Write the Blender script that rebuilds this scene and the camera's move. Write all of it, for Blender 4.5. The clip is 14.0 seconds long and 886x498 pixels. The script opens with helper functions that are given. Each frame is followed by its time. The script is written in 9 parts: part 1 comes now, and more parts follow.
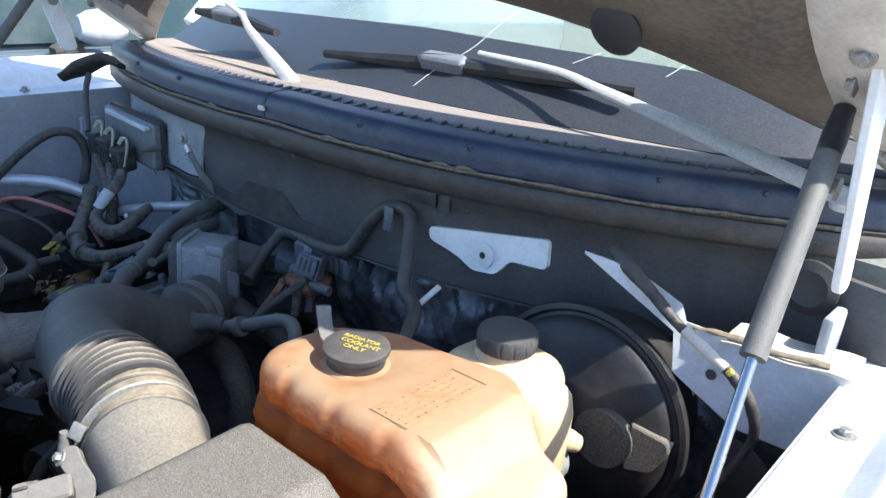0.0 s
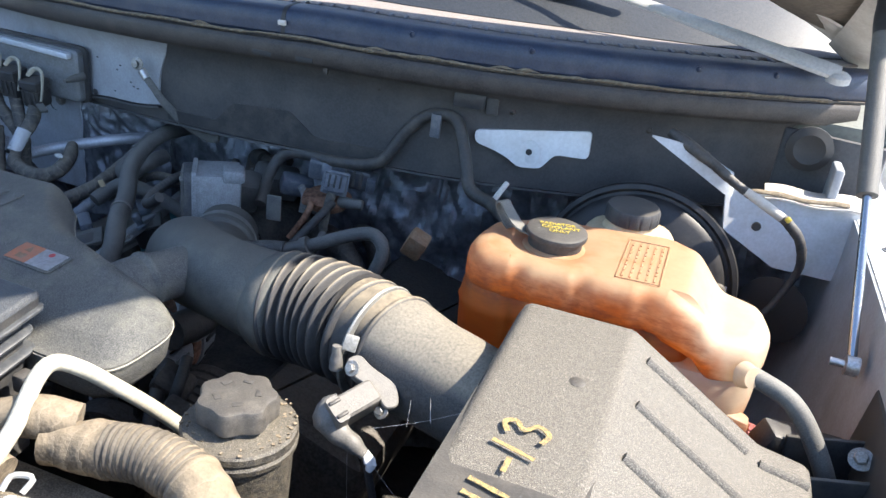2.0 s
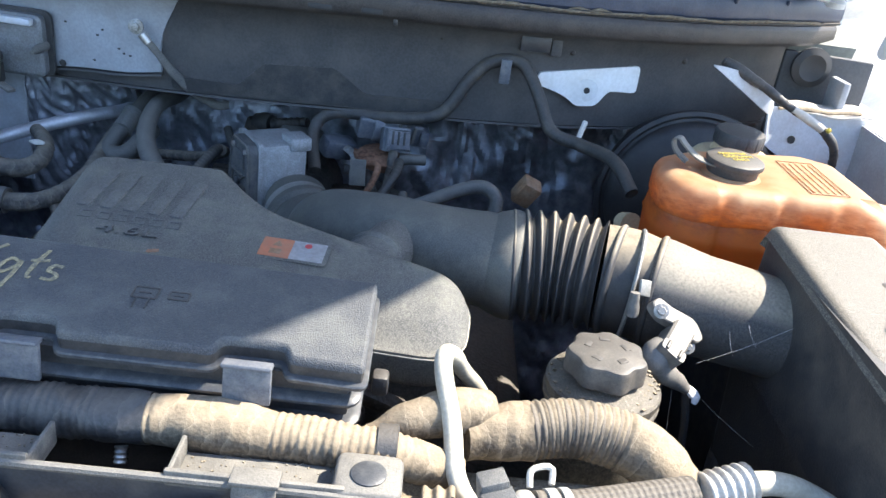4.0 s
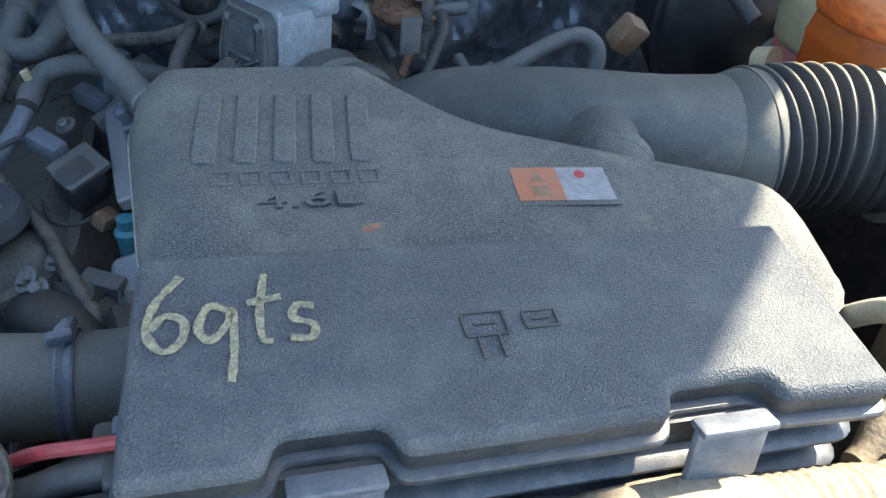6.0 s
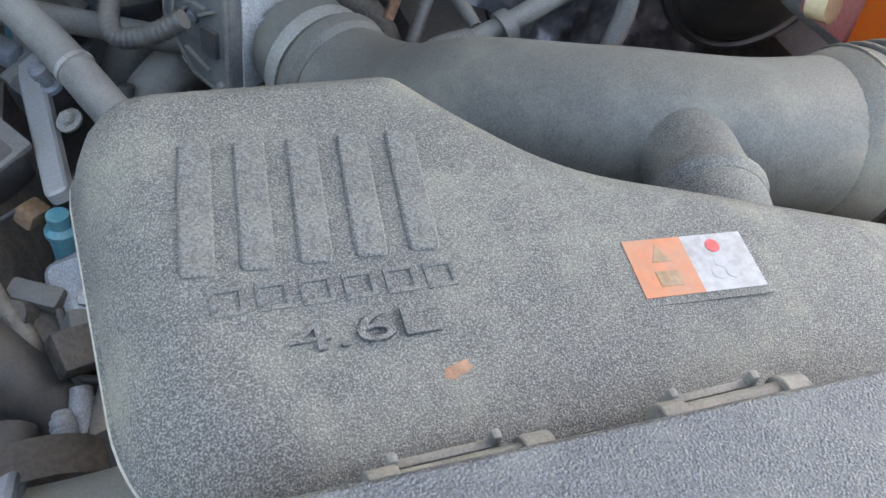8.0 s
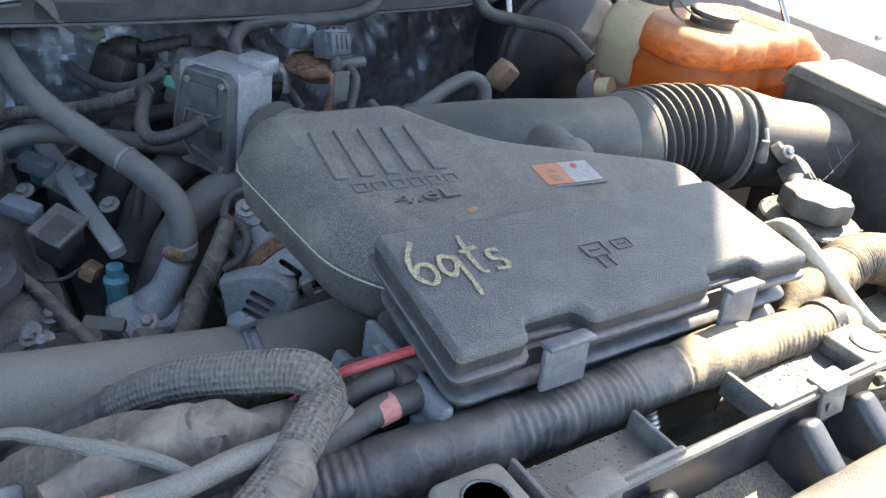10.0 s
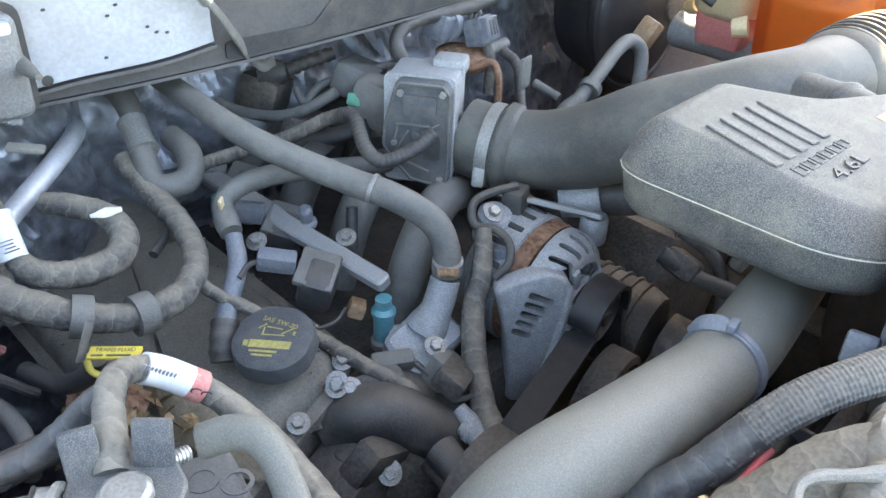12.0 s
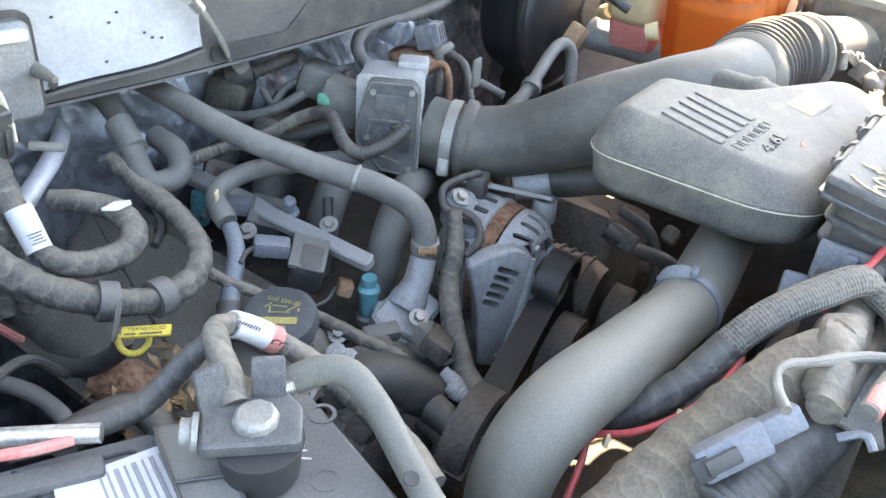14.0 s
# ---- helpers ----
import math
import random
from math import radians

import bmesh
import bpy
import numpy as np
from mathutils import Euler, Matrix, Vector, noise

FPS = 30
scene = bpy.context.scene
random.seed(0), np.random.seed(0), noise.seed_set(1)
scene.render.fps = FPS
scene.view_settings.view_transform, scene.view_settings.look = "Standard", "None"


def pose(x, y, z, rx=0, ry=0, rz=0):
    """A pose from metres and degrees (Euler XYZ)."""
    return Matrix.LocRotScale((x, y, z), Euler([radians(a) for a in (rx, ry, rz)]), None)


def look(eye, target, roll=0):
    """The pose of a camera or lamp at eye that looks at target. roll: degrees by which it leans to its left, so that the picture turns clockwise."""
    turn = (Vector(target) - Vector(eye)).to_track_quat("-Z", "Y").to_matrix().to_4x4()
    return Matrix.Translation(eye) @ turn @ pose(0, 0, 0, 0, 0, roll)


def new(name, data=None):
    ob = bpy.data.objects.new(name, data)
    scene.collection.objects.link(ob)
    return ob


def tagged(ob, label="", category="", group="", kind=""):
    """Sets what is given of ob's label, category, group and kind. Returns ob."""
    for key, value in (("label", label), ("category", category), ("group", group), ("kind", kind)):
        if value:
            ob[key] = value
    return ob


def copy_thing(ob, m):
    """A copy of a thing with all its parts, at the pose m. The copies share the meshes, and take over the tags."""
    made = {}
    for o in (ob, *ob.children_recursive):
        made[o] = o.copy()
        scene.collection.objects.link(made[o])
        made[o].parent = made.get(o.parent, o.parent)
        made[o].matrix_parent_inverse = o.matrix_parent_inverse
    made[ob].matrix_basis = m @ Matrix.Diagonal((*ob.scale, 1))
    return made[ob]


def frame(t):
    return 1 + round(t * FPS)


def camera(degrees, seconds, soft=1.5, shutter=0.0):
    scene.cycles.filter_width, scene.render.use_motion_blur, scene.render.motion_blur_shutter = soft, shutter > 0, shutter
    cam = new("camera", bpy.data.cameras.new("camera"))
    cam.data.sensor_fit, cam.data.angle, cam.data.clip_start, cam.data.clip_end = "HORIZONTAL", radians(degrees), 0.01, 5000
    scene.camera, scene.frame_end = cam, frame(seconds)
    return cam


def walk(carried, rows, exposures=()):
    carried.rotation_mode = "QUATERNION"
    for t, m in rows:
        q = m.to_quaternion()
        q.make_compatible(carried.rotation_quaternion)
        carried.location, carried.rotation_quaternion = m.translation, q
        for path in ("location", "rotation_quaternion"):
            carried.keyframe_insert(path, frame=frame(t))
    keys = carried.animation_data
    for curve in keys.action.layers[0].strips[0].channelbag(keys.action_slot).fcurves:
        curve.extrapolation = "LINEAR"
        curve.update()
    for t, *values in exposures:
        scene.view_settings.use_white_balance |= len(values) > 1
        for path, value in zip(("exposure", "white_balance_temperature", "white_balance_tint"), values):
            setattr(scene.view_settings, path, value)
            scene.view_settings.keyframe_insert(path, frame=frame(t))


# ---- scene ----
cam = camera(58.7, 14.0)
PATH = [
    (0, (0.924, 0.017, 1.466), (-0.257, 1.471, 0.765), 5.7),
    (0.5, (0.849, -0.03, 1.447), (-0.285, 1.453, 0.727), 6.0),
    (1, (0.763, -0.075, 1.431), (-0.252, 1.467, 0.66), 6.2),
    (1.5, (0.693, -0.151, 1.418), (-0.097, 1.501, 0.614), 6.9),
    (2, (0.598, -0.258, 1.418), (0.054, 1.489, 0.611), 7.2),
    (2.2, (0.567, -0.285, 1.413), (0.104, 1.484, 0.604), 7.5),
    (4.3, (0.108, -0.34, 1.36), (0.274, 1.448, 0.479), 7.3),
    (4.5, (0.071, -0.344, 1.347), (0.303, 1.431, 0.455), 7.0),
    (5, (-0.01, -0.315, 1.314), (0.377, 1.411, 0.38), 7.1),
    (5.5, (-0.065, -0.206, 1.299), (0.413, 1.43, 0.252), 6.8),
    (6, (-0.089, -0.085, 1.291), (0.437, 1.448, 0.119), 7.1),
    (6.5, (-0.101, 0.026, 1.296), (0.44, 1.423, -0.028), 8.7),
    (7, (-0.101, 0.079, 1.273), (0.471, 1.37, -0.144), 10.3),
    (7.5, (-0.103, 0.079, 1.275), (0.505, 1.318, -0.172), 11.5),
    (8, (-0.105, 0.07, 1.281), (0.551, 1.365, -0.095), 11.1),
    (8.2, (-0.115, 0.045, 1.282), (0.602, 1.375, -0.028), 11.4),
    (10.3, (-0.366, -0.153, 1.317), (0.728, 1.214, 0.349), 8.8),
    (10.5, (-0.399, -0.134, 1.313), (0.696, 1.239, 0.356), 7.9),
    (11, (-0.461, -0.063, 1.31), (0.619, 1.31, 0.337), 5.1),
    (11.5, (-0.508, -0.009, 1.31), (0.634, 1.273, 0.284), 3.4),
    (12, (-0.572, 0.084, 1.312), (0.652, 1.251, 0.246), 2.4),
    (12.5, (-0.628, 0.142, 1.324), (0.676, 1.196, 0.235), 2.7),
    (13, (-0.638, 0.152, 1.317), (0.711, 1.134, 0.214), 3.4),
    (13.5, (-0.652, 0.147, 1.315), (0.726, 1.091, 0.214), 4.1),
    (14, (-0.695, 0.093, 1.332), (0.716, 1.056, 0.292), 4.9),
]
EXPOSURES = [(0, 1.46, 5700, 8), (1, 1.74, 5850, 9), (2.2, 1.71, 6000, 10), (4.3, 2.04, 6000, 9), (5, 2.03, 6050, 8), (6, 2.4, 6350, 5), (6.6, 2.95, 6850, 4), (7.0, 3.40, 7950, 9), (7.5, 3.5, 8500, 12), (8.2, 3.5, 8600, 11), (10.3, 2.6, 7000, 9), (11, 3.15, 7700, 11), (11.5, 3.42, 8050, 11), (12.5, 4.14, 8550, 11), (13.2, 4.14, 8550, 11), (14, 3.96, 8550, 12)]
walk(cam, [(t, look(eye, target, roll)) for t, eye, target, roll in PATH], EXPOSURES)

# ---------------------------------------------------------------- light
SUN_DIR = Vector((0.78, 0.20, 1.0)).normalized()
world = bpy.data.worlds.new("sky")
scene.world = world
world.use_nodes = True
wn = world.node_tree.nodes
sky = wn.new("ShaderNodeTexSky")
sky.sky_type = "NISHITA"
sky.sun_disc = False
sky.sun_elevation = math.asin(SUN_DIR.z)
sky.sun_rotation = math.atan2(SUN_DIR.x, SUN_DIR.y)
wn["Background"].inputs["Strength"].default_value = 0.14
world.node_tree.links.new(sky.outputs["Color"], wn["Background"].inputs["Color"])
sun_data = bpy.data.lights.new("sun", "SUN")
sun_data.energy, sun_data.angle, sun_data.color = 5.0, radians(0.55), (1.0, 0.87, 0.70)
sun = new("sun", sun_data)
sun.matrix_world = look(SUN_DIR * 20, (0, 0, 0))

# ---------------------------------------------------------------- materials


def material(name, base, rough=0.55, metal=0.0, dirt=None, amount=0.4, grain=0.15, size=60.0, bump=0.15, fine=350.0, spec=0.5, settle=0.0, grit=0.0, pebble=0.0, lies=(0.15, 0.95)):
    """A procedural surface: base colour broken up by grain and by patches of dirt, with fine relief. settle: dust lying on faces that look up."""
    m = bpy.data.materials.new(name)
    m.use_nodes = True
    n, l = m.node_tree.nodes, m.node_tree.links
    b = n["Principled BSDF"]
    co = n.new("ShaderNodeTexCoord")
    src = co.outputs["Object"]
    fine_n = n.new("ShaderNodeTexNoise")
    fine_n.inputs["Scale"].default_value, fine_n.inputs["Detail"].default_value = fine, 4
    coarse = n.new("ShaderNodeTexNoise")
    coarse.inputs["Scale"].default_value, coarse.inputs["Detail"].default_value, coarse.inputs["Roughness"].default_value = size, 6, 0.65
    for t in (fine_n, coarse):
        l.new(src, t.inputs["Vector"])
    dark = [c * (1 - grain) for c in base]
    light = [min(1, c * (1 + grain)) for c in base]
    ramp = n.new("ShaderNodeMix")
    ramp.data_type = "RGBA"
    ramp.inputs[6].default_value, ramp.inputs[7].default_value = (*dark, 1), (*light, 1)
    stretch = n.new("ShaderNodeMapRange")
    stretch.inputs["From Min"].default_value, stretch.inputs["From Max"].default_value = 0.40, 0.60
    l.new(fine_n.outputs["Fac"], stretch.inputs["Value"])
    l.new(stretch.outputs["Result"], ramp.inputs[0])
    colour = ramp.outputs[2]
    span = n.new("ShaderNodeMapRange")
    span.inputs["From Min"].default_value, span.inputs["From Max"].default_value = 0.42, 0.68
    l.new(coarse.outputs["Fac"], span.inputs["Value"])
    cover = span.outputs["Result"]
    if dirt:
        mul = n.new("ShaderNodeMath")
        mul.operation = "MULTIPLY"
        mul.inputs[1].default_value = amount
        l.new(cover, mul.inputs[0])
        cover = mul.outputs[0]
        if settle:
            geo = n.new("ShaderNodeNewGeometry")
            sep = n.new("ShaderNodeSeparateXYZ")
            l.new(geo.outputs["Normal"], sep.inputs[0])
            up = n.new("ShaderNodeMapRange")
            up.inputs["From Min"].default_value, up.inputs["From Max"].default_value = lies
            up.inputs["To Max"].default_value = settle
            l.new(sep.outputs["Z"], up.inputs["Value"])
            wob = n.new("ShaderNodeMath")
            wob.operation = "MULTIPLY_ADD"
            wob.inputs[1].default_value = 2.2
            l.new(coarse.outputs["Fac"], wob.inputs[0])
            wob.inputs[2].default_value = -0.15
            ups = n.new("ShaderNodeMath")
            ups.operation = "MULTIPLY"
            l.new(up.outputs["Result"], ups.inputs[0])
            l.new(wob.outputs[0], ups.inputs[1])
            add = n.new("ShaderNodeMath")
            add.operation, add.use_clamp = "MAXIMUM", True
            l.new(cover, add.inputs[0])
            l.new(ups.outputs[0], add.inputs[1])
            cover = add.outputs[0]
        mix = n.new("ShaderNodeMix")
        mix.data_type = "RGBA"
        mix.inputs[7].default_value = (*dirt, 1)
        l.new(cover, mix.inputs[0])
        l.new(colour, mix.inputs[6])
        colour = mix.outputs[2]
    if grit:
        sp = n.new("ShaderNodeTexNoise")
        sp.inputs["Scale"].default_value, sp.inputs["Detail"].default_value = 1500, 2
        l.new(src, sp.inputs["Vector"])
        spr = n.new("ShaderNodeMapRange")
        spr.inputs["From Min"].default_value, spr.inputs["From Max"].default_value, spr.inputs["To Max"].default_value = 0.52, 0.70, grit
        l.new(sp.outputs["Fac"], spr.inputs["Value"])
        gm = n.new("ShaderNodeMix")
        gm.data_type = "RGBA"
        gm.inputs[7].default_value = (0.38, 0.35, 0.29, 1)
        l.new(spr.outputs["Result"], gm.inputs[0])
        l.new(colour, gm.inputs[6])
        colour = gm.outputs[2]
    l.new(colour, b.inputs["Base Color"])
    rr = n.new("ShaderNodeMapRange")
    rr.inputs["To Min"].default_value, rr.inputs["To Max"].default_value = max(0.03, rough - 0.1), min(1, rough + 0.15)
    l.new(coarse.outputs["Fac"], rr.inputs["Value"])
    l.new(rr.outputs["Result"], b.inputs["Roughness"])
    b.inputs["Metallic"].default_value = metal
    b.inputs["Specular IOR Level"].default_value = spec
    if bump:
        bp = n.new("ShaderNodeBump")
        bp.inputs["Strength"].default_value, bp.inputs["Distance"].default_value = bump, 0.002
        height = fine_n.outputs["Fac"]
        if pebble:
            vor = n.new("ShaderNodeTexVoronoi")
            vor.feature = "SMOOTH_F1"
            vor.inputs["Scale"].default_value, vor.inputs["Smoothness"].default_value = pebble, 0.5
            l.new(src, vor.inputs["Vector"])
            plus = n.new("ShaderNodeMath")
            plus.operation = "MULTIPLY_ADD"
            plus.inputs[1].default_value = 0.35
            l.new(fine_n.outputs["Fac"], plus.inputs[0])
            l.new(vor.outputs["Distance"], plus.inputs[2])
            height = plus.outputs[0]
        l.new(height, bp.inputs["Height"])
        l.new(bp.outputs["Normal"], b.inputs["Normal"])
    return m


DUST = (0.30, 0.26, 0.20)
WHITE = material("white_body_paint", (0.72, 0.74, 0.76), 0.35, 0, (0.42, 0.39, 0.33), 0.35, 0.04, 18, 0.03, 200)
PRIMER = material("pale_bay_paint", (0.50, 0.53, 0.57), 0.45, 0, (0.30, 0.28, 0.25), 0.4, 0.05, 22, 0.04, 260)
RAIL = material("brown_black_rail", (0.034, 0.030, 0.028), 0.5, 0.1, (0.10, 0.085, 0.07), 0.4, 0.25, 34, 0.2, 500)
# Darker copy of the white bay paint: under-hood shade put in, with some dust.
BAYPAINT = material("shaded_dusty_bay_paint", (0.33, 0.352, 0.385), 0.5, 0, (0.22, 0.21, 0.19), 0.45, 0.06, 20, 0.06, 260)
WORNLABEL = material("faded_grey_label", (0.26, 0.26, 0.265), 0.55, 0, (0.17, 0.16, 0.155), 0.7, 0.10, 90, 0.1, 300)
GLOSSBLACK = material("dusty_black_enamel", (0.012, 0.012, 0.014), 0.48, 0, (0.10, 0.09, 0.08), 0.3, 0.15, 16, 0.05, 300)
DULLBAND = material("dull_clamp_steel", (0.27, 0.27, 0.255), 0.5, 0.5, (0.22, 0.20, 0.17), 0.5, 0.12, 70, 0.3, 500)
HOODPAD = material("brown_hood_lining", (0.10, 0.085, 0.07), 0.85, 0, (0.2, 0.17, 0.13), 0.6, 0.2, 9, 0.5, 160)
BLACK = material("black_plastic", (0.030, 0.031, 0.034), 0.5, 0, DUST, 0.14, 0.15, 40, 0.25, 500, settle=0.16)
COWL = material("navy_grey_cowl_plastic", (0.020, 0.031, 0.060), 0.42, 0, (0.20, 0.19, 0.18), 0.16, 0.15, 30, 0.1, 420, settle=0.03)
VENT = material("sun_bleached_cowl_grille", (0.225, 0.20, 0.185), 0.75, 0, (0.19, 0.165, 0.145), 0.5, 0.15, 45, 0.4, 300)
COVER = material("grey_textured_plastic", (0.072, 0.074, 0.075), 0.60, 0, (0.265, 0.255, 0.20), 0.35, 0.5, 24, 0.34, 1500, spec=0.28, settle=0.10, grit=0.24, pebble=1800)
LID = material("slate_textured_plastic", (0.050, 0.055, 0.064), 0.58, 0, (0.22, 0.225, 0.20), 0.28, 0.32, 26, 0.42, 1300, spec=0.36, settle=0.05, grit=0.18, pebble=1250)
SLOTGREY = material("dusty_recess_grey", (0.056, 0.059, 0.062), 0.58, 0, (0.22, 0.21, 0.18), 0.4, 0.6, 40, 0.7, 1050, settle=0.2, grit=0.2)
SCUFFED = material("scuffed_slate_plastic", (0.036, 0.040, 0.048), 0.4, 0, (0.16, 0.16, 0.15), 0.4, 0.15, 120, 0.08, 900, settle=0.10, grit=0.05)
TRAYGREY = material("gritty_tan_grey_plastic", (0.085, 0.084, 0.080), 0.6, 0, (0.30, 0.28, 0.235), 0.45, 0.2, 70, 0.2, 900, settle=0.24, grit=0.15)
DUSTY = material("dusty_black_plastic", (0.036, 0.037, 0.037), 0.6, 0, DUST, 0.35, 0.6, 480, 0.36, 1500, settle=0.26, grit=0.5, pebble=1200)
BAR = material("dark_slate_moulding", (0.052, 0.058, 0.066), 0.6, 0, (0.25, 0.23, 0.19), 0.3, 0.3, 40, 0.3, 1500, settle=0.06, grit=0.14)
FIREPAD = material("dark_grey_bulkhead_panel", (0.053, 0.054, 0.057), 0.6, 0, (0.13, 0.12, 0.11), 0.4, 0.12, 14, 0.12, 300)
VALVECOVER = material("dusty_grey_valve_cover", (0.085, 0.083, 0.078), 0.7, 0.1, (0.26, 0.23, 0.18), 0.55, 0.25, 45, 0.5, 420, settle=0.45, grit=0.4)
RUBBER = material("black_rubber", (0.028, 0.028, 0.030), 0.55, 0, DUST, 0.2, 0.2, 45, 0.2, 420, settle=0.2)
HOSE = material("grey_rubber_hose", (0.075, 0.075, 0.073), 0.62, 0, (0.24, 0.23, 0.20), 0.4, 0.2, 28, 0.25, 900, settle=0.36, grit=0.25)
DUCT = material("olive_grey_duct", (0.095, 0.094, 0.079), 0.6, 0, (0.24, 0.23, 0.195), 0.45, 0.15, 16, 0.15, 900, settle=0.32, grit=0.2)
TAPE = material("dusty_taped_loom", (0.045, 0.044, 0.044), 0.75, 0, (0.27, 0.235, 0.18), 0.45, 0.3, 45, 0.6, 260, settle=0.55)
# Dust lies on top; its fall-off also puts a shaded underside into the colour.
TAN = material("tan_dusty_tape", (0.10, 0.080, 0.055), 0.85, 0, (0.29, 0.235, 0.16), 0.35, 0.3, 110, 0.3, 420, settle=0.62, lies=(0.05, 0.75))
LOOMBLACK = material("black_loom_tape", (0.030, 0.031, 0.034), 0.48, 0, (0.20, 0.18, 0.15), 0.32, 0.25, 60, 0.2, 420, settle=0.26)
CAPGREY = material("dusty_grey_brown_cap", (0.045, 0.042, 0.039), 0.5, 0, (0.20, 0.18, 0.15), 0.4, 0.15, 60, 0.2, 900, settle=0.16, grit=0.15)
# Dusty top; its sharp limit also puts the sunlit and shaded sides into colour.
MAFGREY = material("dusty_sunlit_grey_tube", (0.046, 0.047, 0.050), 0.55, 0, (0.24, 0.215, 0.17), 0.15, 0.4, 420, 0.3, 1600, spec=0.3, settle=0.8, grit=0.04, lies=(0.42, 0.66))
BUNDLE = material("dull_tan_cloth_tape", (0.085, 0.075, 0.060), 0.85, 0, (0.20, 0.175, 0.135), 0.55, 0.25, 70, 0.3, 420, settle=0.30)
RIBBED = material("brown_black_conduit", (0.045, 0.040, 0.034), 0.7, 0, (0.22, 0.185, 0.135), 0.5, 0.2, 70, 0.3, 500, settle=0.4)
BRAIDHOSE = material("braided_brown_rubber", (0.060, 0.053, 0.046), 0.75, 0, (0.16, 0.14, 0.11), 0.4, 0.2, 70, 0.3, 600, settle=0.15)
CLIPSTEEL = material("pale_spring_steel", (0.42, 0.42, 0.40), 0.5, 0.35, (0.34, 0.30, 0.24), 0.5, 0.1, 90, 0.2, 500)
OILY = material("oily_black_plastic", (0.024, 0.024, 0.024), 0.45, 0, (0.20, 0.17, 0.12), 0.5, 0.4, 160, 0.5, 900, settle=0.35, grit=0.5)
CASTING = material("grey_aluminium_casting", (0.30, 0.315, 0.325), 0.55, 0.25, (0.20, 0.195, 0.185), 0.5, 0.22, 110, 0.45, 800, settle=0.15)
CASTDARK = material("weathered_grey_casting", (0.20, 0.21, 0.22), 0.55, 0.35, (0.13, 0.12, 0.11), 0.5, 0.14, 70, 0.5, 420, settle=0.2)
SILVER = material("matt_silver_pipe", (0.52, 0.53, 0.56), 0.4, 0.35, (0.30, 0.28, 0.26), 0.4, 0.05, 40, 0.1, 300)
GRIME = material("oily_black_grime", (0.036, 0.035, 0.033), 0.75, 0, (0.12, 0.105, 0.085), 0.5, 0.3, 35, 0.5, 240)
IRON = material("dark_engine_metal", (0.062, 0.059, 0.055), 0.6, 0.3, (0.17, 0.14, 0.11), 0.6, 0.3, 35, 0.6, 240, settle=0.35)
STEEL = material("zinc_plated_steel", (0.55, 0.55, 0.54), 0.35, 0.85, (0.3, 0.25, 0.19), 0.4, 0.15, 80, 0.2, 400)
CHROME = material("polished_rod", (0.34, 0.35, 0.37), 0.22, 1.0, None, 0, 0.03, 40, 0.0, 200)
RUST = material("rusty_iron", (0.17, 0.085, 0.05), 0.85, 0.2, (0.33, 0.2, 0.13), 0.7, 0.4, 60, 0.8, 200)
PALE = material("pale_plastic", (0.62, 0.60, 0.55), 0.5, 0, DUST, 0.35, 0.08, 50, 0.15, 300)
PIPE = material("pale_painted_pipe", (0.42, 0.40, 0.33), 0.6, 0.0, (0.36, 0.32, 0.24), 0.55, 0.1, 35, 0.2, 300)
YELLOW = material("yellow_plastic", (0.55, 0.43, 0.06), 0.5, 0, (0.3, 0.25, 0.12), 0.3, 0.1, 60, 0.1, 300)
SLATE = material("smooth_slate_plastic", (0.026, 0.030, 0.038), 0.36, 0, (0.15, 0.14, 0.12), 0.25, 0.15, 45, 0.06, 500, settle=0.08)
LATCH = material("worn_blue_grey_latch", (0.085, 0.095, 0.115), 0.4, 0, (0.21, 0.21, 0.205), 0.5, 0.12, 130, 0.06, 700, settle=0.1)
DUCTSKIN = material("smooth_dusty_duct", (0.072, 0.072, 0.068), 0.55, 0, (0.23, 0.22, 0.175), 0.35, 0.2, 20, 0.10, 900, spec=0.3, settle=0.14, grit=0.08)
TAUPE = material("dusty_taupe_plastic", (0.105, 0.101, 0.096), 0.5, 0, (0.30, 0.28, 0.24), 0.4, 0.12, 90, 0.15, 700, settle=0.3)
PRESSED = material("dull_pressed_steel", (0.27, 0.275, 0.28), 0.5, 0.2, (0.30, 0.28, 0.24), 0.45, 0.08, 50, 0.08, 500, settle=0.2)
PRINT = material("faded_yellow_print", (0.36, 0.31, 0.10), 0.6, 0, (0.16, 0.15, 0.09), 0.5, 0.1, 200, 0.0, 300)
RED = material("red_wire_sleeve", (0.38, 0.045, 0.050), 0.5, 0, (0.25, 0.15, 0.12), 0.35, 0.1, 60, 0.1, 300)
PINK = material("faded_red_cable", (0.48, 0.16, 0.14), 0.65, 0, (0.36, 0.28, 0.24), 0.5, 0.15, 45, 0.3, 300)
TEAL = material("teal_injector_plastic", (0.05, 0.22, 0.26), 0.45, 0, (0.2, 0.19, 0.17), 0.35, 0.1, 60, 0.1, 300)
GREEN = material("green_plastic_clip", (0.06, 0.24, 0.16), 0.5, 0, None, 0, 0.1, 60, 0.1, 300)
BLUEGREY = material("blue_grey_connector", (0.11, 0.128, 0.155), 0.5, 0, (0.26, 0.24, 0.21), 0.4, 0.12, 50, 0.2, 400, settle=0.2)
BROWN = material("brown_connector", (0.20, 0.115, 0.06), 0.6, 0, DUST, 0.4, 0.15, 60, 0.2, 300)
LABEL = material("white_label_paper", (0.52, 0.53, 0.54), 0.6, 0, (0.42, 0.40, 0.36), 0.35, 0.04, 60, 0.03, 300)
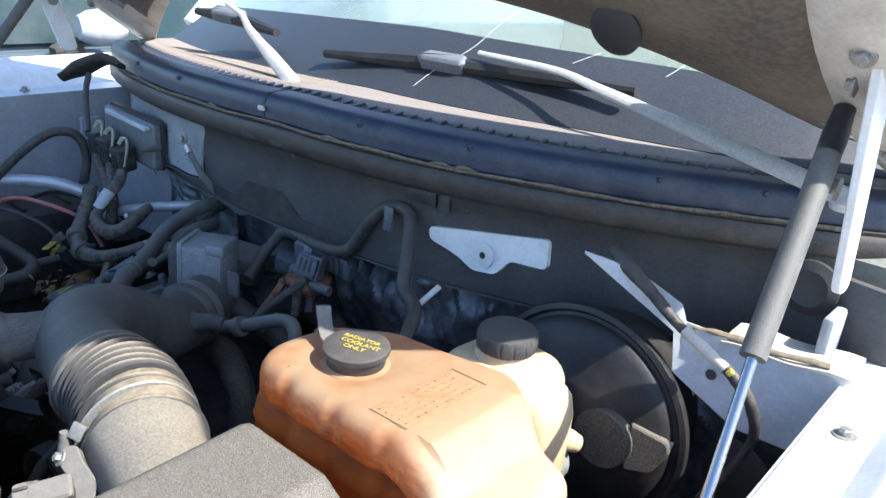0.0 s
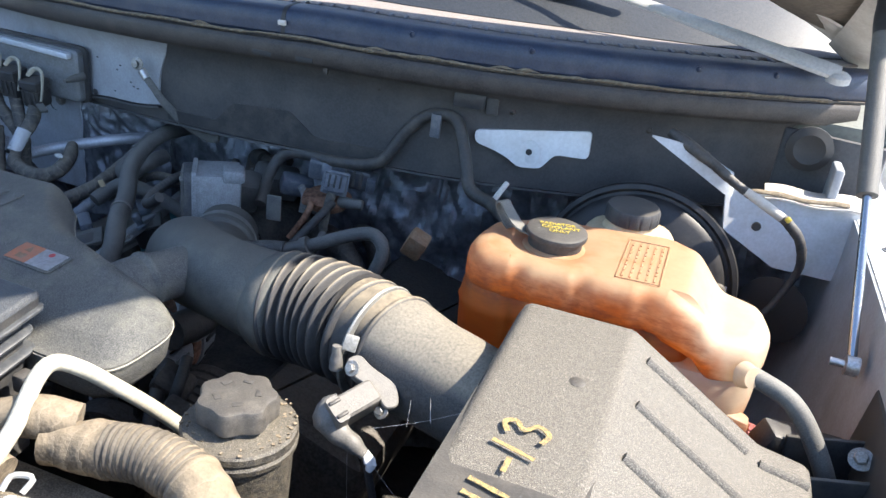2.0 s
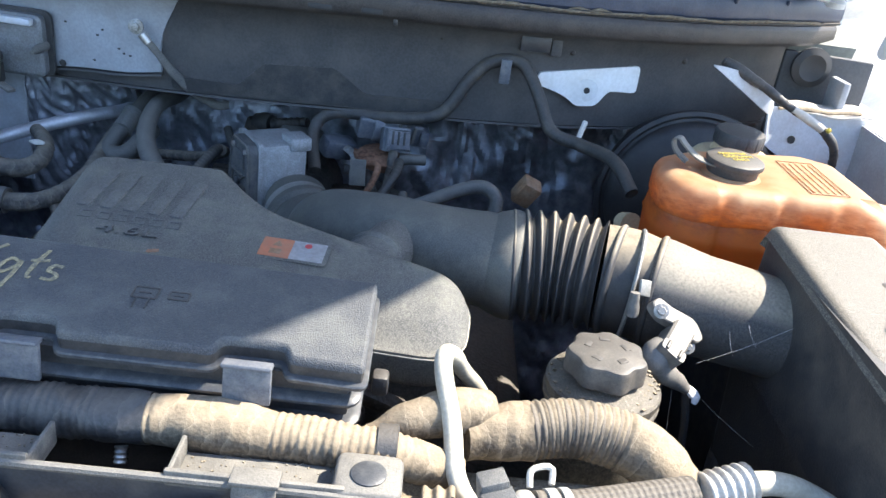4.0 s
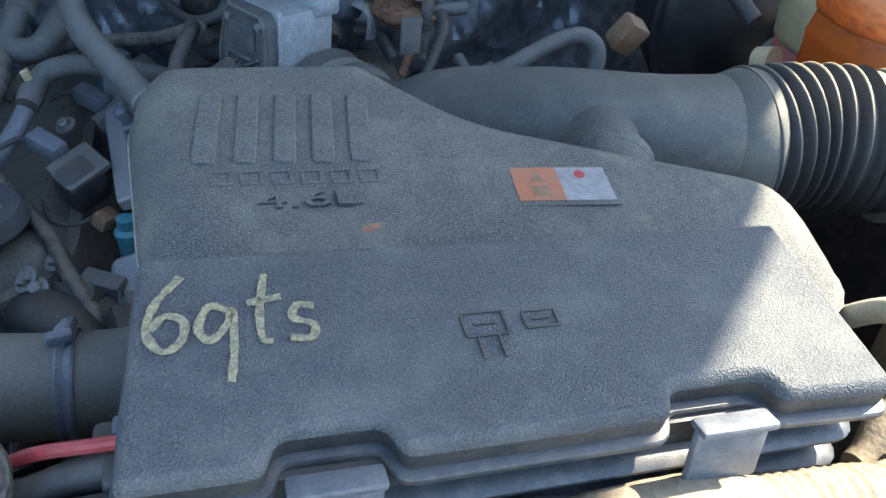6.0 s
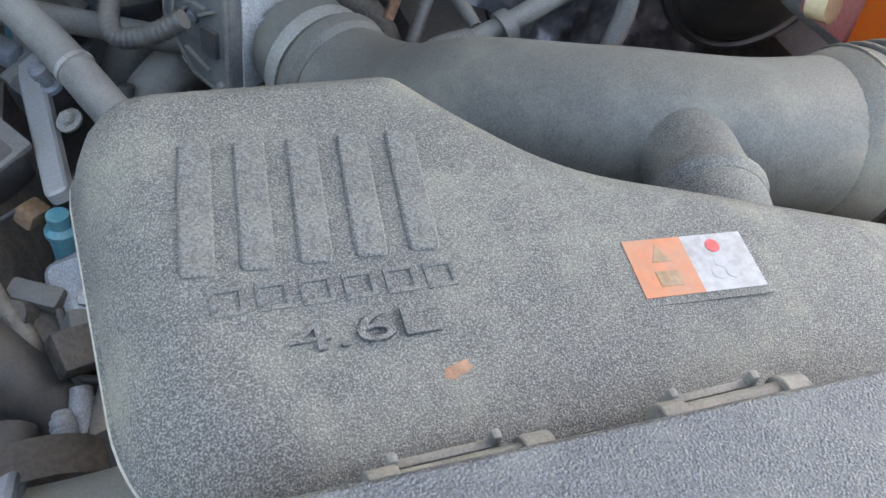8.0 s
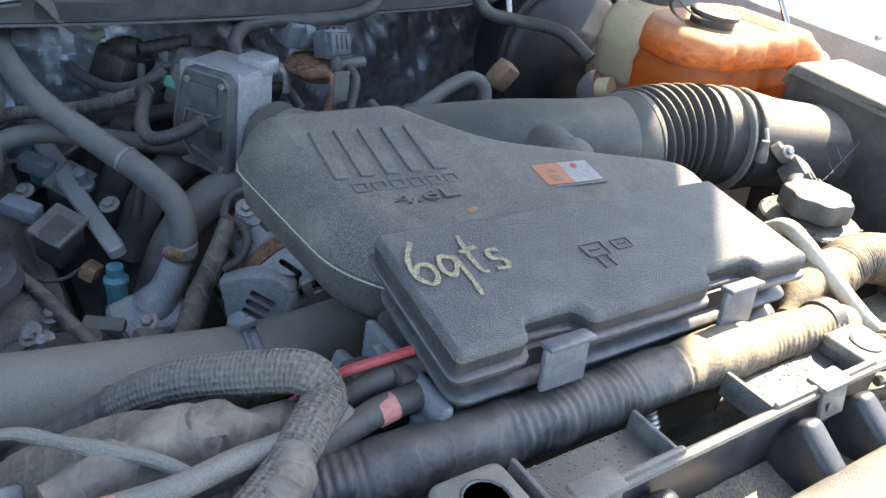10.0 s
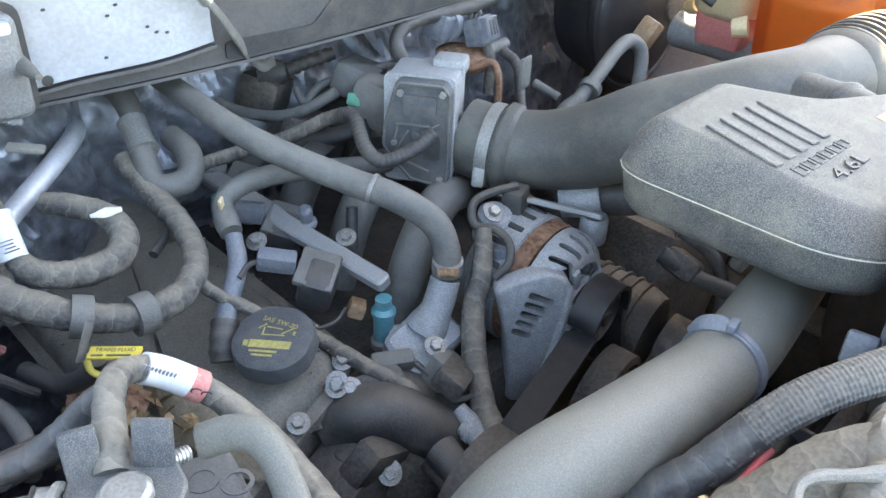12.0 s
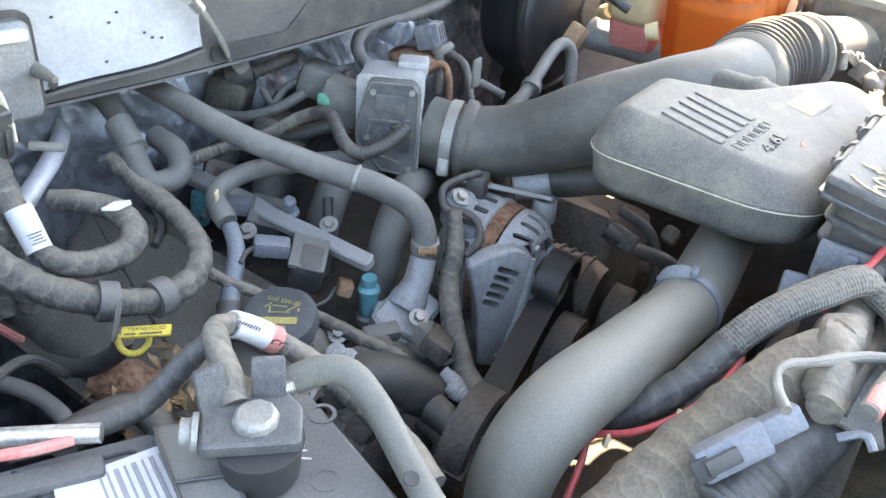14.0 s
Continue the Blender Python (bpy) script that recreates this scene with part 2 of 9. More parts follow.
# Black print; also flat black for the shade in slots, holes and recesses.
INK = material("black_print_and_shade", (0.03, 0.03, 0.03), 0.6, 0, None, 0, 0.05, 60, 0.0, 300)
GREYINK = material("grey_print", (0.25, 0.25, 0.26), 0.6, 0, None, 0, 0.05, 60, 0.0, 300)
ORANGE = material("orange_label", (0.36, 0.125, 0.06), 0.55, 0, (0.22, 0.17, 0.13), 0.6, 0.05, 60, 0.03, 300)
CRAYON = material("tan_marker_paint", (0.30, 0.26, 0.15), 0.8, 0, (0.10, 0.10, 0.10), 0.8, 0.25, 260, 0.5, 900)
GOLD = material("ochre_marker_paint", (0.36, 0.26, 0.095), 0.8, 0, (0.10, 0.09, 0.07), 0.8, 0.25, 260, 0.5, 900)
FOIL = material("crinkled_heat_foil", (0.30, 0.32, 0.36), 0.38, 0.5, (0.06, 0.06, 0.065), 0.8, 0.2, 9, 0.4, 60)
CREAM = material("cream_plastic_tank", (0.55, 0.44, 0.27), 0.42, 0, (0.42, 0.34, 0.22), 0.4, 0.06, 24, 0.06, 260)
PINKFLUID = material("pink_stained_plastic", (0.50, 0.16, 0.15), 0.45, 0, (0.4, 0.3, 0.22), 0.3, 0.08, 30, 0.05, 260)
SILVERPAD = material("grey_battery_cover", (0.075, 0.077, 0.080), 0.6, 0, (0.20, 0.19, 0.17), 0.5, 0.15, 30, 0.3, 450, settle=0.3)
MESH = material("braided_sleeve", (0.085, 0.082, 0.076), 0.85, 0, (0.24, 0.21, 0.17), 0.5, 0.25, 40, 0.9, 520, settle=0.3)
GRAVEL = material("pale_gravel_ground", (0.20, 0.19, 0.17), 0.9, 0, (0.11, 0.10, 0.09), 0.7, 0.35, 2.0, 0.6, 60)
DUSTFLOOR = material("settled_tan_dust", (0.23, 0.20, 0.15), 0.95, 0, (0.07, 0.06, 0.05), 0.6, 0.3, 30, 0.6, 700)
LEAF = material("dead_leaves", (0.22, 0.14, 0.07), 0.8, 0, (0.1, 0.07, 0.04), 0.5, 0.3, 60, 0.3, 200)
CABIN = material("dim_cabin_cloth", (0.085, 0.115, 0.095), 0.8, 0, (0.06, 0.07, 0.06), 0.4, 0.15, 6, 0.2, 120)
DASH = material("dusty_dashboard", (0.17, 0.18, 0.16), 0.7, 0, (0.1, 0.1, 0.1), 0.3, 0.1, 8, 0.2, 160)
FRIT = material("dusty_black_glass_band", (0.020, 0.024, 0.030), 0.42, 0, (0.050, 0.053, 0.055), 0.6, 0.35, 260, 0.06, 700)
BEIGE = material("beige_aged_paint", (0.52, 0.49, 0.44), 0.5, 0, (0.30, 0.25, 0.19), 0.5, 0.06, 26, 0.08, 260)
BLADE = material("wiper_rubber", (0.015, 0.015, 0.017), 0.5, 0, (0.1, 0.1, 0.09), 0.2, 0.1, 40, 0.1, 300)
ARM = material("weathered_grey_arm", (0.42, 0.42, 0.41), 0.55, 0.1, (0.6, 0.58, 0.53), 0.4, 0.08, 30, 0.15, 300)


def wound(m, pitch, depth, edge, braid=False):
    """Adds wound tape turns, or the crossing strands of a braid, along a tube's run."""
    n, l = m.node_tree.nodes, m.node_tree.links
    b = n["Principled BSDF"]
    co = n.new("ShaderNodeTexCoord")
    sep = n.new("ShaderNodeSeparateXYZ")
    l.new(co.outputs["UV"], sep.inputs[0])
    wave = n.new("ShaderNodeTexNoise")
    wave.inputs["Scale"].default_value, wave.inputs["Detail"].default_value = 55, 2
    l.new(co.outputs["Object"], wave.inputs["Vector"])

    def calc(op, x, y, z=None):
        node = n.new("ShaderNodeMath")
        node.operation = op
        for k, value in enumerate((x, y, z)):
            if value is None:
                continue
            if isinstance(value, (int, float)):
                node.inputs[k].default_value = value
            else:
                l.new(value, node.inputs[k])
        return node.outputs[0]

    run = calc("MULTIPLY", sep.outputs["X"], 1.0 / pitch)
    if braid:
        p = calc("SINE", calc("MULTIPLY", calc("MULTIPLY_ADD", sep.outputs["Y"], 8.0, run), 6.2832), 0)
        q = calc("SINE", calc("MULTIPLY", calc("MULTIPLY_ADD", sep.outputs["Y"], -8.0, run), 6.2832), 0)
        height = calc("MULTIPLY", p, q)
        mask = calc("MULTIPLY_ADD", height, 0.5, 0.5)
    else:
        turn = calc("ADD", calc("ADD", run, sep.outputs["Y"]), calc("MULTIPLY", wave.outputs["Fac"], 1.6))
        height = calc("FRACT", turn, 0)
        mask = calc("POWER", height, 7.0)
    bump = n.new("ShaderNodeBump")
    bump.inputs["Strength"].default_value, bump.inputs["Distance"].default_value = 0.9, depth
    l.new(height, bump.inputs["Height"])
    old = b.inputs["Normal"].links[0].from_socket if b.inputs["Normal"].links else None
    if old:
        l.new(old, bump.inputs["Normal"])
    l.new(bump.outputs["Normal"], b.inputs["Normal"])
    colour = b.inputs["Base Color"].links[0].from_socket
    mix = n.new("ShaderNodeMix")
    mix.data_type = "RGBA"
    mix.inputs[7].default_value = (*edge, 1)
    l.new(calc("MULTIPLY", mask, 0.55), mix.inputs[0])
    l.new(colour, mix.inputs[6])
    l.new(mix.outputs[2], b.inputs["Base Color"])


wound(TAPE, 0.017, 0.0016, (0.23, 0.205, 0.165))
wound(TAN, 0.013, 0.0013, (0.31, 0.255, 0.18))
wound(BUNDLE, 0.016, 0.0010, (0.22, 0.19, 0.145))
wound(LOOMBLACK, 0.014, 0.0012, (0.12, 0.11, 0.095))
wound(BRAIDHOSE, 0.0085, 0.0004, (0.15, 0.135, 0.11), True)
wound(MESH, 0.0048, 0.0010, (0.20, 0.19, 0.17), True)


def translucent(name, upper, lower, level, blur, thick=0.55, lobe=0.0):
    """A milky tank wall with coolant behind it up to the height level; sunlight on its side chamber is put into the
    colour.
    """
    m = bpy.data.materials.new(name)
    m.use_nodes = True
    n, l = m.node_tree.nodes, m.node_tree.links
    b, out = n["Principled BSDF"], n["Material Output"]
    co = n.new("ShaderNodeTexCoord")
    sep = n.new("ShaderNodeSeparateXYZ")
    l.new(co.outputs["Object"], sep.inputs[0])
    ns = n.new("ShaderNodeTexNoise")
    ns.inputs["Scale"].default_value, ns.inputs["Detail"].default_value = 30, 6
    l.new(co.outputs["Object"], ns.inputs["Vector"])
    wob = n.new("ShaderNodeMath")
    wob.operation = "MULTIPLY_ADD"
    wob.inputs[1].default_value = blur
    l.new(ns.outputs["Fac"], wob.inputs[0])
    # Coolant line drops over the side chamber, keeping its sunlit paleness in the colour.
    aside = n.new("ShaderNodeMapRange")
    aside.interpolation_type = "SMOOTHSTEP"
    aside.inputs["From Min"].default_value, aside.inputs["From Max"].default_value, aside.inputs["To Max"].default_value = 0.615, 0.680, lobe
    l.new(sep.outputs["X"], aside.inputs["Value"])
    height = n.new("ShaderNodeMath")
    l.new(sep.outputs["Z"], height.inputs[0])
    l.new(aside.outputs["Result"], height.inputs[1])
    l.new(height.outputs[0], wob.inputs[2])
    span = n.new("ShaderNodeMapRange")
    span.inputs["From Min"].default_value, span.inputs["From Max"].default_value = level + blur * 0.5 - 0.016, level + blur * 0.5 + 0.016
    l.new(wob.outputs[0], span.inputs["Value"])
    mix = n.new("ShaderNodeMix")
    mix.data_type = "RGBA"
    mix.inputs[6].default_value, mix.inputs[7].default_value = (*lower, 1), (*upper, 1)
    l.new(span.outputs["Result"], mix.inputs[0])
    # Direct sun painted in: the upper wall gets paler with x.
    sun_pale = n.new("ShaderNodeMix")
    sun_pale.data_type = "RGBA"
    sun_pale.inputs[6].default_value, sun_pale.inputs[7].default_value = (*upper, 1), (0.72, 0.60, 0.44, 1)
    sun_span = n.new("ShaderNodeMapRange")
    sun_span.interpolation_type = "SMOOTHSTEP"
    sun_span.inputs["From Min"].default_value, sun_span.inputs["From Max"].default_value = 0.59, 0.67
    l.new(sep.outputs["X"], sun_span.inputs["Value"])
    l.new(sun_span.outputs["Result"], sun_pale.inputs[0])
    l.new(sun_pale.outputs[2], mix.inputs[7])
    dirt = n.new("ShaderNodeTexNoise")
    dirt.inputs["Scale"].default_value, dirt.inputs["Detail"].default_value, dirt.inputs["Roughness"].default_value = 48, 10, 0.68
    flatten = n.new("ShaderNodeMapping")
    flatten.inputs["Scale"].default_value = (1.0, 1.0, 2.6)
    l.new(co.outputs["Object"], flatten.inputs["Vector"])
    l.new(flatten.outputs["Vector"], dirt.inputs["Vector"])
    dr = n.new("ShaderNodeMapRange")
    dr.inputs["From Min"].default_value, dr.inputs["From Max"].default_value, dr.inputs["To Max"].default_value = 0.36, 0.72, 0.60
    l.new(dirt.outputs["Fac"], dr.inputs["Value"])
    mix2 = n.new("ShaderNodeMix")
    mix2.data_type = "RGBA"
    mix2.inputs[7].default_value = (0.28, 0.095, 0.045, 1)
    band = n.new("ShaderNodeMapRange")
    band.interpolation_type = "SMOOTHSTEP"
    band.inputs["From Min"].default_value, band.inputs["From Max"].default_value = 0.028, 0.0
    band.inputs["To Min"].default_value, band.inputs["To Max"].default_value = 0.28, 2.0
    far = n.new("ShaderNodeMath")
    far.operation = "SUBTRACT"
    far.inputs[1].default_value = level - 0.012
    l.new(height.outputs[0], far.inputs[0])
    ab = n.new("ShaderNodeMath")
    ab.operation = "ABSOLUTE"
    l.new(far.outputs[0], ab.inputs[0])
    l.new(ab.outputs[0], band.inputs["Value"])
    stain = n.new("ShaderNodeMath")
    stain.operation, stain.use_clamp = "MULTIPLY", True
    l.new(dr.outputs["Result"], stain.inputs[0])
    l.new(band.outputs["Result"], stain.inputs[1])
    l.new(stain.outputs[0], mix2.inputs[0])
    l.new(mix.outputs[2], mix2.inputs[6])
    l.new(mix2.outputs[2], b.inputs["Base Color"])
    b.inputs["Roughness"].default_value = 0.55
    skin = n.new("ShaderNodeBump")
    skin.inputs["Strength"].default_value, skin.inputs["Distance"].default_value = 0.25, 0.002
    l.new(dirt.outputs["Fac"], skin.inputs["Height"])
    l.new(skin.outputs["Normal"], b.inputs["Normal"])
    tr = n.new("ShaderNodeBsdfTranslucent")
    l.new(mix2.outputs[2], tr.inputs["Color"])
    ms = n.new("ShaderNodeMixShader")
    ms.inputs[0].default_value = thick
    l.new(b.outputs[0], ms.inputs[1])
    l.new(tr.outputs[0], ms.inputs[2])
    l.new(ms.outputs[0], out.inputs["Surface"])
    return m


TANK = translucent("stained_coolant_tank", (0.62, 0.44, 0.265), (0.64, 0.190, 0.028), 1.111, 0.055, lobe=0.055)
# Lit copy of the tank plastic: direct sun put into its paler colour.
SIDETANK = translucent("sunlit_milky_plastic", (0.74, 0.58, 0.40), (0.62, 0.26, 0.08), 1.022, 0.06)
DUSTRUBBER = material("dust_coated_rubber", (0.032, 0.032, 0.034), 0.6, 0, (0.30, 0.25, 0.175), 0.06, 0.25, 110, 0.15, 1100, spec=0.45, settle=0.7, grit=0.02, lies=(0.55, 0.90))
TEALPAINT = material("muted_teal_car_paint", (0.055, 0.085, 0.105), 0.3, 0.1, (0.2, 0.2, 0.2), 0.2, 0.04, 3, 0.0, 100)


def clear_glass(name, tint, dust):
    """Tinted glass under a thin uneven pale film: dust, with haze and reflection put into its colour."""
    m = bpy.data.materials.new(name)
    m.use_nodes = True
    n, l = m.node_tree.nodes, m.node_tree.links
    b = n["Principled BSDF"]
    b.inputs["Base Color"].default_value = (*tint, 1)
    b.inputs["Roughness"].default_value = 0.03
    b.inputs["Transmission Weight"].default_value = 1.0
    b.inputs["IOR"].default_value = 1.45
    # Pale green film: dust, with the glass's reflection and haze painted in.
    film = n.new("ShaderNodeBsdfDiffuse")
    film.inputs["Color"].default_value = (0.58, 0.66, 0.60, 1)
    co, patch_, span = n.new("ShaderNodeTexCoord"), n.new("ShaderNodeTexNoise"), n.new("ShaderNodeMapRange")
    patch_.inputs["Scale"].default_value, patch_.inputs["Detail"].default_value = 9, 8
    span.inputs["From Min"].default_value, span.inputs["From Max"].default_value = 0.3, 0.7
    span.inputs["To Min"].default_value, span.inputs["To Max"].default_value = dust * 0.7, dust * 1.3
    ms = n.new("ShaderNodeMixShader")
    l.new(co.outputs["Object"], patch_.inputs["Vector"])
    l.new(patch_.outputs["Fac"], span.inputs["Value"])
    l.new(span.outputs["Result"], ms.inputs[0])
    l.new(b.outputs[0], ms.inputs[1])
    l.new(film.outputs[0], ms.inputs[2])
    l.new(ms.outputs[0], n["Material Output"].inputs["Surface"])
    return m


TEALGLASS = material("dark_teal_window", (0.025, 0.045, 0.050), 0.2, 0, (0.12, 0.13, 0.12), 0.3, 0.05, 5, 0.0, 200, spec=0.25)
GLASS = clear_glass("dusty_hazed_green_glass", (0.70, 0.82, 0.75), 0.13)

# ---------------------------------------------------------------- building helpers


def world_of(ob):
    return (world_of(ob.parent) @ ob.matrix_parent_inverse if ob.parent else Matrix()) @ ob.matrix_basis


def thing(name, at, label, category, group="", kind=""):
    ob = new(name)
    ob.empty_display_size = 0.02
    ob.location = at
    return tagged(ob, label, category, group, kind)


def shade(me, angle=35):
    me.polygons.foreach_set("use_smooth", [True] * len(me.polygons))
    me.set_sharp_from_angle(angle=radians(angle))


def finish(bm, mat, angle=35):
    me = bpy.data.meshes.new("mesh")
    bmesh.ops.recalc_face_normals(bm, faces=bm.faces)
    bm.to_mesh(me)
    bm.free()
    for one in mat if isinstance(mat, (list, tuple)) else [mat]:
        me.materials.append(one)
    shade(me, angle)
    return me


def under(ob, parent):
    if parent:
        ob.parent = parent
        ob.matrix_parent_inverse = world_of(parent).inverted()
    return ob


def part(name, bm, mat, parent=None, label="", angle=35):
    """A bmesh in world space as one mesh object under a thing or a part."""
    ob = under(new(name, finish(bm, mat, angle)), parent)
    return tagged(ob, label)


def spread(name, me, parent, poses):
    """Alike pieces that share one mesh."""
    for m in poses:
        ob = under(new(name, me), parent)
        ob.matrix_basis = m


def solo(name, bm, mat, label, category, group="", kind="", angle=35):
    return tagged(part(name, bm, mat, None, "", angle), label, category, group, kind)


def box(c, s, bevel=0.003, turn=None, seg=2, bm=None):
    """A rounded block: centre, size, turn (degrees about x, y, z or a matrix)."""
    out = bm or bmesh.new()
    m = Matrix.Translation(c)
    if turn is not None:
        m = m @ (turn if isinstance(turn, Matrix) else pose(0, 0, 0, *turn))
    made = bmesh.ops.create_cube(out, size=1, matrix=m @ Matrix.Diagonal((*s, 1)))
    if bevel:
        es = {e for v in made["verts"] for e in v.link_edges}
        bmesh.ops.bevel(out, geom=list(es), offset=min(bevel, min(s) * 0.45), segments=seg, affect="EDGES", profile=0.5)
    return out


def smooth_path(pts, steps=8):
    """A Catmull-Rom curve through the points."""
    p = [Vector(q) for q in pts]
    if len(p) == 2:
        return [p[0].lerp(p[1], i / steps) for i in range(steps + 1)]
    p = [2 * p[0] - p[1]] + p + [2 * p[-1] - p[-2]]
    out = []
    for i in range(1, len(p) - 2):
        a, b, c, d = p[i - 1:i + 3]
        for k in range(steps):
            t = k / steps
            out.append(0.5 * (2 * b + (c - a) * t + (2 * a - 5 * b + 4 * c - d) * t * t + (3 * b - a - 3 * c + d) * t ** 3))
    return out + [p[-2]]


def even_path(pts, gap):
    """The smooth curve cut into even steps of about gap metres."""
    q = smooth_path(pts, 16)
    run = [0.0]
    for a, b in zip(q, q[1:]):
        run.append(run[-1] + (b - a).length)
    n = max(2, round(run[-1] / gap))
    out, j = [], 0
    for i in range(n + 1):
        s = run[-1] * i / n
        while j < len(run) - 2 and run[j + 1] < s:
            j += 1
        f = (s - run[j]) / max(1e-9, run[j + 1] - run[j])
        out.append(q[j].lerp(q[j + 1], f))
    return out, run[-1]


def tube(pts, r, seg=14, gap=0.006, shape=None, flat=1.0, rough=0.0, bm=None, cap=True):
    """A round body along a curve. r: radius or list of radii spread along it; shape(s, length, angle): a factor on the radius."""
    out = bm or bmesh.new()
    path, length = even_path(pts, gap)
    n = len(path)
    rs = r if isinstance(r, (list, tuple)) else [r, r]
    side = None
    rings = []
    for i, p in enumerate(path):
        d = (path[min(i + 1, n - 1)] - path[max(i - 1, 0)]).normalized()
        if side is None:
            side = d.orthogonal().normalized()
        side = (side - d * side.dot(d)).normalized()
        up = d.cross(side)
        u = i / (n - 1)
        k = min(int(u * (len(rs) - 1)), len(rs) - 2)
        f = u * (len(rs) - 1) - k
        f = f * f * (3 - 2 * f)
        rad = rs[k] * (1 - f) + rs[k + 1] * f
        ring = []
        for j in range(seg):
            a = 2 * math.pi * j / seg
            g = rad * (shape(u * length, length, a) if shape else 1)
            v = p + side * math.cos(a) * g + up * math.sin(a) * g * flat
            if rough:
                v += (v - p).normalized() * rough * noise.noise(v * 70)
            ring.append(out.verts.new(v))
        rings.append(ring)
    uv = out.loops.layers.uv.verify()
    for i, (a, b) in enumerate(zip(rings, rings[1:])):
        s0, s1 = length * i / (n - 1), length * (i + 1) / (n - 1)
        for j in range(seg):
            f = out.faces.new((a[j], a[(j + 1) % seg], b[(j + 1) % seg], b[j]))
            for loop, at in zip(f.loops, ((s0, j / seg), (s0, (j + 1) / seg), (s1, (j + 1) / seg), (s1, j / seg))):
                loop[uv].uv = at
    if cap:
        out.faces.new(rings[0][::-1])
        out.faces.new(rings[-1])
    return out


def hose(pts, r, *rest, **more):
    """A tube for hoses and looms, with the outer radius drawn in by the wall."""
    slim = [q * 0.76 for q in r] if isinstance(r, (list, tuple)) else r * 0.76
    return tube(pts, slim, *rest, **more)


def ridged(pitch, depth, start=0.0, end=1e9):
    return lambda s, n, a: 1 + (depth * math.sin(2 * math.pi * s / pitch) if start < s < end else 0)


def taped(pitch=0.012, depth=0.035):
    """Wound tape: overlapping turns and small lumps."""
    return lambda s, n, a: 1 + 1.8 * depth * (((s / pitch + a / 6.283) % 1.0) - 0.5) + 0.09 * noise.noise(Vector((s * 45, math.cos(a), math.sin(a)))) + 0.05 * noise.noise(Vector((s * 160, math.cos(a) * 2, math.sin(a) * 2)))


def axis_matrix(at, axis, spin=0):
    """The pose whose z runs along axis."""
    return Matrix.Translation(at) @ Vector(axis).to_track_quat("Z", "Y").to_matrix().to_4x4() @ pose(0, 0, 0, 0, 0, spin)


def lathe(profile, at, axis=(0, 0, 1), seg=32, ripple=None, bm=None, spin=0):
    """A turned body: (radius, height) pairs along the axis. ripple(angle, i): a factor on the radius."""
    out = bm or bmesh.new()
    m = axis_matrix(at, axis, spin)
    rings = []
    for i, (r, z) in enumerate(profile):
        ring = []
        for j in range(seg):
            a = 2 * math.pi * j / seg
            g = r * (ripple(a, i) if ripple else 1)
            ring.append(out.verts.new(m @ Vector((math.cos(a) * g, math.sin(a) * g, z))))
        rings.append(ring)
    for a, b in zip(rings, rings[1:]):
        for j in range(seg):
            out.faces.new((a[j], a[(j + 1) % seg], b[(j + 1) % seg], b[j]))
    if profile[0][0] > 1e-5:
        out.faces.new(rings[0][::-1])
    if profile[-1][0] > 1e-5:
        out.faces.new(rings[-1])
    bmesh.ops.remove_doubles(out, verts=out.verts, dist=1e-6)
    return out


def rounded(poly, r, n=4):
    """A 2D outline with its corners rounded."""
    out = []
    k = len(poly)
    for i in range(k):
        a, b, c = (Vector(poly[(i + j) % k]).to_2d() for j in (-1, 0, 1))
        u, v = (a - b), (c - b)
        d = min(r, u.length * 0.45, v.length * 0.45)
        p, q = b + u.normalized() * d, b + v.normalized() * d
        for j in range(n + 1):
            t = j / n
            out.append((1 - t) ** 2 * p + 2 * t * (1 - t) * b + t * t * q)
    return out


def layers(poly, levels, m=None, bm=None, lift=None, dense=0, bend=None):
    """A body of stacked outlines: levels are (height, inset) pairs from the bottom up; lift(x, y), or bend(x, y, z), is added to the heights."""
    out = bm or bmesh.new()
    m = m or Matrix()
    n = len(poly)
    area = sum(poly[i][0] * poly[(i + 1) % n][1] - poly[(i + 1) % n][0] * poly[i][1] for i in range(n))
    sign = 1 if area > 0 else -1
    normals = []
    for i in range(n):
        e1 = Vector(poly[i]) - Vector(poly[i - 1])
        e2 = Vector(poly[(i + 1) % n]) - Vector(poly[i])
        n1, n2 = Vector((-e1.y, e1.x)), Vector((-e2.y, e2.x))
        s = (n1.normalized() if n1.length else Vector((0, 0))) + (n2.normalized() if n2.length else Vector((0, 0)))
        normals.append(s.normalized() * sign if s.length else Vector((0, 0)))
    rings = []
    for z, inset in levels:
        ring = []
        for i in range(n):
            q = Vector(poly[i]) + normals[i] * inset
            more = bend(q.x, q.y, z) if bend else lift(q.x, q.y) if lift else 0
            ring.append(out.verts.new(m @ Vector((q.x, q.y, z + more))))
        rings.append(ring)
    for a, b in zip(rings, rings[1:]):
        for j in range(n):
            out.faces.new((a[j], a[(j + 1) % n], b[(j + 1) % n], b[j]))
    out.faces.new(rings[0][::-1])
    lid_face = out.faces.new(rings[-1])
    if dense:
        tris = bmesh.ops.triangulate(out, faces=[lid_face])["faces"]
        inner = {e for f in tris for e in f.edges}
        made = bmesh.ops.subdivide_edges(out, edges=list(inner), cuts=dense, use_grid_fill=True)
        for v in {g for g in made["geom_inner"] if isinstance(g, bmesh.types.BMVert)}:
            v.co.z = levels[-1][0] + lift(v.co.x, v.co.y)
    return out


def rect(x0, y0, x1, y1):
    return [(x0, y0), (x1, y0), (x1, y1), (x0, y1)]


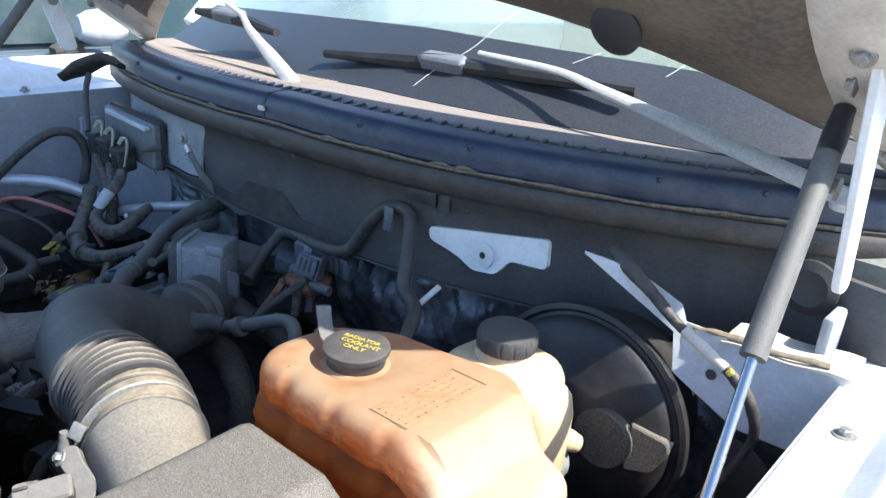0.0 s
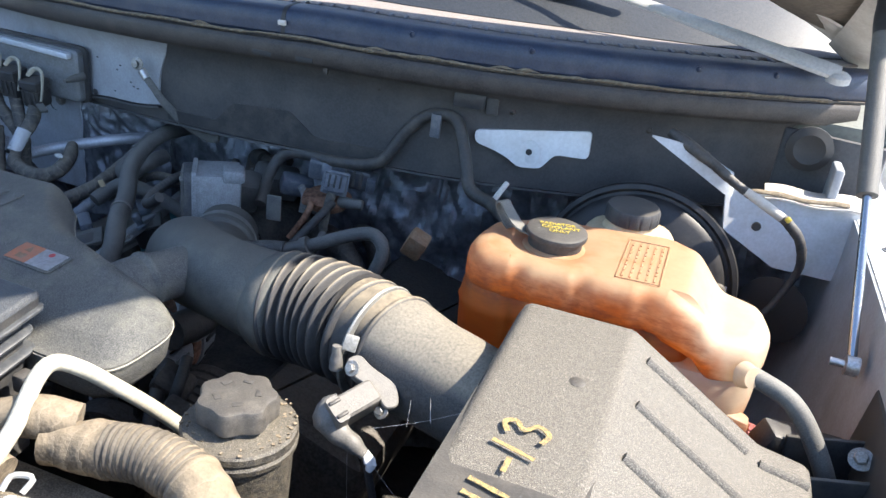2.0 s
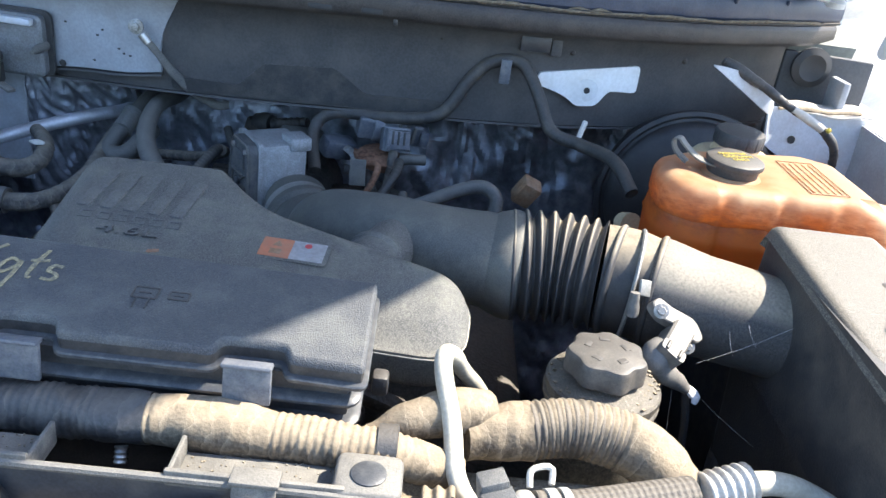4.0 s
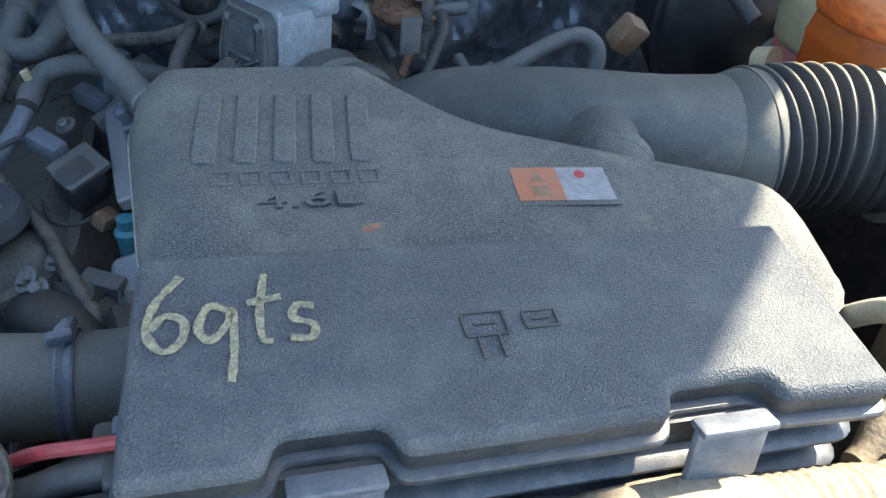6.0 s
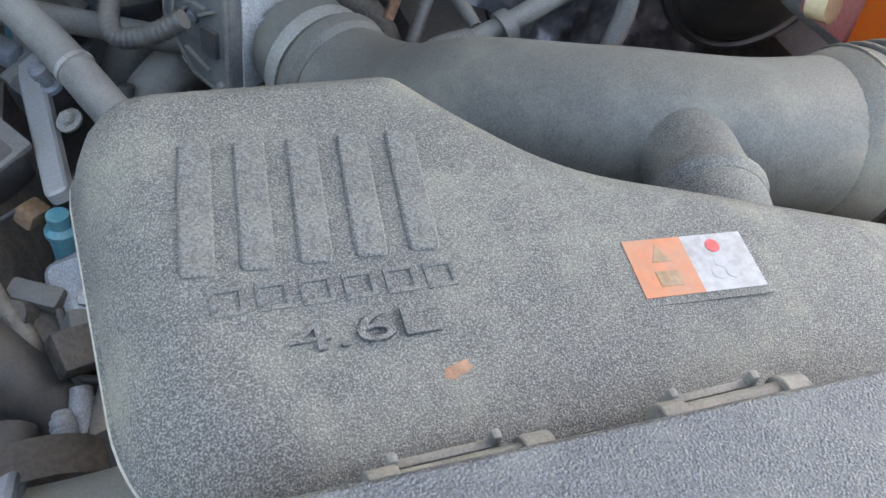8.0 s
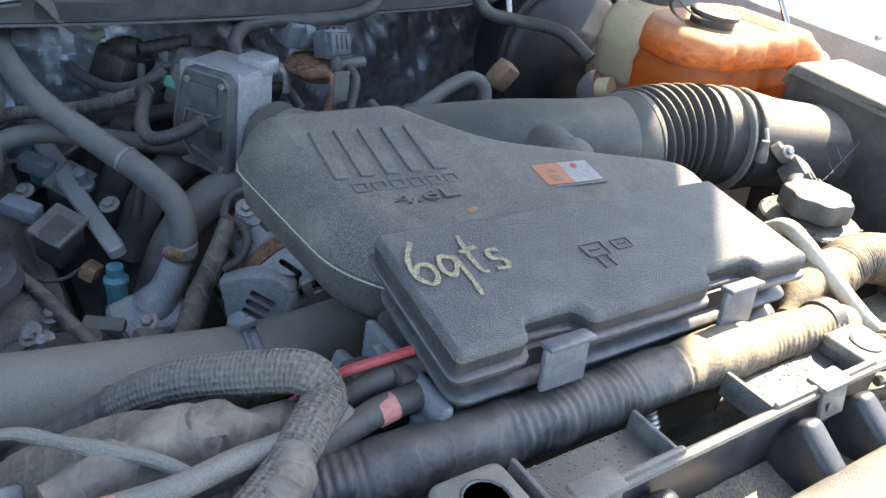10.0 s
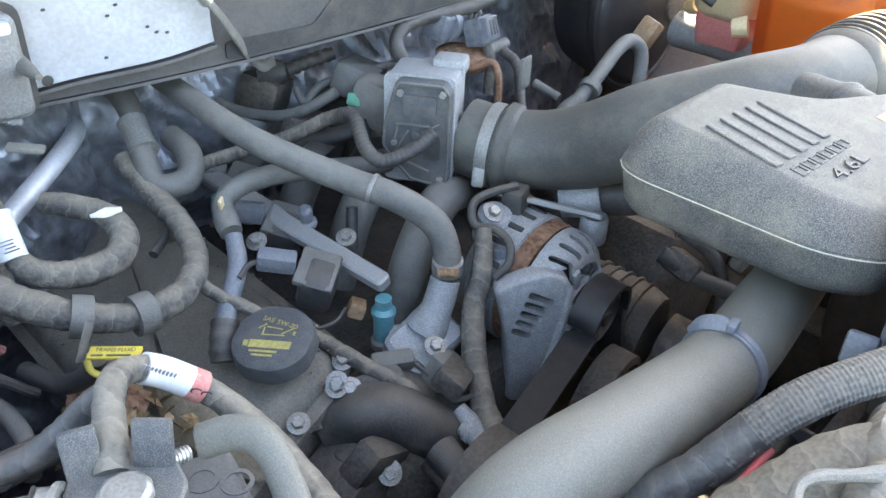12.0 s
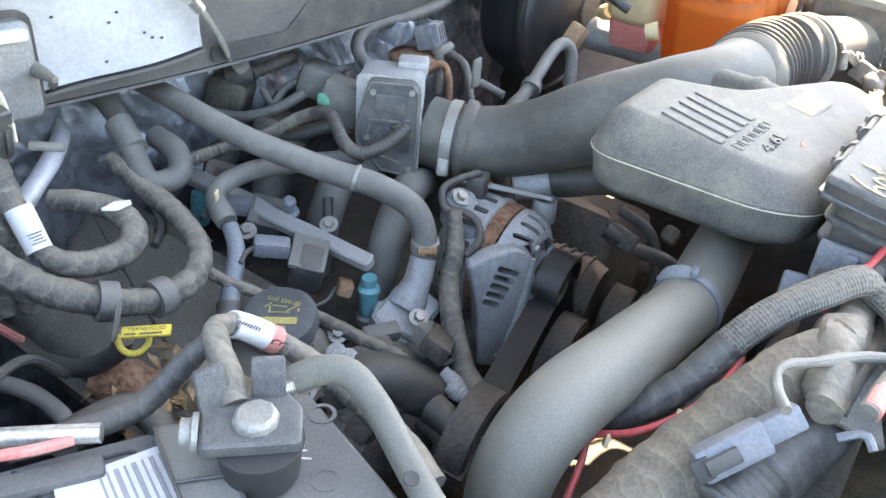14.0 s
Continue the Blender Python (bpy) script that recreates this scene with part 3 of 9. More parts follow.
def sheet(fn, nu, nv, thick, bm=None):
    """A curved plate: fn(u, v) gives the place for u, v from 0 to 1; it is thick metres deep along its normal."""
    out = bm or bmesh.new()
    grid = [[Vector(fn(i / nu, j / nv)) for j in range(nv + 1)] for i in range(nu + 1)]
    top, low = [], []
    for i in range(nu + 1):
        a, b = [], []
        for j in range(nv + 1):
            du = grid[min(i + 1, nu)][j] - grid[max(i - 1, 0)][j]
            dv = grid[i][min(j + 1, nv)] - grid[i][max(j - 1, 0)]
            nrm = du.cross(dv).normalized()
            a.append(out.verts.new(grid[i][j]))
            b.append(out.verts.new(grid[i][j] - nrm * thick))
        top.append(a), low.append(b)
    for i in range(nu):
        for j in range(nv):
            out.faces.new((top[i][j], top[i + 1][j], top[i + 1][j + 1], top[i][j + 1]))
            out.faces.new((low[i][j], low[i][j + 1], low[i + 1][j + 1], low[i + 1][j]))
    for i in range(nu):
        out.faces.new((top[i][0], low[i][0], low[i + 1][0], top[i + 1][0]))
        out.faces.new((top[i][nv], top[i + 1][nv], low[i + 1][nv], low[i][nv]))
    for j in range(nv):
        out.faces.new((top[0][j], top[0][j + 1], low[0][j + 1], low[0][j]))
        out.faces.new((top[nu][j], low[nu][j], low[nu][j + 1], top[nu][j + 1]))
    return out


def writing(name, text, m, height, mat, parent, depth=0.0004, slant=0.0, label=""):
    """Letters of the built-in font as a flat mesh; m is the pose of their left foot, z out of the surface."""
    cu = bpy.data.curves.new("letters", "FONT")
    cu.body, cu.size, cu.extrude, cu.shear = text, height * 1.4, depth, slant
    tmp = bpy.data.objects.new("letters", cu)
    scene.collection.objects.link(tmp)
    bpy.context.view_layer.update()
    me = bpy.data.meshes.new_from_object(tmp.evaluated_get(bpy.context.evaluated_depsgraph_get()))
    bpy.data.objects.remove(tmp)
    me.materials.clear()
    me.materials.append(mat)
    me.transform(m)
    ob = under(new(name, me), parent)
    return tagged(ob, label)


def stroke(pts, wide, m):
    """A line drawn by hand on a surface: a thin ragged band along 2D points."""
    q = [p.to_2d() for p in smooth_path([(x, y, 0) for x, y in pts], 6)]
    out = bmesh.new()
    rows = []
    for i, p in enumerate(q):
        d = (q[min(i + 1, len(q) - 1)] - q[max(i - 1, 0)]).normalized()
        w = wide * (0.5 + 0.22 * noise.noise(Vector((p.x * 260, p.y * 260, wide))))
        nrm = Vector((-d.y, d.x)) * w
        rows.append([out.verts.new(m @ Vector((*(p + nrm * k), h))) for k, h in ((1, 0), (0.9, 0.0004), (-0.9, 0.0004), (-1, 0))])
    for a, b in zip(rows, rows[1:]):
        for j in range(3):
            out.faces.new((a[j], a[j + 1], b[j + 1], b[j]))
    return out


def flat_on(at, right, up):
    """A pose on a surface: x along right, y along up, z out."""
    x = Vector(right).normalized()
    z = x.cross(Vector(up)).normalized()
    y = z.cross(x)
    return Matrix.Translation(at) @ Matrix((x, y, z)).transposed().to_4x4()


def bolt_mesh(r, h, mat=None):
    bm = lathe([(r * 1.7, 0), (r * 1.7, h * 0.25), (r * 1.05, h * 0.3)], (0, 0, 0), seg=16)
    lathe([(r, h * 0.25), (r, h * 0.9), (r * 0.85, h)], (0, 0, 0), seg=6, bm=bm)
    return finish(bm, mat or STEEL)


DULL = material("dull_weathered_steel", (0.30, 0.30, 0.29), 0.5, 0.6, (0.22, 0.17, 0.12), 0.5, 0.2, 90, 0.3, 500)
BOLT = bolt_mesh(0.006, 0.008, DULL)
SMALL_BOLT = bolt_mesh(0.0038, 0.006, DULL)


def bolts(parent, places, axis, me=None, name="bolt"):
    spread(name, me or BOLT, parent, [axis_matrix(p, axis, 17 * i) for i, p in enumerate(places)])


def ring(profile, at, axis, seg=48):
    """A turned ring: a closed loop of (radius, height) pairs round the axis."""
    out = bmesh.new()
    m = axis_matrix(at, axis)
    loops = [[out.verts.new(m @ Vector((math.cos(2 * math.pi * j / seg) * r, math.sin(2 * math.pi * j / seg) * r, z))) for j in range(seg)] for r, z in profile]
    for a, b in zip(loops, loops[1:] + loops[:1]):
        for j in range(seg):
            out.faces.new((a[j], a[(j + 1) % seg], b[(j + 1) % seg], b[j]))
    return out


def cut(ob, bm):
    """Cuts the bodies in bm out of a mesh part for good."""
    tool = bpy.data.objects.new("cutter", finish(bm, INK))
    scene.collection.objects.link(tool)
    mod = ob.modifiers.new("cut", "BOOLEAN")
    mod.object, mod.operation, mod.solver = tool, "DIFFERENCE", "EXACT"
    bpy.context.view_layer.update()
    me = bpy.data.meshes.new_from_object(ob.evaluated_get(bpy.context.evaluated_depsgraph_get()))
    ob.modifiers.clear()
    bpy.data.objects.remove(tool)
    ob.data = me
    shade(me, 40)
    return ob


def ring_band(pts, r, wide, mat, name, parent, seg=28, label=""):
    """A clamp band round a hose: the middle of pts gives its place."""
    a, b = Vector(pts[0]), Vector(pts[1])
    d = (b - a).normalized()
    prof = [(r * 0.97, -wide / 2), (r * 1.06, -wide / 2), (r * 1.08, 0), (r * 1.06, wide / 2), (r * 0.97, wide / 2)]
    return part(name, lathe(prof, a, d, seg), mat, parent, label)

# ---------------------------------------------------------------- ground and body shell
bm = bmesh.new()
bmesh.ops.create_grid(bm, x_segments=40, y_segments=40, size=400)
ground = solo("ground", bm, GRAVEL, "pale dry gravel ground under the truck", "ground", kind="structure")


def lip(x, back=0.0, up=0.0):
    """The bowed front edge of the cowl, moved back and up."""
    k = 0.57 if x > 0.1 else 0.27
    return Vector((x, 0.675 + k * (x - 0.1) ** 2 + back, 1.215 - 0.05 * max(0.0, 0.1 - x) + up))


def along(profile, x0, x1, n, thick=0.003, wave=None):
    """A plate that follows the cowl's bow; profile: (back, up) pairs."""
    k = len(profile) - 1

    def fn(u, v):
        x = x0 + (x1 - x0) * u
        i = min(int(v * k), k - 1)
        f = v * k - i
        b = profile[i][0] * (1 - f) + profile[i + 1][0] * f
        z = profile[i][1] * (1 - f) + profile[i + 1][1] * f
        return lip(x, b, z)
    return sheet(fn, n, k * 2, thick)


cowl = thing("cowl", (0.1, 0.75, 1.2), "plastic windscreen cowl with bleached grille and navy front edge", "cowl")
part("front_edge", along([(0.016, 0.014), (0.005, 0.017), (0.002, 0.021), (0.002, 0.040), (0.006, 0.049), (0.013, 0.0535), (0.026, 0.0555), (0.040, 0.0562)], -0.70, 0.80, 80, 0.005), COWL, cowl, "navy grey rounded plastic edge")
part("grille_deck", along([(0.064, 0.0545), (0.068, 0.0572), (0.110, 0.0580), (0.165, 0.0590)], -0.70, 0.78, 60, 0.004), VENT, cowl, "sun-bleached deck, ribbed on the passenger half")
bm = along([(0.012, 0.0105), (0.002, 0.012), (0.000, 0.0155), (0.010, 0.0165)], -0.70, 0.80, 70, 0.003)
part("seal", bm, RUBBER, cowl, "black rubber hood seal")
part("channel", along([(0.012, 0.010), (0.002, 0.0085), (0.000, 0.004), (0.0005, -0.012), (0.003, -0.0155), (0.030, -0.0165)], -0.69, 0.79, 70, 0.003), RAIL, cowl, "brown-black dusty steel rail under the lip")
# Added closure plate: stops sun reaching the bay through the gap behind the deck.
part("pan", along([(0.030, -0.0165), (0.20, -0.030), (0.36, -0.040)], -0.74, 0.82, 50, 0.004), BLACK, cowl, "added dark plate blocking sun under the deck")
slat = finish(box((0, 0, 0), (0.0022, 0.090, 0.0016), 0.0006), VENT)
spread("slat", slat, cowl, [Matrix.Translation(lip(x, 0.115, 0.0588)) @ pose(0, 0, 0, 1, 0, 0) for x in np.arange(-0.64, 0.04, 0.0105)])
# Flat black strip: shade of the louvre slots put into colour, no openings.
part("louvre_shade", along([(0.040, 0.0535), (0.066, 0.0540)], -0.66, 0.74, 60, 0.001), INK, cowl, "black strip for the shade in the louvre slots")
part("dust_seam", tube([lip(x, 0.0005, 0.0165 + 0.001 * math.sin(x * 31)) for x in np.arange(-0.69, 0.80, 0.06)], 0.0021, 8, 0.006, rough=0.0018), TAN, cowl, "dust-caked worn rubber seal")
notch = finish(box((0, 0, 0), (0.0050, 0.028, 0.004), 0.001), COWL)
spread("rib", notch, cowl, [Matrix.Translation(lip(x, 0.053, 0.0552)) @ pose(0, 0, 0, 1, 0, 16) for x in np.arange(-0.62, 0.71, 0.021)])
knob = finish(lathe([(0.004, 0), (0.003, 0.004), (0.001, 0.006)], (0, 0, 0), seg=10), COWL)
spread("peg", knob, cowl, [axis_matrix(lip(x, 0.004, 0.043), (0, -0.8, 0.6)) for x in (0.228, 0.376, 0.574, 0.67, -0.2, -0.4)])
for x in (-0.40, -0.10, 0.17, 0.33, 0.36):
    part("seal_flake", tube([lip(x, 0.0, 0.018), lip(x + 0.012, -0.001, 0.0205), lip(x + 0.03, 0.0, 0.0185)], [0.001, 0.0026, 0.0012], 6, 0.003, flat=0.5, rough=0.0015), TAN, cowl, "flaked bit of dry sealant")
joint = along([(0.0015, 0.016), (0.0015, 0.041), (0.0056, 0.0497), (0.0126, 0.0543), (0.040, 0.0572)], 0.046, 0.052, 2, 0.001)
part("joint_gap", joint, INK, cowl, "dark joint between the two cowl halves")
bm = box(lip(0.05, -0.002, 0.034), (0.012, 0.005, 0.007), 0.002, (20, 0, 10))
part("clip", bm, PALE, cowl, "pale plastic clip at the joint of the two cowl halves")

firewall = thing("wall_firewall", (0.0, 0.8, 0.9), "dark insulated firewall panel behind the engine", "firewall", kind="structure")
part("upper_panel", along([(0.030, -0.014), (0.040, -0.030), (0.048, -0.046), (0.052, -0.1), (0.056, -0.15)], -0.72, 0.80, 60, 0.004), FIREPAD, firewall, "dark grey upper panel")
part("shelf", along([(0.05, -0.151), (0.13, -0.16)], -0.72, 0.80, 50, 0.003), FIREPAD, firewall)


def creases(p):
    """Sharp slanting folds of crushed foil."""
    q = Vector((p.x + 0.5 * p.z, 0.3 * p.y, 0.35 * p.z - 0.2 * p.x))
    return 0.012 * abs(noise.noise(q * 26)) + 0.008 * abs(noise.noise(q * 52 + Vector((3, 1, 2)))) + 0.006 * abs(noise.noise(p * 34))


def foil(u, v):
    x = -0.72 + 1.52 * u
    p = Vector((x, 0.90 + 0.05 * abs(x - 0.05), 1.07 - 0.62 * v))
    p.y += 0.018 * noise.noise(p * 9) + 0.022 * abs(noise.noise(p * 12)) + creases(p) - 0.06 * math.sin(min(1, v * 2.2) * math.pi) * math.exp(-((x - 0.0) / 0.35) ** 2)
    return p


part("heat_foil", sheet(foil, 300, 130, 0.003), FOIL, firewall, "crinkled silver heat foil", 16)


def patch(name, outline, mat, parent, label, x_back=0.049, round_r=0.012, out=0.004):
    """A flat plate on the upper firewall, given by (x, z) pairs."""
    pts = rounded(outline, round_r, 3)
    b = bmesh.new()
    front = [b.verts.new(lip(p.x, x_back - out, 0) * 1 + Vector((0, 0, p.y - lip(p.x).z))) for p in pts]
    rear = [b.verts.new(v.co + Vector((0, out, 0))) for v in front]
    b.faces.new(front)
    b.faces.new(rear[::-1])
    for i in range(len(front)):
        j = (i + 1) % len(front)
        b.faces.new((front[i], rear[i], rear[j], front[j]))
    return part(name, b, mat, parent, label)


# Flat black patch: the shade under the notched panel edge, put into colour.
RECESS_SHADE = [(-0.19, 1.072), (-0.095, 1.074), (-0.06, 1.108), (0.037, 1.116), (0.08, 1.085), (0.20, 1.088), (0.20, 1.069), (0.0, 1.063), (-0.19, 1.054)]


def white(u, v):
    """The bare panel under the rail: its lower edge rises towards the middle of the bulkhead."""
    x = -0.72 + u * (0.552 - 0.014 * math.sin(v * 3.1) - 0.034 * v)
    foot_z = 1.048 + 0.028 * min(1.0, max(0.0, (x + 0.42) / 0.22)) + 0.002 * math.sin(u * 19)
    z = lip(x).z - 0.018 + (foot_z - lip(x).z + 0.018) * v
    up = z - lip(x).z
    return lip(x, 0.043 - 0.55 * max(0.0, up + 0.046), up)


patch("recess", RECESS_SHADE, BLACK, firewall, "flat black patch for the shaded step under the panel", round_r=0.006, out=0.002)
part("white_panel", sheet(white, 40, 8, -0.004), BAYPAINT, firewall, "bare white painted panel with a small hole")
part("white_panel_fold", sheet(lambda u, v: white(u, 1) + Vector((0, -0.004 + 0.05 * v, -0.002 - 0.006 * v)), 40, 2, 0.003), FIREPAD, firewall)
patch("white_plate", [(0.311, 1.141), (0.460, 1.157), (0.461, 1.118), (0.418, 1.120), (0.402, 1.098), (0.372, 1.097), (0.358, 1.108), (0.340, 1.116), (0.313, 1.124)], WHITE, firewall, "small white painted plate with a stud hole", round_r=0.007, out=0.010)
bm = lathe([(0.0, 0.0), (0.0035, 0.0005), (0.0045, 0.0)], lip(0.385, 0.0375, -0.095), (0, -1, 0), 14)
part("hole", bm, INK, firewall)
bm = lathe([(0.0, 0.0), (0.004, 0.0005), (0.005, 0.0)], lip(-0.349, 0.0375, -0.128), (0, -1, 0), 14)
part("hole", bm, INK, firewall)
bm = lathe([(0.016, 0.0), (0.016, 0.0012), (0.014, 0.0016), (0.0, 0.0016)], lip(0.385, 0.0400, -0.095), (0, -1, 0), 24)
part("boss", bm, WHITE, firewall)
for x, w, b, z in ((0.02, 0.030, 0.000, -0.009), (0.085, 0.026, 0.000, -0.010), (0.30, 0.042, 0.036, -0.036)):
    part("slot", box(lip(x, b, z), (w, 0.007, 0.007 if w < 0.04 else 0.020), 0.001, (0, 0, 0 if w < 0.04 else 12)), INK if w < 0.04 else SLATE, firewall)
part("slot_frame", box(lip(0.33, 0.037, -0.038), (0.016, 0.005, 0.026), 0.002, (0, 0, 14)), FIREPAD, firewall)
for x, z in ((0.12, -0.034), (0.175, -0.040), (0.355, -0.045), (0.53, -0.050), (-0.08, -0.030)):
    part("panel_stud", lathe([(0.0045, 0.0), (0.0045, 0.003), (0.002, 0.005), (0.0, 0.005)], lip(x, 0.046, z), (0, -1, 0.2), 12), RAIL, firewall)
part("slot_tab", box(lip(0.115, 0.004, -0.018), (0.006, 0.006, 0.016), 0.001), IRON, firewall)

# ---- windscreen
windscreen = thing("windscreen", (0.05, 0.9, 1.3), "cracked green-tinted windscreen with dark lower band", "windscreen")


def pane(u, v):
    x = -0.70 + 1.50 * u
    return lip(x, 0.150 - 0.05 * min(1.0, max(0.0, (x - 0.45) / 0.25)), 0.058) + Vector((0, 0.85 * v, 0.56 * v - 0.06 * v * v))


glass = part("pane", sheet(pane, 40, 14, 0.005), GLASS, windscreen, "tinted laminated glass")
glass.visible_shadow = False
part("frit", sheet(lambda u, v: pane(u, v * (0.13 + 0.02 * math.sin(math.pi * u))) + Vector((0, -0.0012, 0.0018)), 40, 4, 0.001), FRIT, windscreen, "black ceramic band along the bottom")
for q in ([(0.58, 0.02), (0.585, 0.06), (0.60, 0.12), (0.605, 0.20), (0.625, 0.28)], [(0.70, 0.12), (0.715, 0.15)], [(0.78, 0.12), (0.79, 0.16)]):
    crack = bmesh.new()
    tube([pane(u, v) + Vector((0, -0.002, 0.003)) for u, v in q], 0.00045, 5, 0.02, bm=crack)
    part("crack", crack, LABEL, windscreen, "pale crack running up the glass")

dash = thing("dashboard", (0.05, 1.3, 1.15), "dark dashboard top behind the windscreen", "dashboard")
part("top", sheet(lambda u, v: (-0.72 + 1.54 * u, 0.92 + 0.75 * v, 1.20 + 0.05 * math.sin(v * 3) + 0.05 * v), 20, 10, 0.02), DASH, dash)
cab = thing("cab", (0.05, 1.9, 0.8), "white truck cab with dark interior and seats", "cab")
part("rear_wall", box((0.05, 2.75, 1.2), (1.7, 0.05, 1.4), 0.02), CABIN, cab, "dim green-grey rear of the cab")
part("roof", box((0.05, 2.2, 1.93), (1.5, 1.15, 0.05), 0.02), WHITE, cab)
for sx in (-0.82, 0.92):
    part("door_skin", box((sx, 2.15, 0.78), (0.06, 1.9, 0.95), 0.03), WHITE, cab)
    part("pillar", tube([(sx * 0.98, 1.12, 1.24), (sx * 0.93, 1.45, 1.62), (sx * 0.86, 1.75, 1.9)], 0.035, 10, 0.05), WHITE, cab)
part("bulkhead", box((0.05, 1.04, 0.75), (1.6, 0.05, 0.85), 0.02), GRIME, cab)

# ---- fenders and apron
for side, x0, zb in ((1, 0.805, 1.085), (-1, -0.75, 1.095)):
    f = thing("fender", (x0, 0.3, 0.8), "white painted front fender with bolted inner flange", "fender", "front fenders")
    def top(u, v, x0=x0, side=side, zb=zb):
        y = -0.42 + 1.5 * u
        prof = [(0.0, 0.0), (0.05, 0.004), (0.075, 0.03), (0.13, 0.055), (0.2, 0.03), (0.235, -0.06), (0.245, -0.2), (0.24, -0.4)]
        k = len(prof) - 1
        i = min(int(v * k), k - 1)
        g = v * k - i
        dx = prof[i][0] * (1 - g) + prof[i + 1][0] * g
        dz = prof[i][1] * (1 - g) + prof[i + 1][1] * g
        return (x0 + side * dx, y, zb + 0.03 * u + dz - 0.05 * max(0, 0.3 - u))
    part("skin", sheet(top, 24, 28, 0.003), WHITE, f, "glossy white outer skin")
    def apron(u, v, x0=x0, side=side, zb=zb):
        y = -0.3 + 1.25 * u
        return (x0 - side * (0.004 + 0.10 * v * v), y, zb + 0.03 * u - 0.45 * v - 0.05 * max(0, 0.3 - u))
    part("inner_apron", sheet(apron, 16, 8, 0.003), BAYPAINT, f, "grey-white painted inner apron with dust and shade in its colour")
    bolts(f, [(x0 + side * 0.026, y, zb + 0.004 + 0.03 * (y + 0.42) / 1.5) for y in (0.15, 0.42, 0.70)], (0, 0, 1))

# ---- hood, standing open
MID, HALF = 0.05, 0.76


def hood_at(x, s, out=0.0):
    """A place on the open hood: x across, s from 0 at the rear edge to 1 at the nose, out along its upper side."""
    r = lip(x, 0.10)
    a = Vector((x, r.y, 1.475 - 0.411 * (x - 0.08) ** 2))
    b = Vector((x, 0.578, 1.52))
    if s < 0.25:
        t = s / 0.25
        p = a * (1 - t) ** 2 + Vector((x, 0.66, 1.40)) * 2 * t * (1 - t) + b * t * t
    else:
        p = b.lerp(Vector((x, 0.156, 2.25)), (s - 0.25) / 0.75)
    return p + Vector((0, 0.866, 0.5)) * (out + 0.042 * math.exp(-((s - 0.46) / 0.13) ** 2))


OUTWARD = Vector((0, 0.866, 0.5))
hood = thing("hood", (0.05, 0.8, 1.40), "open white truck hood with brown dusty underside lining", "hood")
part("skin", sheet(lambda u, v: hood_at(MID + HALF * (2 * u - 1), v, 0.004 + (0.022 + 0.02 * math.sin(math.pi * u)) * min(1.0, v / 0.14)), 40, 36, 0.004), WHITE, hood, "white painted outer skin")


def lining(u, v):
    x = MID + (HALF - 0.07) * (2 * u - 1)
    edge = max(0.0, (abs(2 * u - 1) - 0.88) / 0.12) ** 2
    return hood_at(x, 0.012 + 0.96 * v, -0.012 + 0.020 * edge + 0.006 * math.sin(6 * v))


part("lining", sheet(lining, 50, 40, 0.003), HOODPAD, hood, "brown textured inner panel")
for sx in (-1, 1):
    def flange(u, v, sx=sx):
        return hood_at(MID + sx * (HALF - 0.075 + 0.075 * v), 0.99 * u, -0.004 - 0.010 * math.sin(v * math.pi))
    part("edge_flange", sheet(flange, 40, 6, 0.003), BEIGE, hood, "beige painted folded edge")
    bolts(hood, [hood_at(MID + sx * (HALF - 0.036), u, -0.016) for u in (0.06, 0.16)], -OUTWARD)
part("rear_flange", sheet(lambda u, v: hood_at(MID + (HALF - 0.02) * (2 * u - 1), 0.035 * v, -0.006 + 0.009 * (1 - v)), 40, 3, 0.003), BEIGE, hood)
part("access_hole", lathe([(0.026, 0), (0.026, 0.003), (0.02, 0.006), (0.0, 0.006)], hood_at(0.56, 0.125, -0.018), -OUTWARD, 20), INK, hood, "dark round access hole")

for sx, xb in ((1, 0.772), (-1, -0.70)):
    arm_poly = rounded([(-0.11, -0.016), (0.16, -0.022), (0.18, 0.0), (0.16, 0.022), (-0.10, 0.016)], 0.015)
    m = flat_on((xb + 0.01 * sx, 0.735, 1.31), (0, -0.35, 1), (0, -1, -0.35))
    h = part("hinge_arm", layers(arm_poly, [(-0.004, 0.001), (-0.003, 0), (0.003, 0), (0.004, 0.001)], m), WHITE, hood, "cream painted steel arm")
    part("hinge_base", box((xb, 0.84 if sx > 0 else 0.80, 1.13 if sx > 0 else 1.04), (0.012, 0.05, 0.07), 0.004), BAYPAINT, h)
    bolts(h, [(xb - 0.006 * sx, 0.735, 1.31), (xb - 0.006 * sx, 0.70, 1.40)], (-sx, 0, 0))

    s = thing("gas_strut", (xb, 0.55, 1.05), "black gas strut with polished steel rod", "gas strut", "hood struts")
    off = xb - 0.772
    a, b, c = Vector((0.752 + off, 0.735, 1.355)), Vector((0.768 + off, 0.602, 1.195)), Vector((0.785 + off, 0.50, 1.055))
    part("cylinder", tube([a.lerp(b, 0.1), b], 0.0105, 20, 0.01), HOSE, s, "dusty black cylinder")
    part("rod", tube([b, c], 0.0045, 16, 0.02), CHROME, s, "polished steel rod")
    part("end_socket", tube([a.lerp(b, -0.12), a.lerp(b, 0.16)], [0.009, 0.011, 0.010], 16, 0.005), BLADE, s, "black plastic end socket")
    part("ball_stud", lathe([(0.010, -0.006), (0.010, 0.006), (0.004, 0.007), (0.004, 0.02)], c, (-1, 0, 0), 16), STEEL, s)

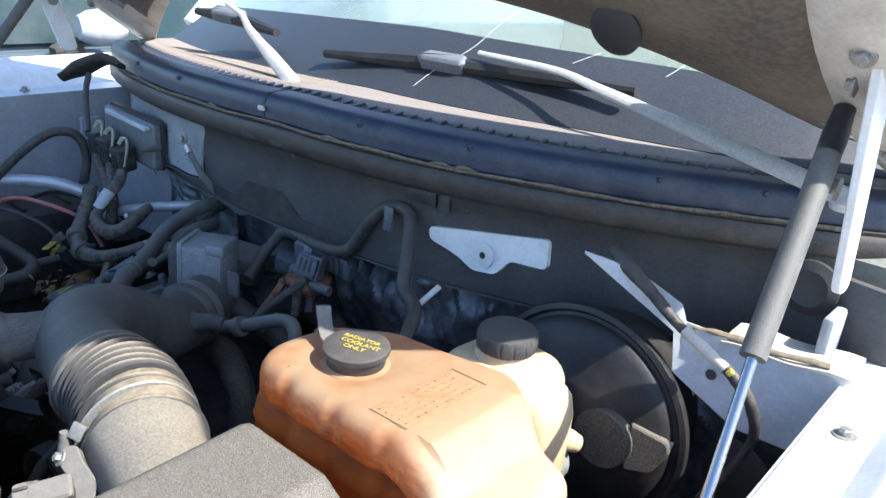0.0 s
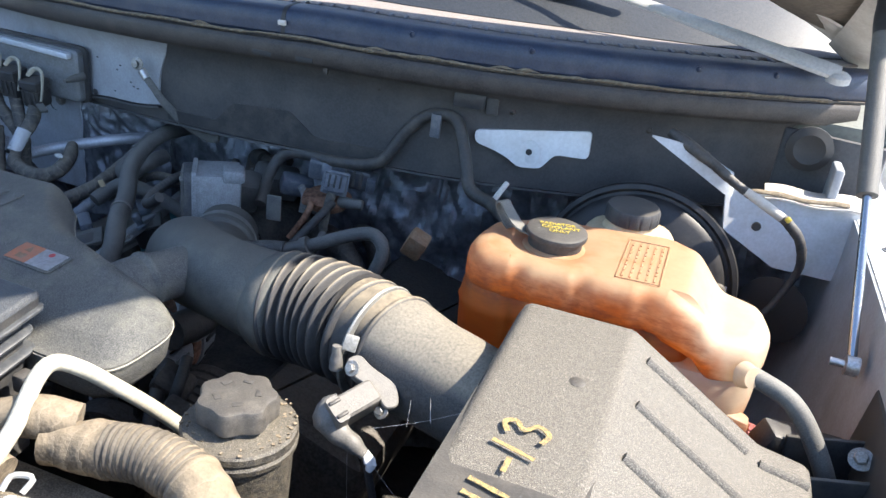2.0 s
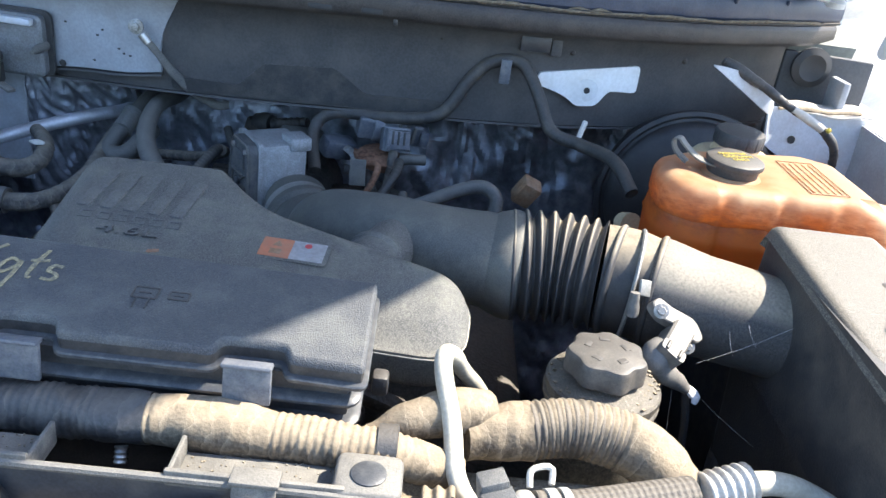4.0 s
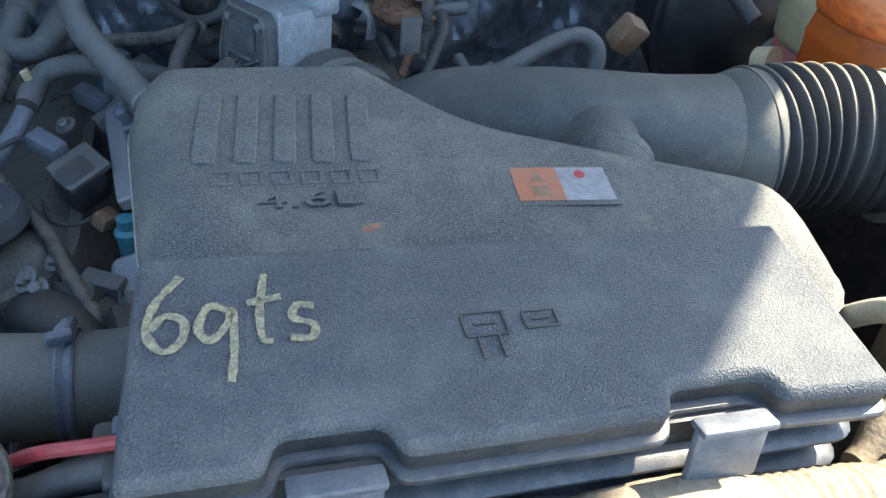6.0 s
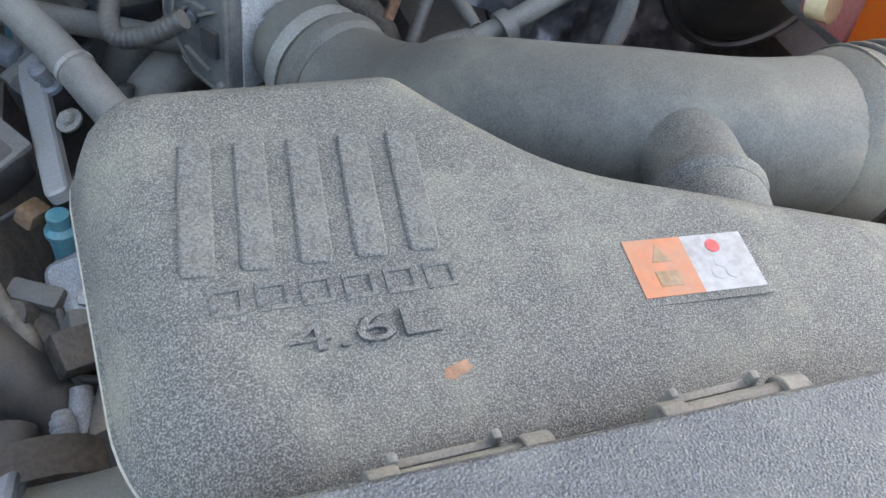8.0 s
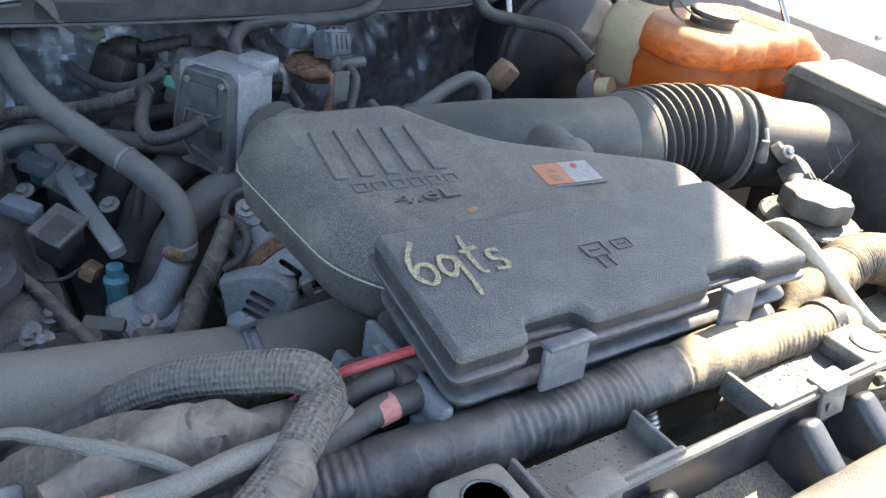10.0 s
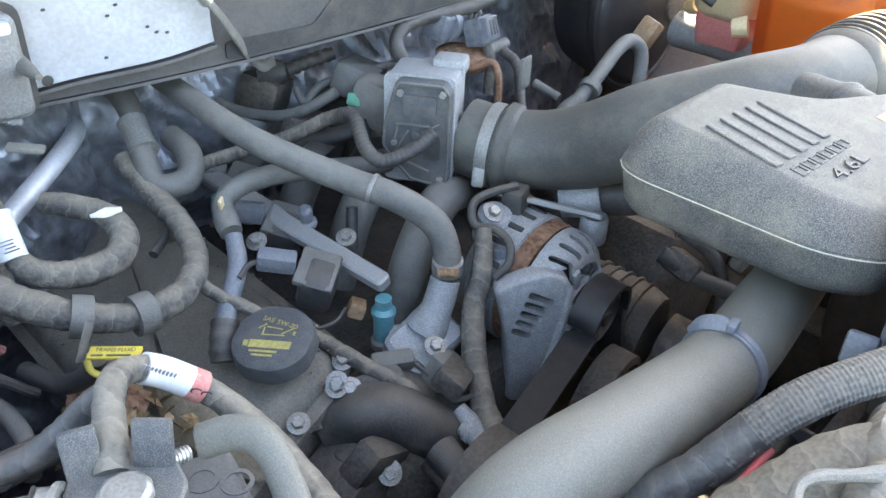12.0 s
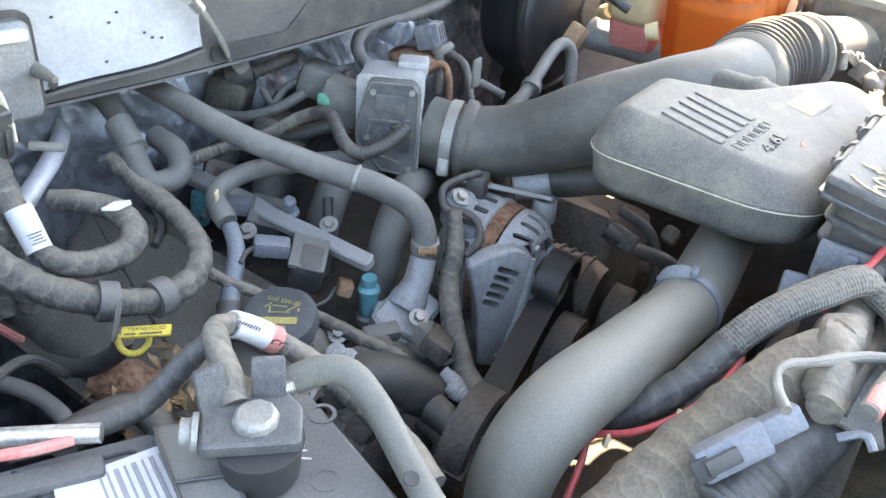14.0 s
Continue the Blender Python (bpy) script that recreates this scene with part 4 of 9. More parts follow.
# ---- wipers
def wiper(name_at, pivot, elbow, tip, bl, br, group="wipers"):
    w = thing("wiper", name_at, "weathered grey wiper arm with black rubber blade", "wiper", group)
    part("arm", tube([pivot, Vector(pivot).lerp(elbow, 0.5), elbow, Vector(elbow).lerp(tip, 0.35) + Vector((0, 0.004, 0.006)), tip], [0.012, 0.011, 0.008, 0.0055, 0.004], 10, 0.02, flat=0.55), ARM, w, "grey painted tapering arm")
    part("blade", tube([bl, Vector(bl).lerp(br, 0.5) + Vector((0, 0.004, 0.004)), br], [0.0075, 0.0125, 0.0115, 0.007], 8, 0.02), BLADE, w, "black rubber blade")
    part("blade_clip", layers(rounded([(-0.040, -0.006), (-0.030, -0.012), (0.034, -0.013), (0.040, -0.004), (0.034, 0.012), (-0.026, 0.012)], 0.004, 3), [(-0.010, 0.001), (-0.008, 0), (0.006, 0), (0.010, 0.003), (0.011, 0.006)], Matrix.Translation(Vector(bl).lerp(br, 0.43) + Vector((0, 0, 0.008))) @ pose(0, 0, 0, 25, 0, 10)), BLUEGREY, w, "grey plastic blade clip")
    part("pivot_cap", lathe([(0.015, 0), (0.015, 0.008), (0.010, 0.012), (0.0, 0.013)], Vector(pivot) - Vector((0, 0, 0.010)), (0, -0.2, 1), 18), ARM, w)
    return w


wiper((0.6, 0.85, 1.27), (0.744, 0.878, 1.272), (0.441, 0.884, 1.328), (0.238, 0.897, 1.342), (-0.027, 0.852, 1.304), (0.466, 0.930, 1.327))
wiper((0.0, 0.85, 1.27), (0.002, 0.767, 1.265), (-0.193, 0.828, 1.320), (-0.304, 0.861, 1.349), (-0.447, 0.896, 1.319), (-0.180, 0.876, 1.314))

# ---- brackets at the cowl ends
hp = thing("hinge_pocket", (0.76, 0.83, 1.1), "pale painted inner body corner with torn seam", "body panel")


def pocket(u, v):
    """A pale panel: a pointed flange that widens into the corner beside the booster."""
    if u < 0.5:
        k = 2 * u
        upper = Vector((0.541, 0.730, 1.183)).lerp(Vector((0.650, 0.764, 1.146)), k) + Vector((0, 0, 0.008 * math.sin(math.pi * k)))
        lower = Vector((0.541, 0.730, 1.181)).lerp(Vector((0.648, 0.760, 1.116)), k)
        return upper.lerp(lower, v)
    k = 2 * u - 1
    top = Vector((0.650, 0.768, 1.130)).lerp(Vector((0.810, 0.800, 1.118)), k)
    return top + Vector((0.0, -0.010 * v, -(0.055 + 0.036 * min(1.0, k / 0.45)) * v))


part("side_panel", sheet(pocket, 40, 10, 0.003), PRIMER, hp, "pale angled panel with a round hole beside the brake booster")
part("panel_hole", lathe([(0.0, 0.0), (0.005, 0.0006), (0.006, 0.0)], (0.690, 0.762, 1.086), (0, -1, 0.1), 14), INK, hp)
part("corner_panel", box((0.765, 0.885, 1.10), (0.13, 0.012, 0.18), 0.004, (0, 0, -12)), FIREPAD, hp)
part("ledge", sheet(lambda u, v: (0.69 + 0.12 * u, 0.765 + 0.02 * u + 0.055 * v, 1.124 + 0.002 * math.sin(9 * u) + 0.004 * v), 14, 5, 0.003), BEIGE, hp, "sunlit beige ledge")
part("torn_seam", tube([(0.66, 0.765, 1.128), (0.70, 0.772, 1.130), (0.74, 0.778, 1.127), (0.79, 0.788, 1.130)], [0.002, 0.004, 0.003, 0.004], 8, 0.004, flat=0.4, rough=0.002), TAN, hp, "torn tan sealing strip")
part("grommet", lathe([(0.03, 0), (0.03, 0.006), (0.02, 0.010), (0.012, 0.006), (0.0, 0.006)], (0.735, 0.872, 1.172), (0, -1, 0), 24), INK, hp, "black rubber grommet")
part("wheelhouse_hole", lathe([(0.0, 0.0), (0.042, 0.001), (0.046, 0.0)], (0.738, 0.772, 0.975), (-0.3, -0.95, 0.0), 28), INK, hp, "large dark access hole")

# ---- added dark pan, rails and shields, closing off the lit ground below the bay
tray_ = thing("added_undertray", (0.05, 0.4, 0.3), "added dark pan, rails and shields hiding the lit ground", "undertray")
part("pan", box((0.04, 0.42, 0.40), (1.56, 1.25, 0.03), 0.01), GRIME, tray_)
for sx in (-0.52, 0.58):
    part("frame_rail", box((sx, 0.42, 0.50), (0.09, 1.25, 0.14), 0.012), GRIME, tray_, "dark steel frame rail")
for sx in (-0.66, 0.72):
    part("splash_shield", sheet(lambda u, v, sx=sx: (sx - 0.06 * math.copysign(1, sx) * v, -0.1 + 1.1 * u, 0.80 - 0.40 * v + 0.02 * noise.noise(Vector((u * 6, v * 4, sx)))), 14, 8, 0.004), RUBBER, tray_, "black rubber splash shield")
part("front_shield", box((0.05, 0.17, 0.62), (1.2, 0.02, 0.50), 0.01), GRIME, tray_, "black fan shroud")

# ---- corner of the cowl on the passenger side
flap = thing("corner_seal", (-0.68, 0.80, 1.18), "black rubber corner flap at the end of the cowl", "rubber seal")
part("flap", tube([(-0.564, 0.681, 1.184), (-0.543, 0.707, 1.203), (-0.503, 0.736, 1.226), (-0.466, 0.749, 1.218)], [0.014, 0.026, 0.022, 0.012], 14, 0.008, flat=0.45), RUBBER, flap)
part("stalk", tube([(-0.517, 0.712, 1.199), (-0.501, 0.696, 1.166), (-0.458, 0.675, 1.107)], 0.0055, 10, 0.01), BLACK, flap, "black upright cable")
sidecar = thing("parked_car", (-3.1, 1.9, 0.0), "muted teal parked car with dark windows on the gravel", "car")
CARM = pose(-3.1, 1.9, 0, 0, 0, 6)
part("body", layers(rounded([(-0.9, -2.2), (0.9, -2.2), (0.92, 2.2), (-0.92, 2.2)], 0.25), [(0.28, 0.06), (0.45, 0.0), (0.80, 0.0), (0.93, 0.05), (0.97, 0.10)], CARM), TEALPAINT, sidecar, "teal lower body")
part("cabin", layers(rounded([(-0.8, -1.2), (0.8, -1.2), (0.82, 1.7), (-0.82, 1.7)], 0.2), [(0.95, 0.02), (1.42, 0.20), (1.46, 0.26)], CARM), TEALPAINT, sidecar, "teal cabin and roof")
for sx in (-1, 1):
    for y0, y1 in ((-0.85, 0.2), (0.28, 1.35)):
        part("side_window", sheet(lambda u, v, sx=sx, y0=y0, y1=y1: CARM @ Vector((sx * (0.795 - 0.15 * v), y0 + (y1 - y0) * u + (0.18 * v if y0 < 0 and u < 0.5 else 0), 1.0 + 0.36 * v)), 6, 4, 0.004), TEALGLASS, sidecar, "dark teal side window")
    for y in (-1.35, 1.4):
        wheel = part("wheel", lathe([(0.12, -0.1), (0.31, -0.1), (0.33, -0.06), (0.33, 0.06), (0.31, 0.1), (0.22, 0.1), (0.20, 0.07), (0.0, 0.08)], CARM @ Vector((sx * 0.84, y, 0.33)), CARM.to_3x3() @ Vector((sx, 0, 0)), 28), BLADE, sidecar, "black tyre with steel rim")
mirror_ = part("door_mirror", lathe([(0.0, -0.10), (0.045, -0.09), (0.065, -0.05), (0.070, 0.0), (0.062, 0.05), (0.04, 0.085), (0.0, 0.095)], (-2.12, 1.55, 1.075), (0.15, 1, 0.05), 20), PRIMER, sidecar, "grey rounded door mirror")
part("mirror_foot", box((-2.17, 1.43, 0.985), (0.07, 0.12, 0.07), 0.02, (20, 0, 0)), BLACK, mirror_, "black mirror foot")
part("rear_window", sheet(lambda u, v: CARM @ Vector((-0.62 + 1.24 * u, -1.20 + 0.17 * v, 1.02 + 0.34 * v)), 6, 4, 0.004), TEALGLASS, sidecar)

# ---- dark clutter along the passenger apron
well = thing("apron_cover", (-0.69, 0.58, 0.85), "black plastic cover and cables along the passenger apron", "cover")
part("cover", layers(rounded(rect(-0.755, 0.36, -0.615, 0.80), 0.03), [(0.74, 0.0), (0.885, 0.0), (0.905, 0.006), (0.915, 0.02)]), BLACK, well, "black plastic cover")
for k in range(4):
    part("cover_rib", box((-0.685, 0.44 + 0.09 * k, 0.917), (0.11, 0.008, 0.008), 0.002), BLACK, well)
part("silver_hose", tube([(-0.70, 0.56, 0.965), (-0.62, 0.60, 0.985), (-0.55, 0.66, 0.985), (-0.50, 0.72, 0.955)], 0.012, 14, 0.006), SILVER, well, "silver sleeved hose")
part("cable_loop", tube([(-0.66, 0.55, 0.94), (-0.62, 0.60, 1.02), (-0.59, 0.66, 1.075), (-0.565, 0.70, 1.075), (-0.555, 0.715, 1.03), (-0.56, 0.70, 0.95)], 0.009, 12, 0.006), RUBBER, well, "black looped cable")
for y in (0.50, 0.57, 0.64):
    part("thin_wire", tube([(-0.66, y, 0.93), (-0.58, y + 0.03, 0.96), (-0.50, y + 0.10, 0.93), (-0.46, y + 0.12, 0.88)], 0.004, 8, 0.008), PINK if y == 0.57 else BLACK, well)

# ---------------------------------------------------------------- front end
rad = thing("radiator_support", (0.05, 0.0, 0.5), "dusty black plastic radiator support panel with ribs", "radiator support")
part("front_bar", tube([(-0.80, -0.02, 1.0), (-0.5, -0.045, 1.010), (0.05, -0.055, 1.013), (0.45, -0.05, 1.010), (0.8, 0.0, 0.99)], 0.030, 20, 0.03, flat=0.8), COVER, rad, "worn grey rounded front bar")
part("trough", sheet(lambda u, v: (-0.40 + 0.62 * u, -0.045 + 0.048 * v, 1.010 + 0.003 * noise.noise(Vector((u * 40, v * 5, 0))) - 0.004 * math.sin(math.pi * v)), 80, 8, 0.004), DUSTFLOOR, rad, "tan dust lying in the trough")
part("back_lip", box((-0.12, 0.006, 1.020), (0.56, 0.005, 0.062), 0.002), SLATE, rad, "slate black back wall")
part("rim", tube([(-0.62, 0.003, 1.0505), (-0.2, 0.002, 1.0515), (0.145, 0.002, 1.0525), (0.160, -0.010, 1.050), (0.172, -0.032, 1.032), (0.20, -0.036, 1.026), (0.55, -0.034, 1.024)], 0.0027, 8, 0.01), HOSE, rad, "worn pale rim edge")
part("lower_deck", box((0.36, 0.03, 0.995), (0.44, 0.13, 0.012), 0.004), DUSTFLOOR, rad, "dirty plastic deck")
fin = finish(box((0, -0.014, -0.010), (0.0185, 0.052, 0.040), 0.0062, (34, 0, 0), 4), SLATE, 60)
spread("rib", fin, rad, [Matrix.Translation((x, -0.002, 1.027)) for x in (-0.31, -0.214, -0.112, -0.050, 0.072, 0.128)])
part("grille_face", box((0.05, -0.10, 0.72), (1.5, 0.03, 0.50), 0.02), BLACK, rad, "dark grille front")
part("radiator_core", box((0.05, 0.10, 0.66), (1.25, 0.05, 0.58), 0.006), GRIME, rad, "dark radiator core and shroud")


def grains(x0, x1, parent):
    """Sand grains lying in a tray."""
    rnd, b = random.Random(int(x0 * 1000)), bmesh.new()
    for i in range(70):
        r = rnd.uniform(0.0003, 0.0007)
        box((rnd.uniform(x0 + 0.004, x1 - 0.004), 0.037 - 0.030 * rnd.random() ** 2, 1.0422), (r * 2, r * 1.6, r * 1.4), 0, (0, 0, rnd.uniform(0, 90)), bm=b)
    tagged(part("sand", b, DUSTFLOOR, parent, "sand grains in the tray"), "sand grains in the tray", "", "", "stuff")


def tray(x0, x1, tab):
    """An open clip tray behind the rim, with a tab hooked over it."""
    t_ = part("tray", box(((x0 + x1) / 2, 0.021, 1.040), (x1 - x0, 0.034, 0.004), 0.001), TRAYGREY, rad, "small open tray")
    grains(x0, x1, t_)
    part("tray_edge", box(((x0 + x1) / 2, 0.0045, 1.0525), (x1 - x0, 0.004, 0.011), 0.0015), TRAYGREY, t_, "pale worn edge")
    for x in (x0 + 0.0015, x1 - 0.0015):
        part("tray_end", box((x, 0.021, 1.0475), (0.003, 0.034, 0.014), 0.001), TRAYGREY, t_)
    h_ = part("tab", box((tab, -0.0015, 1.0465), (0.025, 0.0035, 0.020), 0.0015, (-14, 0, 0)), TRAYGREY, rad, "moulded clip tab")
    part("tab_top", box((tab, 0.0045, 1.0575), (0.028, 0.014, 0.0035), 0.0012), TRAYGREY, h_)
    part("tab_rivet", lathe([(0.003, 0), (0.003, 0.0008), (0.0, 0.001)], (tab - 0.006, -0.0042, 1.046), (0, -1, 0.25), 10), COVER, h_)


tray(-0.112, -0.028, -0.088)
tray(0.047, 0.148, 0.098)
tray(-0.30, -0.17, -0.23)

for x, y, z, hollow in ((0.160, 0.018, 1.050, False), (-0.140, 0.019, 1.052, True), (-0.40, 0.02, 1.047, False)):
    cl = thing("push_clip_bracket", (x, y, z), "dusty grey plastic bracket with a round push button", "bracket", "push clip brackets")
    part("plate", layers(rounded(rect(x - 0.020, y - 0.017, x + 0.020, y + 0.019), 0.007), [(z + 0.001, 0), (z + 0.004, 0), (z + 0.006, 0.001), (z + 0.007, 0.0025)]), TRAYGREY, cl)
    if hollow:
        part("open_hole", lathe([(0.0, 0.0), (0.0105, 0.0), (0.0115, 0.0006), (0.0125, 0.0)], (x, y, z + 0.0072), seg=24), LID, cl, "dark open clip hole")
    else:
        part("button", lathe([(0.0105, 0), (0.0105, 0.001), (0.0085, 0.0020), (0.0, 0.0026)], (x, y, z + 0.007), seg=24), SCUFFED, cl, "round push button")

# ---- fuse box
fuse = thing("fuse_box", (0.012, 0.11, 0.96), "black plastic fuse box with latched lid and chalk writing", "fuse box")
FZ = 1.0975


def tilt(x, y):
    return 0.14 * (y - 0.11)


outline = [(-0.127, 0.070), (-0.083, 0.070), (-0.079, 0.082), (-0.044, 0.082), (-0.040, 0.070), (0.056, 0.070), (0.060, 0.081), (0.098, 0.081), (0.102, 0.070), (0.150, 0.068), (0.149, 0.158), (-0.122, 0.164)]
lid_poly = rounded(outline, 0.0046, 3)
lid = part("lid", layers(lid_poly, [(FZ - 0.0022, 0.0004), (FZ - 0.0005, 0.0006), (FZ + 0.0012, 0.0012), (FZ + 0.0025, 0.0022), (FZ + 0.003, 0.0032)], lift=tilt), LID, fuse, "textured slate-black lid")
for face in lid.data.polygons:
    face.use_smooth = face.normal.z < 0.97
part("lid_skirt", layers(lid_poly, [(FZ - 0.0125, 0.0016), (FZ - 0.0021, 0.0006)], lift=tilt), BLACK, lid, "smooth black skirt of the lid")
part("lid_rim", layers(lid_poly, [(FZ - 0.0135, 0.0), (FZ - 0.0135, -0.0018), (FZ - 0.0112, -0.0022), (FZ - 0.0102, -0.0016), (FZ - 0.0096, 0.001)], lift=tilt), SCUFFED, lid, "scuffed rim of the lid")
body_poly = rounded([(-0.121, 0.073), (0.145, 0.073), (0.144, 0.150), (-0.117, 0.154)], 0.008)
box_body = part("body", layers(body_poly, [(0.96, 0.008), (1.046, 0.005), (1.084, 0.004)], lift=tilt), BLACK, fuse, "black lower box")
for z in (1.0505, 1.0670):
    part("body_rim", layers(body_poly, [(z, 0.003), (z, -0.0030), (z + 0.0024, -0.0036), (z + 0.0034, -0.0026), (z + 0.0045, 0.003)], lift=tilt), SCUFFED, box_body, "scuffed moulded rim")
for x in (-0.0620, 0.0785):
    lt = part("latch", box((x, 0.0640, 1.0755), (0.030, 0.0040, 0.025), 0.0016, (-7, 0, 0)), LATCH, fuse, "slate grey hinged latch")
    part("latch_grip", box((x, 0.0650, 1.0895), (0.031, 0.010, 0.0035), 0.0014, (-10, 0, 0)), LATCH, lt)
for x in (-0.012, 0.022):
    part("slot", box((x, 0.0680, 1.044), (0.026, 0.006, 0.008), 0.001), LID, fuse)
for x in (-0.039, 0.049):
    pin = part("hinge_pin", tube([(x - 0.023, 0.1640, 1.0950), (x + 0.023, 0.1640, 1.0950)], 0.0036, 14, 0.02), TRAYGREY, fuse, "dusty moulded hinge pin")
    for d in (-0.022, 0.022):
        part("hinge_lug", lathe([(0.0, -0.0045), (0.0066, -0.0045), (0.0070, -0.004), (0.0070, 0.004), (0.0066, 0.0045), (0.0, 0.0045)], (x + d, 0.1628, 1.0938), (1, 0, 0), 20), TRAYGREY, pin)
    part("hinge_bar", box((x - 0.003, 0.1705, 1.0925), (0.030, 0.003, 0.003), 0.0008), TRAYGREY, pin)
    for d in (-0.018, 0.012):
        part("hinge_peg", box((x + d, 0.1705, 1.0950), (0.003, 0.0035, 0.007), 0.001), TRAYGREY, pin)
side = part("side_panel", box((-0.1245, 0.112, 1.036), (0.007, 0.080, 0.050), 0.002), BLUEGREY, fuse, "slate grey side panel with clips")
part("side_block", box((-0.136, 0.122, 1.022), (0.018, 0.050, 0.040), 0.003), BLACK, side)
part("side_clip", box((-0.1305, 0.106, 1.048), (0.010, 0.016, 0.030), 0.002), BLACK, side)
for dy, dz in ((-0.020, 0.0), (0.022, 0.014), (0.034, -0.008)):
    part("side_nub", box((-0.1305, 0.106 + dy, 1.040 + dz), (0.008, 0.009, 0.011), 0.0015), BLUEGREY, side)
part("side_lug", box((-0.135, 0.158, 1.022), (0.008, 0.018, 0.022), 0.003, (0, 20, 10)), BLUEGREY, side)
part("side_rib", box((0.158, 0.125, 1.045), (0.012, 0.014, 0.016), 0.003), BLACK, fuse)
Q = flat_on((-0.1175, 0.1175, FZ + 0.0033 + tilt(0, 0.1175)), (1, 0, 0), (0, 1, 0.14))
for line in ([(0.013, 0.035), (0.003, 0.022), (0.0, 0.009), (0.006, 0.0), (0.013, 0.004), (0.014, 0.013), (0.007, 0.016), (0.001, 0.010)],
             [(0.032, 0.016), (0.024, 0.019), (0.0195, 0.009), (0.024, 0.003), (0.031, 0.010), (0.033, 0.017), (0.033, 0.0), (0.031, -0.016)],
             [(0.047, 0.033), (0.044, 0.016), (0.044, 0.002), (0.048, 0.0)], [(0.039, 0.019), (0.053, 0.021)],
             [(0.066, 0.015), (0.059, 0.016), (0.057, 0.010), (0.065, 0.006), (0.063, 0.0), (0.055, 0.001)]):
    part("chalk_mark", stroke([(0.86 * a, 0.96 * b) for a, b in line], 0.0029, Q @ pose(0, 0, 0.0003)), CRAYON, lid, "tan hand-written mark")
for cx in (-0.0005, 0.0215):
    I = flat_on((cx, 0.1160, FZ + 0.0032 + tilt(0, 0.1160)), (1, 0, 0), (0, 1, 0.14))
    w, h = (0.016, 0.011) if cx < 0.01 else (0.013, 0.008)
    lines = [(0, h / 2, w, 0.001), (0, -h / 2, w, 0.001), (-w / 2, 0, 0.001, h - 0.0012), (w / 2, 0, 0.001, h - 0.0012), (0, 0, w * 0.5, 0.001)]
    if cx < 0.01:
        lines += [(-0.004, -0.011, 0.001, 0.0098), (0.004, -0.011, 0.001, 0.0098)]
    for x, y, a, b in lines:
        part("pictogram_line", box(I @ Vector((x, y, 0)), (a, b, 0.0012), 0, I.to_3x3().to_4x4()), BLACK, lid)

# ---- resonator cover of the intake
res = thing("intake_resonator", (0.03, 0.25, 1.0), "grey dusty plastic intake resonator with five raised bars", "intake resonator")


def rise(x, y):
    return 0.16 * (y - 0.25) - 0.03 * x - 4.5 * max(0.0, 0.212 - y) ** 2 - 1.0 * max(0.0, -0.085 - x) ** 2 - 0.5 * max(0.0, y - 0.30) ** 2


res_poly = rounded([(-0.125, 0.198), (-0.098, 0.162), (0.05, 0.150), (0.215, 0.145), (0.222, 0.235), (0.13, 0.266), (0.052, 0.292), (0.018, 0.326), (-0.002, 0.352), (-0.137, 0.345)], 0.034, 6)
SEAM = 1.0655


def dome(x, y, z):
    """Flat at the parting line, domed towards the top."""
    k = min(1.0, max(0.0, (z - SEAM - 0.003) / 0.026))
    return k * rise(x, y) + (1 - k) * (0.05 * (y - 0.25) - 0.03 * x)


resbody = part("lower_shell", layers(res_poly, [(1.024, 0.034), (1.027, 0.020), (1.033, 0.010), (1.041, 0.004), (SEAM - 0.003, 0.0), (SEAM - 0.002, -0.0015), (SEAM, -0.0015)], bend=dome), COVER, res, "dark lower shell")
part("parting_line", layers(res_poly, [(SEAM - 0.0003, -0.001), (SEAM - 0.0003, -0.0022), (SEAM + 0.0004, -0.0022), (SEAM + 0.0004, -0.001)], bend=dome), PIPE, resbody, "pale flash along the parting line")
upper = part("upper_shell", layers(res_poly, [(SEAM, -0.0015), (SEAM + 0.0025, -0.0015), (SEAM + 0.003, 0.0), (1.077, 0.0025), (1.0835, 0.006), (1.089, 0.011), (1.093, 0.016), (1.0952, 0.021), (1.096, 0.0245), (1.096, 0.0260)], lift=rise, bend=dome, dense=7), COVER, res, "grey speckled upper shell", 50)


def on_res(x, y, up=0.0):
    return Vector((x, y, 1.0962 + rise(x, y) + up))


slope = Vector((0, 1, 0.16))
bar = finish(layers(rounded(rect(-0.0055, -0.028, 0.0055, 0.028), 0.0025, 3), [(-0.002, 0), (0.0006, 0), (0.0014, 0.0008)]), SLOTGREY)
spread("raised_bar", bar, upper, [flat_on(on_res(-0.0945 + 0.0186 * i, 0.272), (1, 0, 0), slope) @ pose(0, 0, 0, 0, 0, -6) for i in range(5)])
glyph_bm = bmesh.new()
for gx, gy, ga, gb in ((0, 0.0042, 0.0104, 0.0017), (0, -0.0042, 0.0104, 0.0017), (-0.0044, 0, 0.0017, 0.0067), (0.0044, 0, 0.0017, 0.0067)):
    box((gx, gy, 0), (ga, gb, 0.0012), 0.0003, bm=glyph_bm)
glyph = finish(glyph_bm, SLOTGREY)
spread("moulded_letter_bar", glyph, upper, [flat_on(on_res(-0.090 + 0.0138 * i, 0.2345), (1, 0, 0), slope) for i in range(6)])
writing("moulded_marking", "4.6L", flat_on(on_res(-0.075, 0.2130, 0.0002), (1, 0, 0), slope) @ Matrix.Diagonal((1.9, 1, 1, 1)), 0.0105, SLOTGREY, upper, 0.0008)
